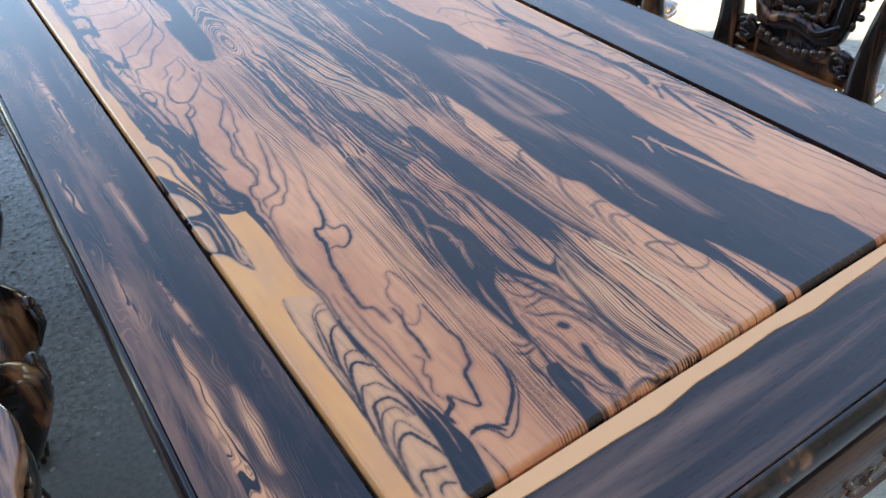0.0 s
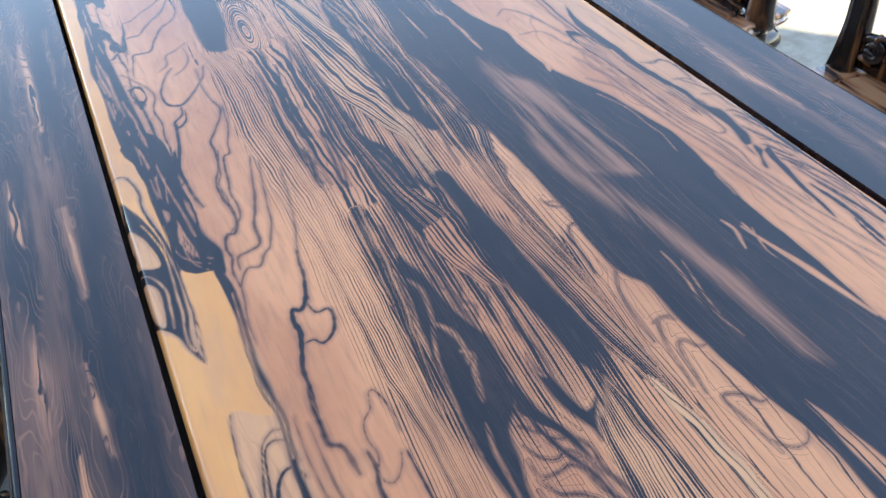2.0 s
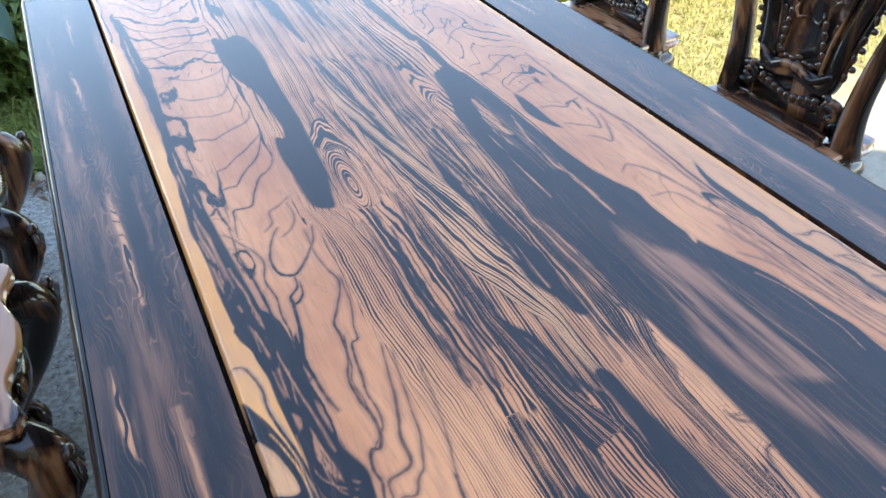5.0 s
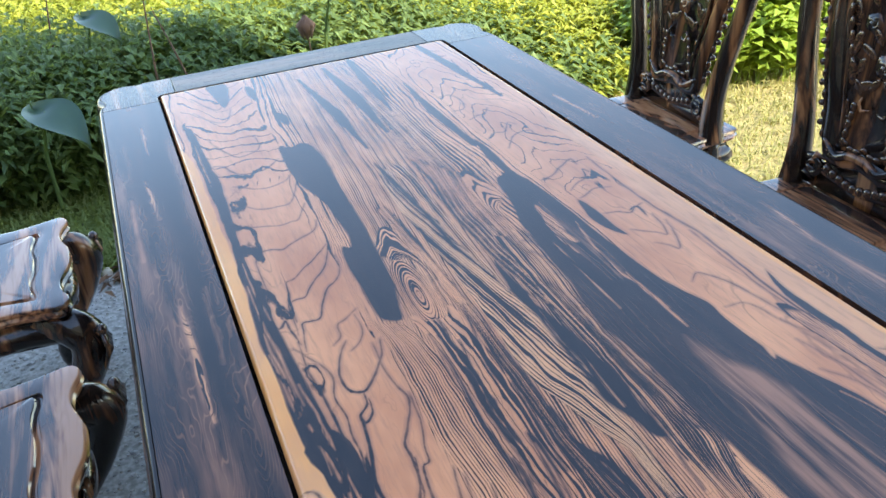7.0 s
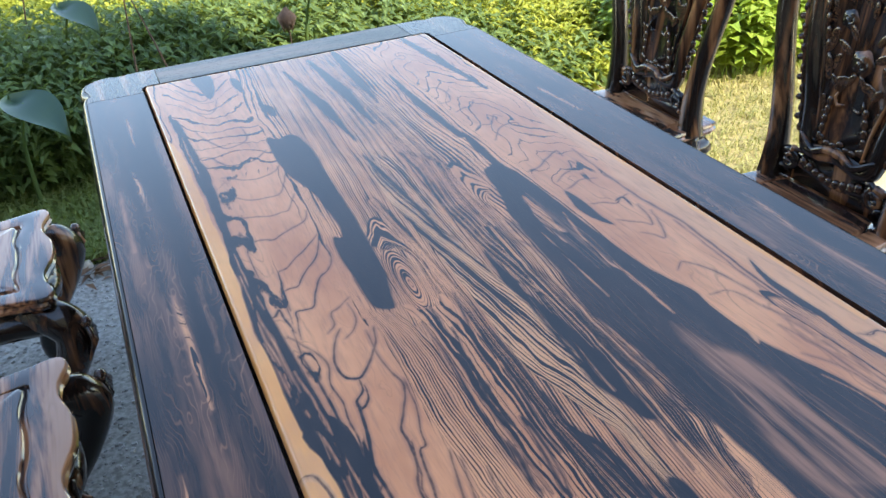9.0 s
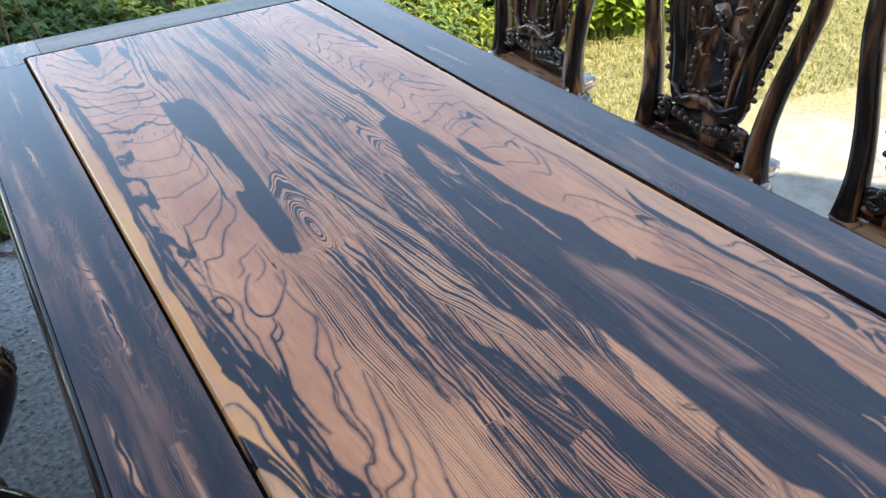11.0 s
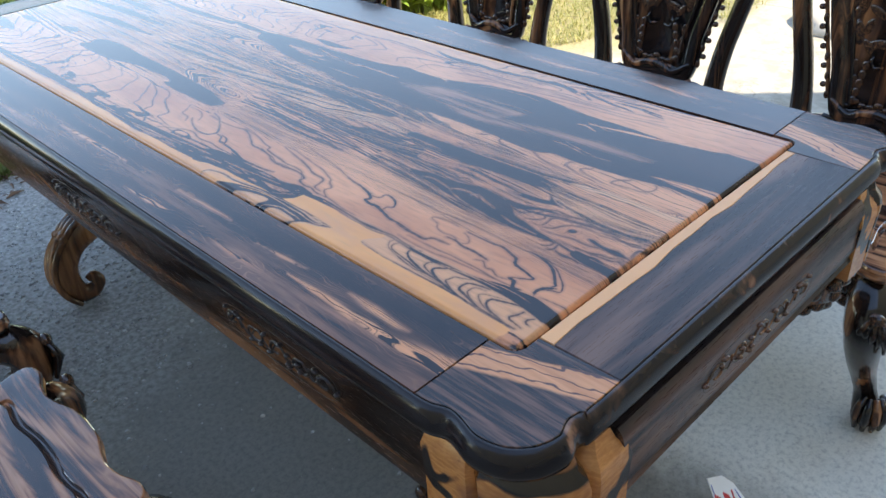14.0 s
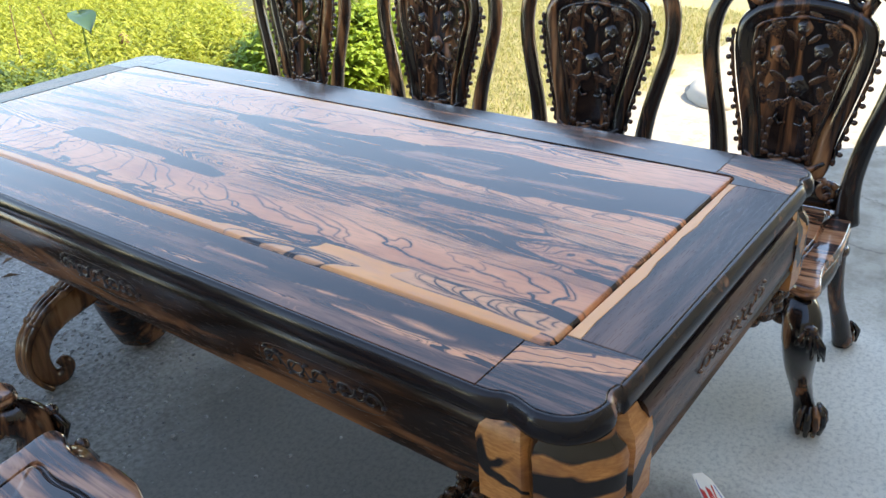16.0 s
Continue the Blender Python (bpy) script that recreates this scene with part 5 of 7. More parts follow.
    sapc = n.mix(n.smooth(tone, 0.3, 0.7), (0.74, 0.290, 0.085), (0.84, 0.360, 0.115))
    sapc = n.mix(n.math("MULTIPLY", n.smooth(n.noise(n.coords((1, 0.25, 1)), 26.0, 4.0, 0.6), 0.45, 0.70), 0.45), sapc, (0.58, 0.250, 0.125))
    sapc = n.mix(n.math("MULTIPLY", n.smooth(streak, 0.5, 0.8), 0.3), sapc, (0.55, 0.28, 0.10))
    ink = n.mix(n.smooth(streak, 0.4, 0.8), (0.009, 0.008, 0.011), (0.026, 0.018, 0.017))
    drift = n.math("ADD", n.math("MULTIPLY", n.noise(n.coords((1, 0.07, 1)), 55.0, 4.0, 0.6), 0.7), n.math("MULTIPLY", n.noise(n.coords((1, 0.2, 1)), 20.0, 3.0), 0.3))
    cloud = n.math("MULTIPLY", n.smooth(drift, 0.38, 0.62), n.math("POWER", brown, 1.5))
    # thin brown lines run on through the black wood
    thread = n.math("MAXIMUM", n.math("MULTIPLY", n.smooth(tri_a, 0.36, 0.47), use_a), n.math("MULTIPLY", n.smooth(tri_b, 0.36, 0.47), use_b))
    thread = n.math("MULTIPLY", thread, n.smooth(n.noise(n.coords((1, 0.3, 1)), 30.0, 3.0), 0.34, 0.64))
    ink = n.mix(n.math("MULTIPLY", thread, n.smooth(brown, 0.0, 0.6, (0.08, 0.90))), ink, (0.21, 0.088, 0.046))
    ink = n.mix(cloud, ink, (0.33, 0.142, 0.080))
    wood = n.mix(hair, pale, (0.055, 0.026, 0.020))
    wood = n.mix(line, wood, (0.014, 0.009, 0.010))
    wood = n.mix(yellow, wood, sapc)
    # a thin vein is never quite black
    wood = n.mix(n.math("MULTIPLY", black, n.smooth(n.math("ADD", heart, n.math("MULTIPLY", n.math("SUBTRACT", fade, 0.8), 0.0016)), -0.0004, 0.0022, (0.48, 1.0))), wood, ink)
    n.bump(n.noise(n.coords((1, 0.05, 1)), 420.0, 2.0, 0.6), 0.03, 0.0003)
    return n.set(wood, n.smooth(streak, 0.3, 0.8, (0.10, 0.17)), spec=0.40, coat=0.20, coat_rough=0.06)


FIELDS = ("heart", "sap", "run", "figure", "own", "line", "warm", "brown", "fray")
FIGURED = figured_wood()


def figured_plank(name, x0, x1, y0, y1, height, fields, label, step=0.0025):
    """A plank's face as a fine sheet that carries the figure of its wood."""
    nx, ny = max(2, round((x1 - x0) / step)), max(2, round((y1 - y0) / step))
    gx, gy = np.meshgrid(np.linspace(x0, x1, nx + 1), np.linspace(y0, y1, ny + 1), indexing="ij")
    flat = np.stack([gx, gy, height(gx, gy)], -1).reshape(-1, 3)
    idx = np.arange((nx + 1) * (ny + 1)).reshape(nx + 1, ny + 1)
    quads = np.stack([idx[:-1, :-1], idx[1:, :-1], idx[1:, 1:], idx[:-1, 1:]], -1).reshape(-1, 4)
    # skirts close the plank's four sides
    deep = flat.copy()
    deep[:, 2] = TOP - 0.012
    round_trip = np.concatenate([idx[:, 0], idx[-1, 1:], idx[-2::-1, -1], idx[0, -2:0:-1]])
    n = len(round_trip)
    low = len(flat)
    skirt = [(low + k, low + (k + 1) % n, low + n + (k + 1) % n, low + n + k) for k in range(n)]
    me = bpy.data.meshes.new(name)
    me.from_pydata(flat.tolist() + deep[round_trip].tolist() + flat[round_trip].tolist(), [], quads.tolist() + skirt)
    for key, field in zip(FIELDS, fields(gx, gy)):
        values = field.reshape(-1)
        me.attributes.new(key, "FLOAT", "POINT").data.foreach_set("value", np.concatenate([values, values[round_trip], values[round_trip]]).astype(np.float32))
    me.shade_smooth()
    me.materials.append(FIGURED)
    plank = new(name, me)
    plank.parent = table
    return tagged(plank, label)


def panel_height(gx, gy):
    # the panel's rim is eased down towards the groove
    rim = np.minimum(np.minimum(gx, PW - gx), np.minimum(gy, PL - gy))
    return TOP + 0.001 - 0.0065 * np.clip(1 - rim / 0.007, 0, 1) ** 2


SEAMS = (0.0, 0.176, 0.318, PW)
for x0, x1 in zip(SEAMS, SEAMS[1:]):
    figured_plank("plank", x0, x1, 0.0, PL, panel_height, figure, "figured ebony plank with pink, black and yellow bands", 0.0016)


def rail_figure(pale, seed, tint):
    """Dark wood with pale strokes: pale is a list of strokes, as stroke() takes them."""
    def fields(X, Y):
        wx = X + 0.003 * lattice(X * 60, Y * 9, seed) + 0.0015 * lattice(X * 150, Y * 30, seed + 1)
        wy = Y + 0.02 * lattice(X * 40, Y * 8, seed + 2)
        heart = np.full(X.shape, 0.03)
        rng = random.Random(seed)
        fine = []
        for _ in range(2):
            x, y, size = X.min() + 0.004 + rng.random() * (X.max() - X.min() - 0.008), rng.uniform(0.05, PL - 0.05), rng.uniform(0.04, 0.14)
            bend = rng.uniform(-0.006, 0.006)
            fine.append([(x + bend, y - size, 0.0003), (x, y - 0.3 * size, rng.uniform(0.0004, 0.0014)), (x + 0.4 * bend, y + 0.3 * size, rng.uniform(0.0008, 0.0022)), (x - bend, y + size, 0.0003)])
        halo = np.zeros(X.shape)
        for pts in pale + fine:
            inside = stroke(wx, wy, pts)
            heart = np.minimum(heart, 0.0010 - inside)
            halo = np.maximum(halo, np.clip(1.0 + inside / 0.005, 0, 1))
        run = 170 * X + 6.0 * lattice(X * 22, Y * 3, seed + 3) + 3.0 * lattice(X * 55, Y * 9, seed + 4) + 1.0 * lattice(X * 130, Y * 30, seed + 8)
        brown = tint + 0.35 * lattice(X * 28, Y * 2.6, seed + 5) + 0.2 * lattice(X * 70, Y * 8, seed + 6) + 0.6 * halo
        none = np.zeros(X.shape)
        return heart, none - 1.0, run, none, none, none + 0.30, 0.25 + 0.2 * lattice(X * 30, Y * 5, seed + 7), np.clip(brown, 0, 1), none
    return fields


def rail_height(gx, gy):
    return np.full(gx.shape, TOP)


LEFT_PALE = [
    [(-0.079, 0.320, 0.002), (-0.081, 0.270, 0.006), (-0.083, 0.19, 0.007), (-0.082, 0.12, 0.009), (-0.074, 0.035, 0.016)],
    [(-0.055, 0.240, 0.001), (-0.058, 0.19, 0.006), (-0.061, 0.145, 0.004), (-0.059, 0.125, 0.001)],
    [(-0.100, 0.50, 0.001), (-0.099, 0.44, 0.004), (-0.095, 0.38, 0.001)],
    [(-0.062, 0.42, 0.001), (-0.058, 0.36, 0.004), (-0.054, 0.32, 0.001)],
    [(-0.104, 0.74, 0.001), (-0.101, 0.67, 0.006), (-0.096, 0.62, 0.001)],
    [(-0.056, 0.66, 0.001), (-0.053, 0.56, 0.003), (-0.051, 0.50, 0.001)],
    [(-0.066, 1.08, 0.001), (-0.065, 1.02, 0.006), (-0.062, 0.93, 0.006), (-0.058, 0.83, 0.002)],
    [(-0.071, 1.52, 0.001), (-0.069, 1.45, 0.004), (-0.066, 1.36, 0.001)],
    [(-0.056, 1.80, 0.001), (-0.054, 1.73, 0.004), (-0.054, 1.64, 0.001)],
]
RIGHT_PALE = [
    [(0.775, 0.95, 0.001), (0.768, 0.88, 0.004), (0.764, 0.82, 0.001)],
    [(0.745, 0.62, 0.001), (0.740, 0.52, 0.006), (0.752, 0.44, 0.001)],
    [(0.770, 0.34, 0.001), (0.758, 0.27, 0.007), (0.752, 0.21, 0.001)],
    [(0.735, 1.50, 0.001), (0.742, 1.42, 0.004), (0.745, 1.36, 0.001)],
]
figured_plank("long_rail", X0, -GAP, JOINT, PL - JOINT, rail_height, rail_figure(LEFT_PALE, 21, 0.34), "dark ebony rail with tan flame streaks")
figured_plank("long_rail", PW + GAP, X1, JOINT, PL - JOINT, rail_height, rail_figure(RIGHT_PALE, 41, 0.32), "dark ebony rail with tan flame streaks")

# apron boards with a carved cartouche, corner posts and pendants
AP_TOP, AP_BOT = 0.732, 0.608
bm = bmesh.new()
moulded(bm, inset_line(OUT, 0.055), [(0, AP_TOP - 0.02), (0, TOP - 0.042)], cap_top=False, cap_bottom=False)
part("neck", bm, EBONY_DARK, table, "dark recess under the top")


def apron(x0, x1, out, along_y):
    """One apron board: rounded at its top edge, with a bead along the foot of the short ones. It runs from x0 to x1 and faces out; along_y: it lies along the length."""
    bm = bmesh.new()
    lo, hi = (AP_BOT, AP_TOP) if along_y else (AP_BOT + 0.034, AP_TOP + 0.016)
    foot = [(0.004, lo), (0.001, lo + 0.0015), (0.0, lo + 0.005)] if along_y else [(0.0, lo), (-0.004, lo + 0.006), (-0.004, lo + 0.016), (0.0, lo + 0.020)]
    rows = [(0.030, lo)] + foot + [(0.0, hi - 0.022), (0.003, hi - 0.010), (0.010, hi - 0.002), (0.030, hi)]
    rings = []
    for k in range(13):
        s = x0 + (x1 - x0) * k / 12
        ring = []
        for d, z in rows:
            at = out - math.copysign(d, out - (CX if along_y else CY))
            ring.append(bm.verts.new((at, s, z) if along_y else (s, at, z)))
        rings.append(ring)
    for a, b in zip(rings, rings[1:]):
        for i in range(len(rows)):
            j = (i + 1) % len(rows)
            bm.faces.new((a[i], a[j], b[j], b[i]))
    bm.faces.new(rings[0])
    bm.faces.new(rings[-1][::-1])
    return crisp(part("apron", bm, EBONY_DARK if along_y else EBONY_END, table, "polished dark ebony apron board"))


def carving(board, centre, half, out_dir, along_y):
    """A shallow cartouche with a running scroll and small buds, on an apron board."""
    rng = random.Random(5)
    wood = EBONY_CARVE if along_y else EBONY_DARK
    zc = (AP_TOP + AP_BOT) / 2 + (0 if along_y else 0.025)

    def at(s, z, d):
        q = centre + s
        return Vector((out_dir[0] + out_dir[2] * d, q, z)) if along_y else Vector((q, out_dir[1] + out_dir[2] * d, z))

    def stem(name, pts, radii, sides=5, label=""):
        bm = bmesh.new()
        sweep(bm, pts, radii, sides)
        part(name, bm, wood, board, label)
    rim = []
    for k in range(40):
        a = 2 * math.pi * k / 40
        c, s = math.cos(a), math.sin(a)
        rim.append(at(half * math.copysign(abs(c) ** 0.5, c), zc + 0.028 * math.copysign(abs(s) ** 0.6, s), -0.0006))
    stem("cartouche_rim", rim + rim[:1], 0.0009, 5, "fine carved line round a scroll spray")
    n = 5
    for k in range(n):
        s0 = -half * 0.8 + 1.6 * half * k / (n - 1)
        way = 1 if k % 2 else -1
        pts = []
        for i in range(15):
            r = 0.018 * (1 - 0.72 * i / 14)
            a = way * (math.pi * 0.9 + i * 0.42)
            pts.append(at(s0 + r * math.cos(a) * 1.3, zc + way * 0.002 + r * math.sin(a), -0.0006))
        stem("scroll", pts, [0.0028, 0.0036, 0.0020])
        for _ in range(4):
            bead("bud", board, at(s0 + rng.uniform(-0.03, 0.03), zc + rng.uniform(-0.018, 0.018), 0.0005), (0.006, 0.006, 0.003), wood)
    stem("vine", [at(-half * 0.9 + 1.8 * half * i / 24, zc + 0.012 * math.sin(i * 1.25), -0.0006) for i in range(25)], 0.0022)


for side in (-1, 1):
    face = CX + side * (HX - 0.034)
    b = apron(CY - HY + 0.176, CY + HY - 0.176, face, True)
    for c in (0.36, 0.99, 1.62):
        carving(b, c, 0.14, (face, 0, side), True)
    face = CY + side * (HY + 0.006)
    b = apron(CX - HX + 0.160, CX + HX - 0.160, face, False)
    carving(b, CX, 0.15, (0, face, side), False)


def post_wood():
    """Tan wood with broad black swirls that run round the block."""
    n = Nodes("ebony_post")
    p = n.coords()
    warp = n.noise(p, 9.0, 2.0, 0.5, 0.8)
    sep = n.tree.nodes.new("ShaderNodeSeparateXYZ")
    n.put(sep.inputs[0], p)
    # the rounded middle has level bands, the cheeks loose swirls
    a = n.math("SUBTRACT", HX - 0.020, n.math("ABSOLUTE", n.math("SUBTRACT", sep.outputs[0], CX)))
    b = n.math("SUBTRACT", HY + 0.014, n.math("ABSOLUTE", n.math("SUBTRACT", sep.outputs[1], CY)))
    cheek = n.math("MAXIMUM", n.smooth(a, 0.082, 0.088), n.smooth(b, 0.112, 0.118))
    level = n.math("ADD", n.math("MULTIPLY", sep.outputs[2], 20.0), n.math("MULTIPLY", warp, 1.9))
    loose = n.math("ADD", n.math("MULTIPLY", sep.outputs[2], 6.0), n.math("MULTIPLY", warp, 3.0))
    ph = n.math("ADD", n.math("MULTIPLY", level, n.math("SUBTRACT", 1.0, cheek)), n.math("MULTIPLY", loose, cheek))
    dark = n.math("ADD", 0.25, n.math("MULTIPLY", cheek, -0.13))
    tri = n.math("ABSOLUTE", n.math("SUBTRACT", n.math("FRACT", ph), 0.5))
    grain = n.noise(n.coords((1, 1, 4)), 60.0, 4.0, 0.6)
    tri = n.math("ADD", tri, n.math("MULTIPLY", n.math("SUBTRACT", grain, 0.5), 0.05))
    tan = n.mix(n.smooth(grain, 0.3, 0.7), (0.46, 0.175, 0.048), (0.64, 0.275, 0.082))
    tan = n.mix(n.smooth(n.noise(p, 9.0, 3.0), 0.45, 0.7), tan, (0.22, 0.085, 0.035))
    edge = n.mix(n.smooth(tri, n.math("ADD", dark, 0.08), dark), tan, (0.10, 0.045, 0.022))
    colour = n.mix(n.smooth(tri, dark, n.math("SUBTRACT", dark, 0.025)), edge, (0.014, 0.010, 0.009))
    n.bump(grain, 0.05, 0.0006)
    return n.set(colour, 0.24, coat=0.25, coat_rough=0.1)


POST_WOOD = post_wood()


def corner_post(sx, sy):
    """The block under each corner of the top: a rounded outer face between two flat cheeks, with a carved pendant below."""
    cx, cy = CX + sx * (HX - 0.020), CY + sy * (HY + 0.014)

    def at(a, b):
        return Vector((cx - sx * a, cy - sy * b))
    r, rx = 0.092, 0.064
    line = [at(0.006, 0.192), at(0.006, 0.124), at(0.020, 0.116), at(0.008, 0.106)]
    line += [at(0.008 + rx - rx * math.cos(t), 0.014 + r - r * math.sin(t)) if t < math.pi / 4 else at(0.012 + rx - rx * math.cos(t), 0.008 + r - r * math.sin(t)) for t in np.linspace(0.08, math.pi / 2 - 0.08, 10)]
    line += [at(0.078, 0.008), at(0.087, 0.020), at(0.094, 0.006), at(0.150, 0.006), at(0.150, 0.05), at(0.05, 0.192)]
    area = sum(a.x * b.y - b.x * a.y for a, b in zip(line, line[1:] + line[:1]))
    if area < 0:
        line.reverse()
    bm = bmesh.new()
    moulded(bm, line, [(0.006, AP_BOT - 0.012), (0.0, AP_BOT - 0.006), (0.0, AP_BOT + 0.05), (-0.002, AP_TOP - 0.024), (0.002, AP_TOP - 0.008), (0.012, AP_TOP + 0.002), (0.020, TOP - 0.042)])
    post = crisp(part("corner_post", bm, POST_WOOD, table, "tan and black figured corner block"))
    bm = bmesh.new()
    c = at(0.085, 0.085)
    sweep(bm, [(c.x, c.y, AP_BOT - 0.010), (c.x, c.y, AP_BOT - 0.03), (c.x, c.y, AP_BOT - 0.09), (c.x, c.y, AP_BOT - 0.13)], [0.05, 0.058, 0.05, 0.02], 12)
    for k in range(26):
        a = k * 2.4
        z = AP_BOT - 0.022 - 0.1 * k / 26
        rr = 0.056 * (1 - (k / 34) ** 2)
        bead("bead", post, (c.x + rr * math.cos(a), c.y + rr * math.sin(a), z), 0.015, EBONY_CHAIR)
    part("pendant", bm, EBONY_CHAIR, post, "dark carved bead pendant")


for sx in (-1, 1):
    for sy in (-1, 1):
        corner_post(sx, sy)


def pedestal(y):
    """A turned column under the top, with two splayed scroll feet across the table's width."""
    bm = bmesh.new()
    sweep(bm, [(CX, y, z) for z in (0.012, 0.030, 0.09, 0.16, 0.24, 0.32, 0.40, 0.48, 0.55, 0.64)], [0.055, 0.078, 0.098, 0.118, 0.128, 0.110, 0.080, 0.075, 0.10, 0.14], 24)
    column = part("pedestal", bm, EBONY_DARK, table, "dark turned pedestal column")
    for s in (-1, 1):
        d = Vector((s, 0, 0))
        base = Vector((CX, y, 0))
        prof = [(0.060, 0.300), (0.115, 0.275), (0.185, 0.255), (0.250, 0.235), (0.305, 0.200), (0.338, 0.145), (0.338, 0.085), (0.315, 0.042), (0.280, 0.034), (0.258, 0.054), (0.268, 0.078), (0.286, 0.072)]
        centre = catmull([base + d * o + Vector((0, 0, z)) for o, z in prof], 5)
        bm = bmesh.new()
        sweep(bm, centre, [0.062, 0.058, 0.054, 0.050, 0.046, 0.043, 0.038, 0.032, 0.027, 0.022, 0.017, 0.010], 12, (1.0, 0.85), up=(0, 1, 0))
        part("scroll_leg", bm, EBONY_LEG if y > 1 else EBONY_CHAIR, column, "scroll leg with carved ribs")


for y in (0.245, 1.740):
    pedestal(y)
# carved ribs stepping down the upper face of every scroll leg
for column in [c for c in table.children if c.name.startswith("pedestal")]:
    y = 0.245 if column.name == "pedestal" else 1.740
    for s in (-1, 1):
        for off in (-0.027, -0.009, 0.009, 0.027):
            bm = bmesh.new()
            for run in (((0.105, 0.330), (0.150, 0.318), (0.195, 0.306), (0.222, 0.292)), ((0.218, 0.300), (0.258, 0.284), (0.296, 0.262), (0.318, 0.236)), ((0.316, 0.240), (0.352, 0.200), (0.372, 0.150), (0.374, 0.100), (0.356, 0.056), (0.330, 0.024))):
                sweep(bm, catmull([(CX + s * o, y + off, z - 0.18 * abs(off)) for o, z in run], 4), [0.0085, 0.0095, 0.0095, 0.0085], 7)
            for o, z in ((0.222, 0.298), (0.318, 0.242)):
                ball(bm, (CX + s * o, y + off, z - 0.18 * abs(off)), (0.013, 0.010, 0.012), 8, 6)
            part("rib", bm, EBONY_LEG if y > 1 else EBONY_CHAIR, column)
        if y < 1:
            for k in range(18):
                o, off = 0.13 + 0.020 * (k // 2), 0.024 * (1 if k % 2 else -1) * (1 + 0.3 * math.sin(k))
                bead("bead", column, (CX + s * o, y + off, 0.345 - 0.24 * (o - 0.13)), (0.015, 0.014, 0.013), EBONY_CHAIR)
PAPER = Nodes("paper")
PAPER.set(PAPER.mix(PAPER.noise(PAPER.coords(), 30.0), (0.72, 0.72, 0.72), (0.82, 0.82, 0.80)), 0.8)
bm = bmesh.new()
box(bm, (-0.014, -0.018, 0.0), (0.014, 0.018, 0.002))
tag = part("paper_tag", bm, PAPER.mat, None, smooth=False)
tagged(tag, "small white paper tag stuck on the carved leg", "tag")
tag.matrix_basis = pose(CX - 0.150, 1.738, 0.3275, 0, -14, 0)

# ---------- chairs ----------


def seat_outline(w=0.225, front=-0.255, back=0.270):
    """Serpentine front and sides, like a moulded tray."""
    right = [(0.0, front - 0.008), (0.045, front - 0.005), (0.085, front + 0.008), (0.115, front + 0.014), (0.150, front + 0.010), (0.190, front - 0.004), (w - 0.008, front + 0.002), (w, front + 0.022), (w - 0.008, front + 0.060),
             (w - 0.018, front + 0.12), (w - 0.014, front + 0.20), (w - 0.014, front + 0.28), (w - 0.028, back - 0.10), (w - 0.034, back - 0.03), (w - 0.045, back)]
    half = catmull([(*p, 0) for p in right], 3)
    return [Vector((p.x, p.y)) for p in half] + [Vector((-p.x, p.y)) for p in half[::-1][:-1]]


SEAT = 0.462


def back_y(z):
    """The lean of the back: its depth at a height."""
    return 0.180 + 0.10 * max(0.0, z - SEAT) ** 1.3


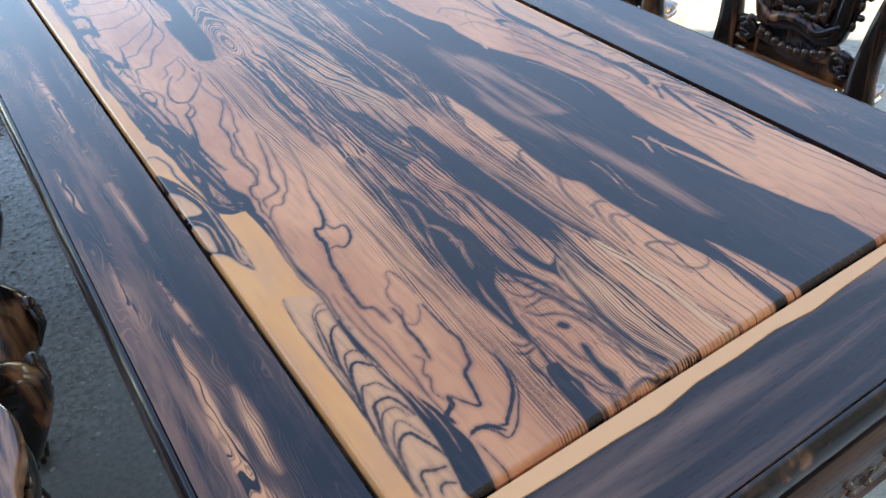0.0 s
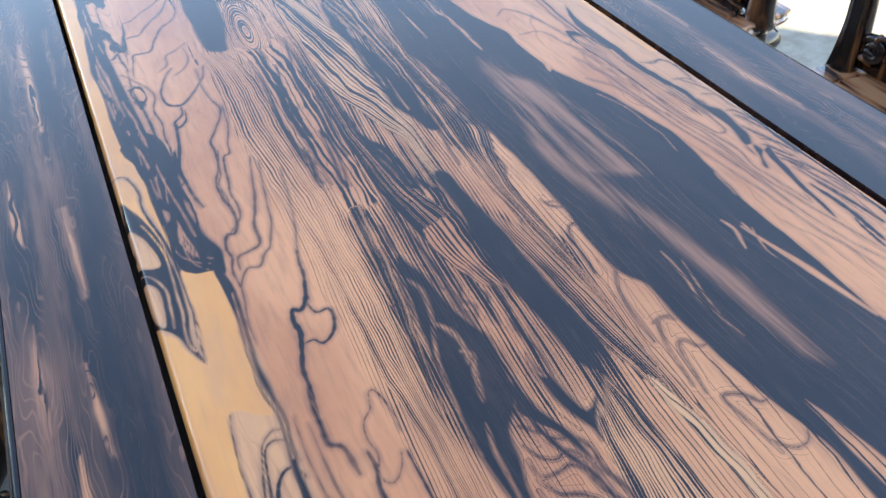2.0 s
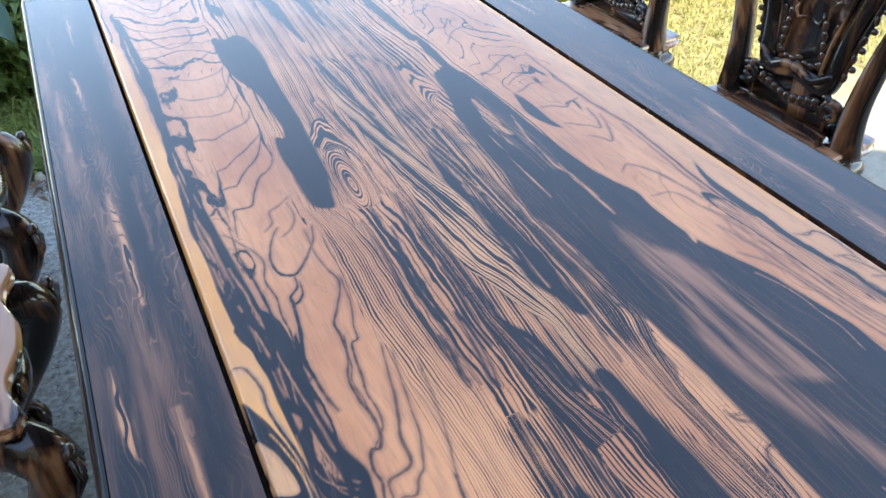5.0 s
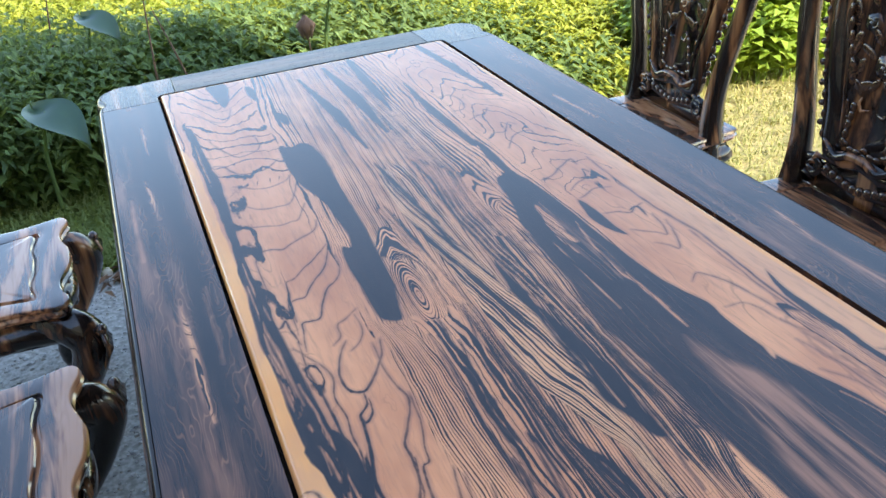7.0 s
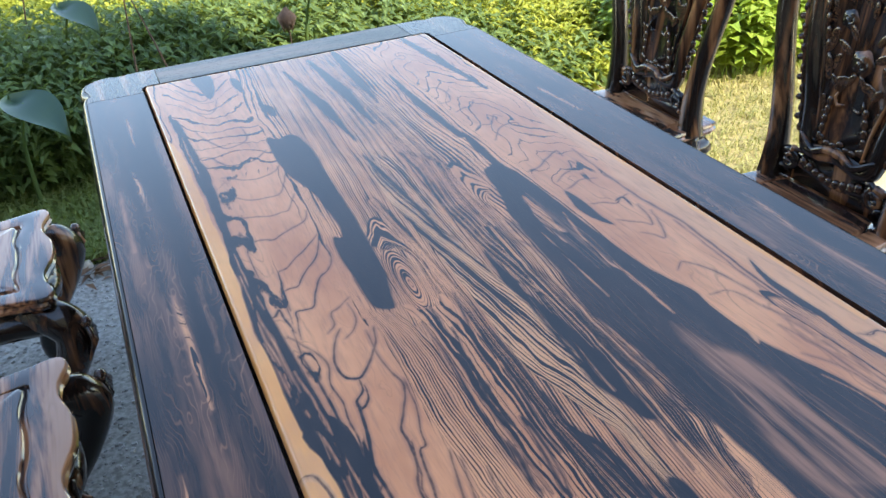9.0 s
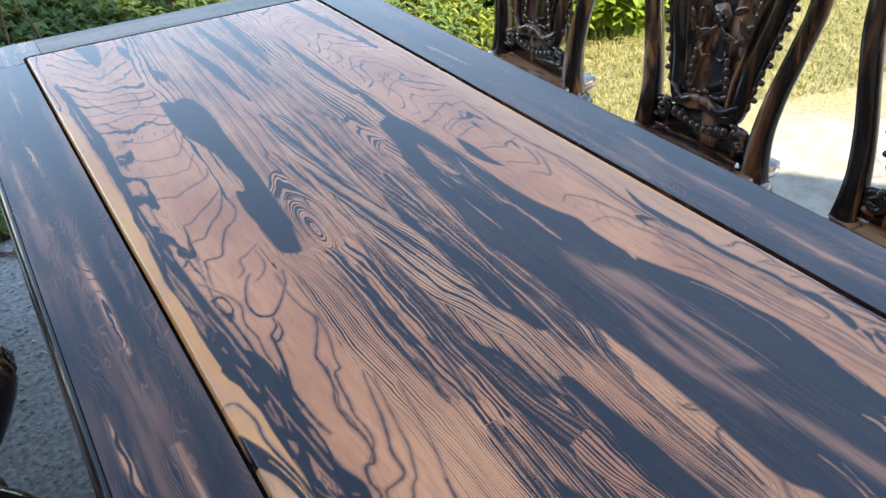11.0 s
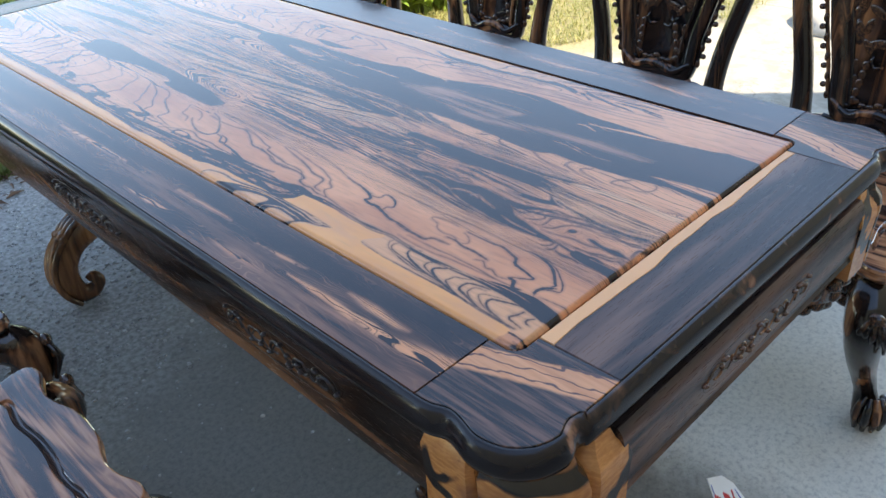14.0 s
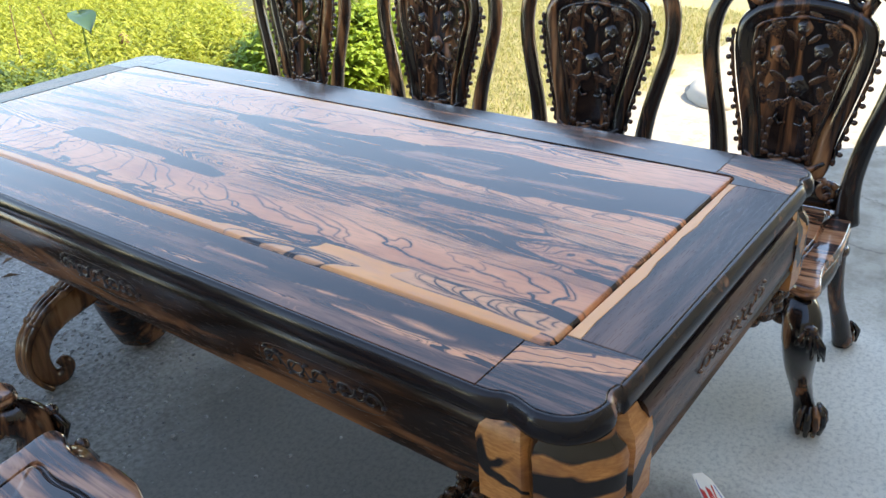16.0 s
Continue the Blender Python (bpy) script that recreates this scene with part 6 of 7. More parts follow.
def dining_chair():
    chair = thing("dining_chair", "carved dark ebony dining chair with a pierced back", "chair", "chairs along the table")
    line = seat_outline()
    bm = bmesh.new()
    rings = moulded(bm, line, [(0.016, SEAT - 0.036), (0.006, SEAT - 0.034), (0.000, SEAT - 0.028), (-0.002, SEAT - 0.020), (0.002, SEAT - 0.014), (0.002, SEAT - 0.012), (-0.001, SEAT - 0.008), (0.001, SEAT - 0.002), (0.003, SEAT - 0.0005), (0.006, SEAT)], cap_top=False)
    for shrink, z in ((0.745, SEAT - 0.003), (0.740, SEAT - 0.004), (0.732, SEAT - 0.010), (0.722, SEAT - 0.010), (0.715, SEAT - 0.009), (0.69, SEAT - 0.001), (0.682, SEAT), (0.40, SEAT), (0.1, SEAT)):
        # the sunk line is calmer than the seat's own outline
        rings.append([bm.verts.new((p.x * shrink, (p.y if p.y > -0.22 else -0.250 + 0.45 * (p.y + 0.250)) * shrink - 0.004, z)) for p in line])
        for k in range(len(line)):
            j = (k + 1) % len(line)
            bm.faces.new((rings[-2][k], rings[-2][j], rings[-1][j], rings[-1][k]))
    bm.faces.new(rings[-1])
    crisp(part("seat", bm, EBONY_SEAT, chair, "glossy striped seat board with a sunk groove"), 22)
    bm = bmesh.new()
    moulded(bm, line, [(0.046, 0.352), (0.016, 0.356), (0.004, 0.372), (0.004, 0.390), (0.012, 0.402), (0.022, 0.408), (0.022, 0.418), (0.014, 0.4255)])
    skirt = part("seat_rail", bm, EBONY_CHAIR, chair)
    # carved drops and scrolls on the rail
    def stem(name, pts, radii, owner, sides=6, label=""):
        bm = bmesh.new()
        sweep(bm, pts, radii, sides)
        return part(name, bm, EBONY_CHAIR, owner, label)
    for k in range(9):
        x = -0.15 + 0.3 * k / 8
        bead("drop", skirt, (x, -0.232, 0.366 - 0.016 * math.cos(k * math.pi / 2)), (0.022, 0.012, 0.014), EBONY_CHAIR)
    for s in (-1, 1):
        for k in range(4):
            bead("drop", skirt, (s * 0.193, -0.10 + 0.09 * k, 0.372 - 0.010 * (k % 2)), (0.012, 0.030, 0.014), EBONY_CHAIR)
        stem("scroll", [p + Vector((s * 0.07, 0, 0)) for p in spiral(0, 0.392, 0.022, 1.3, 0.4, -0.242, way=s)], [0.005, 0.006, 0.003], skirt, 5)
        stem("scroll", spiral(s * 0.020, 0.388, 0.018, 1.2, 1.0, -0.244, way=-s), [0.004, 0.006, 0.003], skirt, 5)
    bead("drop", skirt, (0, -0.240, 0.345), (0.016, 0.010, 0.018), EBONY_CHAIR)
    # cabriole front legs
    for s in (-1, 1):
        pts = catmull([(s * 0.135, -0.140, 0.402), (s * 0.172, -0.200, 0.398), (s * 0.200, -0.250, 0.380), (s * 0.212, -0.270, 0.335), (s * 0.208, -0.232, 0.245), (s * 0.206, -0.180, 0.160), (s * 0.214, -0.150, 0.090), (s * 0.226, -0.152, 0.042), (s * 0.230, -0.156, 0.012)], 4)
        bm = bmesh.new()
        sweep(bm, pts, [0.020, 0.040, 0.044, 0.044, 0.036, 0.028, 0.024, 0.030, 0.026], 12, up=(0, 1, 0))
        leg = part("front_leg", bm, EBONY_CHAIR, chair)
        bm = bmesh.new()
        foot = Vector((s * 0.234, -0.160, 0.030))
        ball(bm, foot + Vector((0, 0, 0.002)), (0.034, 0.036, 0.030), 12, 8)
        for k in range(5):
            a = math.atan2(-0.20, s * 0.20) + (k - 2) * 0.55
            o = Vector((math.cos(a), math.sin(a), 0))
            stem("claw", [foot + o * 0.020 + Vector((0, 0, 0.060)), foot + o * 0.036 + Vector((0, 0, 0.038)), foot + o * 0.040 + Vector((0, 0, 0.012)), foot + o * 0.034 + Vector((0, 0, -0.022))], [0.007, 0.010, 0.010, 0.006], leg)
        part("claw_foot", bm, EBONY_CHAIR, leg, "carved claw foot")
        knee = Vector((s * 0.234, -0.298, 0.360))
        for k in range(6):
            a = -1.1 + 0.44 * k
            stem("acanthus_lobe", [knee + Vector((0.000, 0, 0.030)), knee + Vector((s * 0.012 * math.cos(a), -0.012, 0)) + Vector((0.030 * math.sin(a), 0, -0.010)), knee + Vector((0.040 * math.sin(a), 0.010, -0.050 - 0.012 * math.cos(a)))], [0.006, 0.009, 0.003], leg)
        bead("knee_boss", leg, knee + Vector((0, -0.004, 0.022)), (0.018, 0.014, 0.014), EBONY_CHAIR)
    # rear legs
    for s in (-1, 1):
        pts = catmull([(s * 0.165, 0.185, 0.43), (s * 0.168, 0.200, 0.34), (s * 0.180, 0.225, 0.20), (s * 0.200, 0.270, 0.08), (s * 0.210, 0.296, 0.012)], 4)
        bm = bmesh.new()
        sweep(bm, pts, [0.030, 0.026, 0.022, 0.021, 0.027, 0.030], 10, up=(0, 1, 0), square=0.4)
        leg = part("rear_leg", bm, EBONY_CHAIR, chair)
        bm = bmesh.new()
        foot = Vector((s * 0.214, 0.302, 0.024))
        ball(bm, foot, (0.028, 0.032, 0.024), 10, 7)
        for k in range(4):
            a = 1.57 + (k - 1.5) * 0.6
            o = Vector((math.cos(a), math.sin(a), 0))
            stem("claw", [foot + o * 0.018 + Vector((0, 0, 0.045)), foot + o * 0.034 + Vector((0, 0, 0.02)), foot + o * 0.032 + Vector((0, 0, -0.018))], [0.006, 0.009, 0.005], leg)
        part("claw_foot", bm, EBONY_CHAIR, leg, "carved claw foot")
    # posts of the back
    for s in (-1, 1):
        prof = [(0.182, 0.440), (0.176, 0.500), (0.178, 0.570), (0.192, 0.660), (0.214, 0.750), (0.236, 0.850), (0.237, 0.930), (0.216, 0.995), (0.170, 1.030), (0.120, 1.036)]
        pts = catmull([(s * x, back_y(z), z) for x, z in prof], 4)
        bm = bmesh.new()
        sweep(bm, pts, [0.034, 0.030, 0.026, 0.024, 0.023, 0.023, 0.024, 0.024, 0.022, 0.020], 10, (0.95, 1.0), up=(0, 1, 0), square=0.35)
        part("back_post", bm, EBONY_CHAIR, chair)
    # splat: an urn-shaped board, dished, with a moulded rim
    prof = catmull([(0.060, 0.538, 0), (0.098, 0.546, 0), (0.116, 0.586, 0), (0.124, 0.660, 0), (0.144, 0.740, 0), (0.163, 0.820, 0), (0.174, 0.890, 0), (0.166, 0.945, 0), (0.128, 0.982, 0), (0.074, 1.000, 0), (0.0, 1.010, 0)], 4)
    half = [(p.x, p.y) for p in prof]
    outline = [Vector((0.0, 0.552))] + [Vector(p) for p in half] + [Vector((-x, z)) for x, z in half[::-1][1:]]
    bm = bmesh.new()
    fronts = []
    for d, h in ((0.0, 0.012), (0.0, -0.001), (0.003, -0.008), (0.011, -0.014), (0.022, -0.0155), (0.031, -0.012), (0.036, -0.005), (0.039, -0.003)):
        fronts.append([bm.verts.new((p.x, back_y(p.y) + h, p.y)) for p in inset_line(outline, d)])
    n = len(outline)
    for a, b in zip(fronts, fronts[1:]):
        for k in range(n):
            bm.faces.new((a[k], a[(k + 1) % n], b[(k + 1) % n], b[k]))
    bm.faces.new(fronts[0][::-1])
    bm.faces.new(fronts[-1])
    splat = part("splat", bm, EBONY_CHAIR, chair, "urn-shaped back board with a moulded rim")
    # carved roses and leaves on the splat
    def rose(x, z, r):
        y = back_y(z) - 0.004
        bm = bmesh.new()
        rows = []
        for i in range(11):
            f = i / 10
            ring = []
            for k in range(24):
                a = 2 * math.pi * k / 24
                whorl = 0.5 + 0.5 * math.sin(5 * f * math.pi + 3 * a * (1 if i > 5 else -1))
                rr = r * f * (1 + 0.10 * math.cos(5 * a) * f)
                ring.append(bm.verts.new((x + rr * math.cos(a), y + 0.007 - 0.011 * (1 - f ** 2.2) - 0.0035 * whorl * (1 - f ** 6), z + rr * math.sin(a))))
            rows.append(ring)
        for a, b in zip(rows, rows[1:]):
            for k in range(24):
                bm.faces.new((a[k], a[(k + 1) % 24], b[(k + 1) % 24], b[k]))
        part("rose", bm, EBONY_CHAIR, splat, "carved rose in relief")

    def leaf(x, z, a, size):
        ob = bead("leaf", splat, (x + 0.6 * size * math.cos(a), back_y(z) - 0.003, z + 0.6 * size * math.sin(a)), (size * 1.25, 0.0026, size * 0.50), EBONY_CHAIR)
        ob.rotation_euler = (0, -a, 0)
    rose(0.0, 0.780, 0.034)
    rose(-0.058, 0.862, 0.026)
    rose(0.052, 0.872, 0.028)
    rose(0.0, 0.930, 0.024)
    # lobed line round the carved field
    field = inset_line(outline, 0.050)
    stem("carved_line", [(p.x * (1 + 0.02 * math.sin(k * 0.7)), back_y(p.y) - 0.004, p.y) for k, p in enumerate(field[4:-3])], [0.003, 0.006, 0.004, 0.006, 0.004, 0.006, 0.003], splat, 6, "lobed carved line round the roses")
    for s in (-1, 1):
        for x, z, a, size in ((0.078, 0.740, 1.4, 0.024), (0.092, 0.800, 1.9, 0.026), (0.100, 0.860, 1.4, 0.026), (0.086, 0.918, 2.5, 0.026), (0.036, 0.955, 2.6, 0.020), (0.030, 0.832, 0.9, 0.018),
                              (0.074, 0.665, 1.6, 0.018), (0.070, 0.630, 1.7, 0.018), (0.050, 0.720, 1.0, 0.016), (0.022, 0.735, 2.2, 0.016)):
            leaf(s * x, z, a if s > 0 else math.pi - a, size)
    for x, z, a, size in ((-0.03, 0.74, 3.6, 0.022), (0.03, 0.74, -0.5, 0.022), (-0.04, 0.80, 2.6, 0.02), (0.04, 0.80, 0.5, 0.02), (-0.08, 0.83, 4.2, 0.02), (0.08, 0.835, -1.0, 0.02), (-0.065, 0.91, 1.9, 0.024), (0.065, 0.92, 1.1, 0.024),
                          (0.0, 0.885, 1.57, 0.016), (-0.02, 0.905, 2.4, 0.016), (0.02, 0.9, 0.7, 0.016), (-0.06, 0.78, 4.4, 0.02), (0.06, 0.78, 5.0, 0.02)):
        leaf(x, z, a, size)
    for s in (-1, 1):
        stem("tendril", [(s * x, back_y(z) - 0.009, z) for x, z in ((0.010, 0.690), (0.030, 0.684), (0.040, 0.700), (0.034, 0.712))], [0.003, 0.006, 0.003], splat, 5)
        for k in range(5):
            bead("bud", splat, (s * (0.060 - 0.003 * k), back_y(0.6) - 0.004, 0.600 + 0.022 * k), (0.009, 0.0045, 0.012), EBONY_CHAIR)
            bead("bud", splat, (s * (0.090 + 0.006 * k), back_y(0.8) - 0.004, 0.770 + 0.028 * k), (0.008, 0.0045, 0.016), EBONY_CHAIR)
    for k in range(7):
        bead("bud", splat, (-0.054 + 0.018 * k, back_y(0.6) - 0.004, 0.594 + 0.006 * math.cos(k * math.pi / 1.5)), (0.011, 0.0045, 0.008), EBONY_CHAIR)
    stem("lip", catmull([(-0.105, back_y(0.57) - 0.010, 0.598), (-0.06, back_y(0.57) - 0.018, 0.570), (-0.028, back_y(0.57) - 0.018, 0.582), (0, back_y(0.57) - 0.018, 0.586), (0.028, back_y(0.57) - 0.018, 0.582), (0.06, back_y(0.57) - 0.018, 0.570), (0.105, back_y(0.57) - 0.010, 0.598)], 4), [0.006, 0.010, 0.011, 0.010, 0.006], splat, 7, "rolled lip at the foot of the back board")
    # pierced bead chains between splat and posts
    for s in (-1, 1):
        line = []
        for k in range(15):
            z = 0.600 + 0.022 * k
            xs = float(np.interp(z, [0.556, 0.60, 0.665, 0.74, 0.82, 0.89, 0.945], [0.096, 0.112, 0.124, 0.144, 0.163, 0.174, 0.166]))
            line.append((s * (xs + 0.008), back_y(z), z))
        chain = stem("bead_chain", line, 0.005, chair, 6, "pierced chain of carved beads")
        for k, (x, y, z) in enumerate(line):
            bead("bead", chain, (x + s * (0.011 if k % 2 else 0.002), y, z), (0.0085, 0.008, 0.0075) if k % 2 else (0.007, 0.008, 0.012), EBONY_CHAIR)
    # bottom rail: a garland of beads between scrolls, just above the seat
    bm = bmesh.new()
    board = [Vector(p) for p in ((-0.165, 0.468), (0.165, 0.468), (0.168, 0.500), (0.150, 0.528), (0.120, 0.520), (0.085, 0.545), (0.05, 0.560), (-0.05, 0.560), (-0.085, 0.545), (-0.120, 0.520), (-0.150, 0.528), (-0.168, 0.500))]
    faces = [[bm.verts.new((p.x, 0.192 + d, p.y)) for p in board] for d in (-0.010, 0.012)]
    for k in range(len(board)):
        j = (k + 1) % len(board)
        bm.faces.new((faces[0][k], faces[0][j], faces[1][j], faces[1][k]))
    bm.faces.new(faces[0])
    bm.faces.new(faces[1][::-1])
    sweep(bm, catmull([(-0.165, 0.192, 0.505), (-0.12, 0.188, 0.520), (-0.06, 0.184, 0.512), (0, 0.182, 0.506), (0.06, 0.184, 0.512), (0.12, 0.188, 0.520), (0.165, 0.192, 0.505)], 3), [0.016, 0.014, 0.013, 0.014, 0.016], 8)
    garland = part("bottom_rail", bm, EBONY_CHAIR, chair, "carved bead garland along the foot of the back")
    for k in range(9):
        x = -0.08 + 0.02 * k
        bead("bead", garland, (x, 0.174, 0.520 - 0.010 * math.cos(x * 30)), (0.0115, 0.009, 0.0115), EBONY_CHAIR)
    for s in (-1, 1):
        stem("scroll", spiral(s * 0.122, 0.520, 0.026, 1.5, 0.5 if s > 0 else 2.6, 0.176, way=s), [0.010, 0.010, 0.005], garland, 7)
        for k in range(4):
            stem("leaf_lobe", [(s * 0.150, 0.184, 0.500), (s * (0.140 - 0.010 * k), 0.170, 0.500 + 0.018 * k), (s * (0.118 - 0.012 * k), 0.178, 0.486 + 0.020 * k)], [0.004, 0.008, 0.003], garland)
    # crest rail with scrolls and a shell
    bm = bmesh.new()
    sweep(bm, catmull([(-0.15, back_y(1.03), 1.034), (-0.09, back_y(1.05), 1.050), (-0.04, back_y(1.07), 1.070), (0, back_y(1.08), 1.078), (0.04, back_y(1.07), 1.070), (0.09, back_y(1.05), 1.050), (0.15, back_y(1.03), 1.034)], 4), [0.018, 0.024, 0.028, 0.030, 0.028, 0.024, 0.018], 10)
    for s in (-1, 1):
        stem("scroll", spiral(s * 0.125, 1.012, 0.030, 1.4, 1.6, back_y(1.0) - 0.004, way=s), [0.013, 0.012, 0.006], chair, 7)
        sweep(bm, [(s * 0.135, back_y(0.98), 0.975), (s * 0.15, back_y(1.0), 1.00), (s * 0.12, back_y(1.02), 1.02)], 0.014, 7)
        ball(bm, (s * 0.060, back_y(1.03) - 0.006, 1.022), (0.018, 0.014, 0.014), 8, 6)
    for k in range(5):
        a = 0.6 + k * 0.485
        sweep(bm, [(0, back_y(1.04) - 0.012, 1.030), (0.03 * math.cos(a), back_y(1.06) - 0.024, 1.036 + 0.03 * math.sin(a)), (0.052 * math.cos(a), back_y(1.08) - 0.014, 1.045 + 0.05 * math.sin(a))], [0.006, 0.011, 0.006], 6)
    part("crest_rail", bm, EBONY_CHAIR, chair, "carved crest with scrolls and a shell")
    return chair


CHAIR_X = 1.200
first_chair = dining_chair()
first_chair.matrix_basis = pose(CHAIR_X, 0.09, 0, 0, 0, -90)
for y, turn in ((0.68, -90), (1.28, -90), (1.95, -90)):
    copy_thing(first_chair, pose(CHAIR_X, y, 0, 0, 0, turn))
for y, x, turn in ((0.685, -0.565, 90), (1.315, -0.540, 90), (1.995, -0.555, 90)):
    copy_thing(first_chair, pose(x, y, 0, 0, 0, turn))

# ---------- plants ----------


def leaf_mesh(name, mat, count, place, size, rng_seed, narrow=0.28, droop=0.5, label="", category="plants", clump=6):
    """Many leaves in clumps on short stems, joined as one mesh. place(rng) gives a clump's foot, height and spread."""
    rng = random.Random(rng_seed)
    verts, faces = [], []
    for _ in range(count):
        x, y, h, spread = place(rng)
        lean = Vector((rng.uniform(-1, 1), rng.uniform(-1, 1), 0)) * 0.25 * h
        i = len(verts)
        w = 0.003
        verts += [(x - w, y, 0), (x + w, y, 0), (x + lean.x, y + lean.y, h)]
        faces.append((i, i + 1, i + 2))
        for k in range(clump):
            f = 0.35 + 0.65 * (k + rng.random() * 0.8) / clump
            foot = Vector((x + lean.x * f, y + lean.y * f, h * f))
            a = k * 2.4 + rng.random()
            s = size * rng.uniform(0.6, 1.25) * (1.2 - 0.5 * f)
            o = Vector((math.cos(a), math.sin(a), 0)) * spread
            side = Vector((-math.sin(a), math.cos(a), 0)) * s * narrow
            up = Vector((0, 0, rng.uniform(0.2, 0.7)))
            p1 = foot + o * s * 0.45 + up * s * 0.5
            p2 = foot + o * s * 1.0 + up * s * (0.5 - droop * rng.random())
            i = len(verts)
            verts += [tuple(foot), tuple(p1 + side - Vector((0, 0, -0.10 * s))), tuple(p1), tuple(p1 - side - Vector((0, 0, -0.10 * s))), tuple(p2)]
            faces += [(i, i + 1, i + 2), (i, i + 2, i + 3), (i + 1, i + 4, i + 2), (i + 2, i + 4, i + 3)]
    me = bpy.data.meshes.new(name)
    me.from_pydata(verts, [], faces)
    me.materials.append(mat)
    return tagged(new(name, me), label, category, kind="stuff")


def blades(name, mat, count, place, height, rng_seed, label, width=0.004, lay=1.0):
    """Bent grass blades joined as one mesh."""
    rng = random.Random(rng_seed)
    verts, faces = [], []
    for _ in range(count):
        x, y = place(rng)
        h = height * rng.uniform(0.4, 1.2)
        a, b = rng.uniform(0, 6.28), rng.uniform(0.2, 1.0)
        d = Vector((math.cos(a), math.sin(a), 0))
        s = Vector((-d.y, d.x, 0)) * width
        foot = Vector((x, y, -0.005))
        mid, tip = foot + d * h * 0.25 * b * lay + Vector((0, 0, h * 0.6 / lay ** 0.6)), foot + d * h * 0.8 * b * lay + Vector((0, 0, h * (1.0 - 0.5 * b) / lay))
        i = len(verts)
        verts += [tuple(foot + s), tuple(foot - s), tuple(mid + s * 0.8), tuple(mid - s * 0.8), tuple(tip)]
        faces += [(i, i + 1, i + 3, i + 2), (i + 2, i + 3, i + 4)]
    me = bpy.data.meshes.new(name)
    me.from_pydata(verts, [], faces)
    me.materials.append(mat)
    return tagged(new(name, me), label, "grass", kind="stuff")


def bed_edge(x):
    """Where the planted ground begins, going away from the table."""
    return 2.80 + 0.10 * math.sin(2.3 * x) + (0.25 * max(0.0, x - 0.8))


def weed_place(rng):
    y = 2.95 + 6.5 * rng.random() ** 1.6
    x = rng.uniform(-1.6, 2.3 + 0.55 * (y - 2.9))
    start = bed_edge(x) + 0.14 + 0.46 * min(1.0, max(0.0, 1.3 - x))
    if y < start:
        y = start + rng.random() * 0.5
    return x, y, rng.uniform(0.16, 0.54) * min(1.0, 0.25 + 0.75 * (y - bed_edge(x))), 1.0


def sunlit_patch(x, y):
    """How far inside the patch of fine plants, coloured as if sunlit, a spot lies."""
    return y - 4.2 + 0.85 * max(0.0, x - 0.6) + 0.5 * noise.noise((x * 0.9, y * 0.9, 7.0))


def broad_place(rng):
    while True:
        spot = weed_place(rng)
        if sunlit_patch(spot[0], spot[1]) < rng.uniform(-0.1, 0.35):
            return spot


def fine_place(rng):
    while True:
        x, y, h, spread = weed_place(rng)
        if sunlit_patch(x, y) > rng.uniform(-0.2, 0.2):
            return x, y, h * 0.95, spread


leaf_mesh("fine_plants", FINE_SUNLIT, 8000, fine_place, 0.085, 15, 0.22, 0.8, "fine-leaved plants in the field, yellow-green brightened to look sunlit", clump=11)
leaf_mesh("weeds", WEED, 8500, broad_place, 0.098, 11, 0.20, 0.60, "dense green weeds with broad pointed leaves", clump=12)


def bush_place(rng):
    a, r = rng.uniform(0, 6.28), rng.random() ** 0.5
    x, y = 2.85 + 0.62 * r * math.cos(a), 3.30 + 0.45 * r * math.sin(a)
    return x, y, (0.62 - 0.35 * r * r) * rng.uniform(0.6, 1.1), 1.0


leaf_mesh("bush", BUSH, 1500, bush_place, 0.100, 12, 0.36, 0.6, "bright green broad-leaved bush in the sun", "bush", clump=10)


def grass_place(rng):
    x = rng.uniform(-1.5, 1.2)
    return x, bed_edge(x) - 0.03 + 0.85 * rng.random() ** 1.3


blades("grass", GRASS, 34000, grass_place, 0.085, 13, "short green grass at the bed's edge")


def dry_place(rng):
    while True:
        x, y = rng.uniform(1.2, 6.0), rng.uniform(1.5, 6.0)
        if y > 1.92 + 0.9 * noise.noise((x * 1.2, y * 1.2, 3.0)) - 0.15 * (x - 2):
            return x, y


blades("dry_grass", STRAW, 70000, dry_place, 0.085, 14, "dry straw-coloured grass in the sun", width=0.0026, lay=1.9)


# ---------- small things ----------
STONE = Nodes("pebble")
STONE.set(STONE.mix(STONE.tree.nodes.new("ShaderNodeNewGeometry").outputs["Random Per Island"], (0.24, 0.24, 0.23), (0.50, 0.49, 0.46)), 0.85)


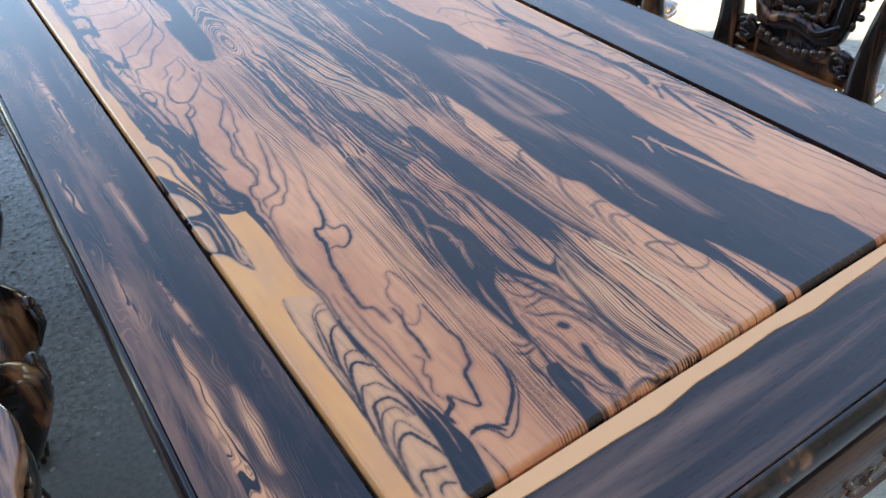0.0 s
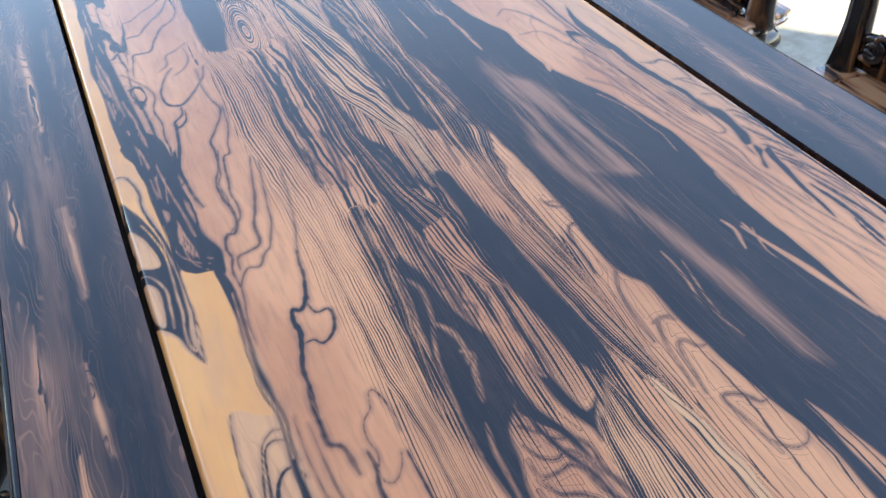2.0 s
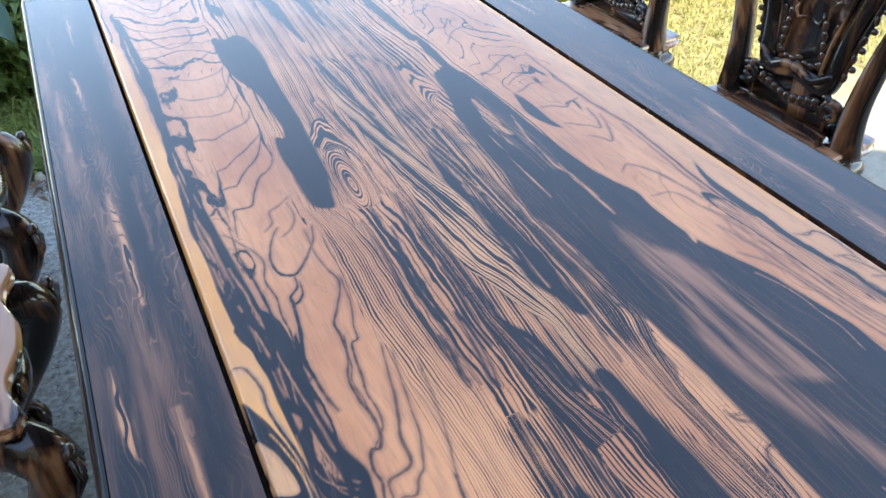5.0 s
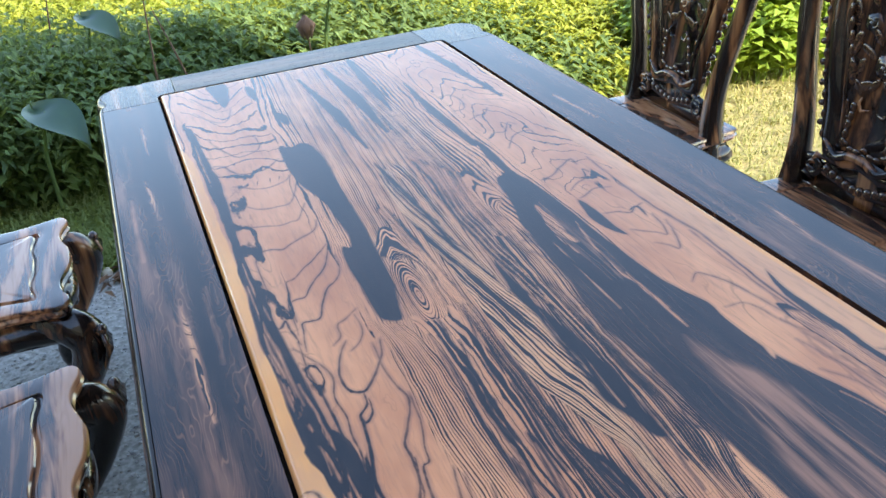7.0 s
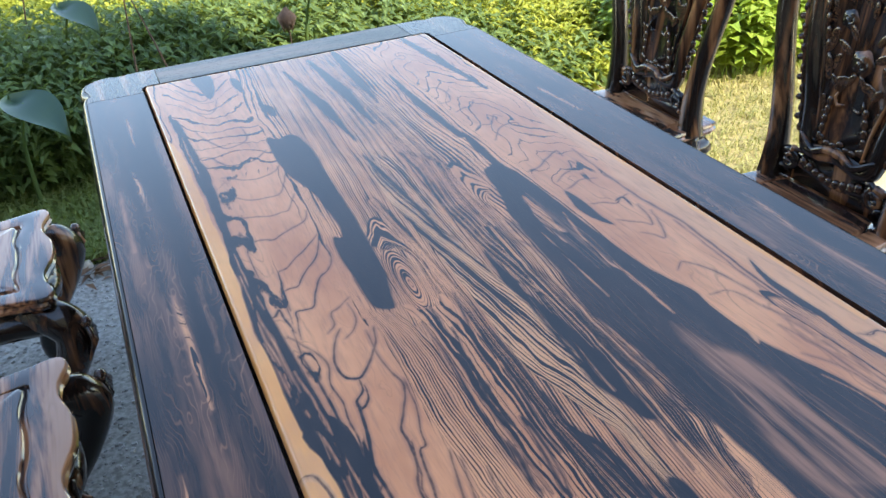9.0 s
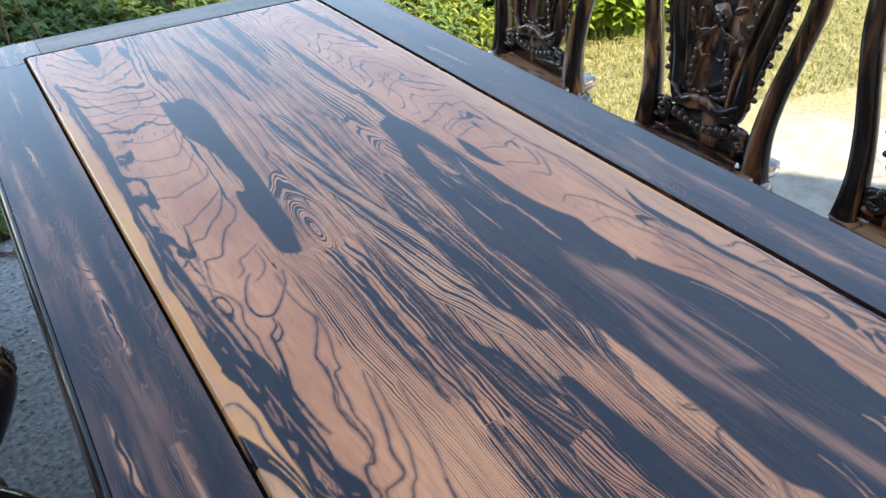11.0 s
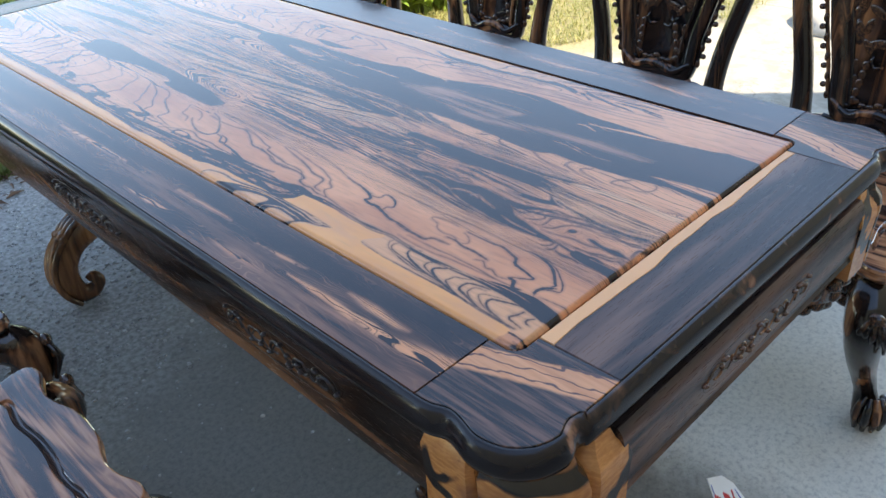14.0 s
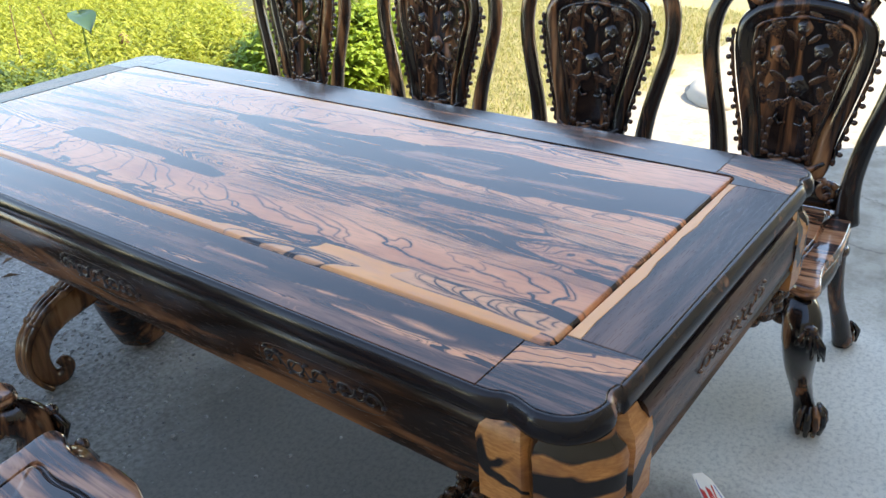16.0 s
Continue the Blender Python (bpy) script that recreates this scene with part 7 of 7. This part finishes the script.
def pebbles(name, count, place, size, seed, label):
    """Loose stones, each an uneven low lump, joined as one mesh."""
    rng = random.Random(seed)
    verts, faces = [], []
    for _ in range(count):
        x, y = place(rng)
        r = size * rng.uniform(0.4, 1.0) ** 2
        i = len(verts)
        turn = rng.uniform(0, 6.28)
        for k in range(6):
            a = turn + k * 1.047
            q = r * rng.uniform(0.75, 1.2)
            verts.append((x + q * math.cos(a), y + q * 0.8 * math.sin(a), -0.001))
        for k in range(6):
            a = turn + k * 1.047
            q = 0.6 * r * rng.uniform(0.7, 1.2)
            verts.append((x + q * math.cos(a), y + q * 0.8 * math.sin(a), r * rng.uniform(0.45, 0.8)))
        for k in range(6):
            j = (k + 1) % 6
            faces.append((i + k, i + j, i + 6 + j, i + 6 + k))
        faces.append(tuple(i + 6 + k for k in range(6)))
    me = bpy.data.meshes.new(name)
    me.from_pydata(verts, [], faces)
    me.materials.append(STONE.mat)
    return tagged(new(name, me), label, "gravel", kind="stuff")


def grit_place(rng):
    while True:
        x, y = rng.uniform(-1.3, 1.0), rng.uniform(0.7, 2.85)
        if y - 0.55 * x + rng.gauss(0, 0.18) > 1.30:
            return x, y


pebbles("gravel", 9000, grit_place, 0.009, 31, "loose grey grit and pebbles on the ground")
pebbles("loose_stones", 70, lambda r: (r.uniform(-0.5, 0.9), r.uniform(0.4, 1.8)), 0.009, 32, "scattered small stones on concrete")

# a pale rock in the sunny yard, and a stone by the grass
def rock(x, y, size, label, seed):
    rng = random.Random(seed)
    bm = bmesh.new()
    bmesh.ops.create_icosphere(bm, subdivisions=3, radius=1)
    for v in bm.verts:
        k = 1 + 0.25 * noise.noise(v.co * 1.3 + Vector((seed, 0, 0))) + 0.08 * noise.noise(v.co * 4)
        v.co = Vector((v.co.x * size[0], v.co.y * size[1], max(-0.02, v.co.z * size[2]))) * k
    ob = part("rock", bm, STONE_PALE, None)
    tagged(ob, label, "rock")
    ob.matrix_basis = pose(x, y, 0.01, 0, 0, rng.uniform(0, 90))


pale_stone = Nodes("pale_stone")
pale_stone.set(pale_stone.mix(pale_stone.noise(pale_stone.coords(), 6.0, 5.0), (0.38, 0.33, 0.26), (0.55, 0.50, 0.42)), 0.9)
STONE_PALE = pale_stone.mat
rock(3.75, 1.12, (0.30, 0.16, 0.07), "low pale rock on the sunlit yard", 4)
rock(-0.295, 2.70, (0.020, 0.016, 0.018), "small grey stone beside the grass", 5)
rock(3.25, 3.0, (0.06, 0.05, 0.04), "white stone in the dry grass", 6)

# taro plants with broad drooping leaves
def taro(x, y, height, lean, size, label):
    plant = thing("taro_plant", label, "plant", "taro plants", pose(x, y, 0))
    bm = bmesh.new()
    top = Vector((lean[0], lean[1], height))
    sweep(bm, catmull([(0, 0, 0), (lean[0] * 0.2, lean[1] * 0.2, height * 0.6), top], 6), [0.010, 0.007, 0.004], 7)
    part("stem", bm, WEED, plant)
    bm = bmesh.new()
    d = Vector((lean[0], lean[1], 0))
    d = d.normalized() if d.length > 0 else Vector((0, -1, 0))
    side = Vector((-d.y, d.x, 0))
    rows = []
    for i in range(13):
        u = -0.35 + 1.35 * i / 12
        w = (0.44 * math.sin(math.pi * min(1, (u + 0.35) / 1.35) ** 0.75) + 0.02) * size
        row = []
        for k in range(7):
            v = -1 + 2 * k / 6
            p = top + d * u * size + side * v * w
            p.z += -0.55 * size * max(0, u) ** 1.5 + 0.10 * size * v * v + 0.02 * size * math.sin(5 * u + 3 * v)
            row.append(bm.verts.new(p))
        rows.append(row)
    for a, b in zip(rows, rows[1:]):
        for k in range(6):
            bm.faces.new((a[k], a[k + 1], b[k + 1], b[k]))
    part("leaf", bm, TARO, plant, "broad blue-green leaf")


taro(-0.42, 3.22, 0.45, (0.06, -0.08), 0.20, "taro plant with one broad drooping leaf")
taro(-0.22, 3.95, 0.58, (0.07, -0.10), 0.17, "taro plant with a raised leaf")
taro(0.75, 3.55, 0.62, (0.05, -0.06), 0.12, "taro plant with a small leaf")
taro(1.62, 4.00, 0.66, (-0.03, -0.09), 0.16, "taro plant in the sun")

# dry stalks and a withered brown bud among the weeds
DEAD = leafy("dead_leaf", (0.10, 0.052, 0.032), (0.22, 0.12, 0.07), 0.8, 0.04)
for x, y, h, bend in ((0.02, 3.45, 0.75, 0.05), (0.22, 3.30, 0.70, -0.14), (-0.40, 4.3, 0.7, 0.1), (1.4, 4.4, 0.7, 0.06), (1.9, 4.8, 0.6, -0.08)):
    bm = bmesh.new()
    sweep(bm, catmull([(x, y, 0), (x + bend * 0.5, y, h * 0.6), (x + bend, y + 0.02, h)], 5), [0.006, 0.004, 0.002], 6)
    tagged(part("dry_stalk", bm, DEAD, None), "thin dry reddish stalk among the weeds", "stalk", "dry stalks")
for x, y, z, size in ((0.66, 3.42, 0.55, 0.10), (2.17, 4.51, 0.40, 0.11), (0.95, 4.7, 0.50, 0.08), (1.35, 5.2, 0.48, 0.09)):
    bud = thing("withered_leaf", "withered brown leaf hanging on its stem", "leaf", "withered leaves", pose(x, y, 0))
    bm = bmesh.new()
    for k in range(7):
        a = k * 0.9
        o = Vector((math.cos(a), math.sin(a), 0))
        sweep(bm, [Vector((0, 0, z)) + o * 0.02 * size, Vector((0, 0, z - 0.4 * size)) + o * 0.35 * size, Vector((0, 0, z - size)) + o * 0.18 * size], [0.05 * size, 0.22 * size, 0.02 * size], 6, (1, 0.25))
    part("blade", bm, DEAD, bud)
    bm = bmesh.new()
    sweep(bm, [(0, 0.02, 0), (0.01, 0.01, z * 0.6), (0, 0, z)], [0.005, 0.004, 0.003], 6)
    part("stem", bm, DEAD, bud)

# fallen leaves and twigs where the grass meets the yard
rng = random.Random(41)
verts, faces = [], []
for _ in range(420):
    x = rng.uniform(-0.9, 1.3)
    y = bed_edge(x) - 0.03 + rng.gauss(0, 0.10)
    a, size = rng.uniform(0, 6.28), rng.uniform(0.012, 0.045)
    d, w = Vector((math.cos(a), math.sin(a), 0)) * size, Vector((-math.sin(a), math.cos(a), 0)) * size * rng.uniform(0.1, 0.4)
    c = Vector((x, y, rng.uniform(0.003, 0.02)))
    i = len(verts)
    verts += [tuple(c - d), tuple(c + w + Vector((0, 0, size * 0.3))), tuple(c + d), tuple(c - w + Vector((0, 0, size * 0.2)))]
    faces += [(i, i + 1, i + 2), (i, i + 2, i + 3)]
me = bpy.data.meshes.new("leaf_litter")
me.from_pydata(verts, [], faces)
me.materials.append(DEAD)
tagged(new("leaf_litter", me), "dry brown leaves and twigs on the ground", "litter", kind="stuff")

# printed paper sign leaning on the near pedestal; its lettering shows only as slanted red strokes
RED = Nodes("red_print").set((0.62, 0.03, 0.03), 0.6)
BLUE = Nodes("blue_print").set((0.06, 0.10, 0.38), 0.6)
sign = thing("paper_sign", "white printed card with red lettering and a blue border", "sign", m=pose(0.455, -0.235, 0.0, 0, 0, 20))
SIGN_T = pose(0, 0, 0.0, 62, 0, 0)


def on_sign(bm):
    bmesh.ops.transform(bm, matrix=SIGN_T, verts=bm.verts[:])
    return bm


bm = bmesh.new()
moulded(bm, [(-0.105, 0.0), (0.120, 0.0), (0.098, 0.16), (0.066, 0.275), (0.040, 0.318), (-0.010, 0.36)], [(0, 0), (0, 0.002)])
part("card", on_sign(bm), PAPER.mat, sign, smooth=False)
for (x0, y0), (x1, y1) in (((-0.092, 0.01), (-0.010, 0.345)), ((0.108, 0.01), (0.060, 0.265))):
    bm = bmesh.new()
    sweep(bm, [(x0, y0, 0.0022), (x1, y1, 0.0022)], 0.0018, 4, (1, 0.3))
    part("border_line", on_sign(bm), BLUE, sign, "blue border line")
for k in range(7):
    x = -0.024 + 0.010 * k
    bm = bmesh.new()
    sweep(bm, [(x + 0.004 * (k % 2), 0.258 - 0.004 * k, 0.0024), (x + 0.010 - 0.005 * (k % 3), 0.326 - 0.008 * k, 0.0024)], 0.0034, 4, (1, 0.3))
    part("letter_stroke", on_sign(bm), RED, sign, "slanted red printed stroke")
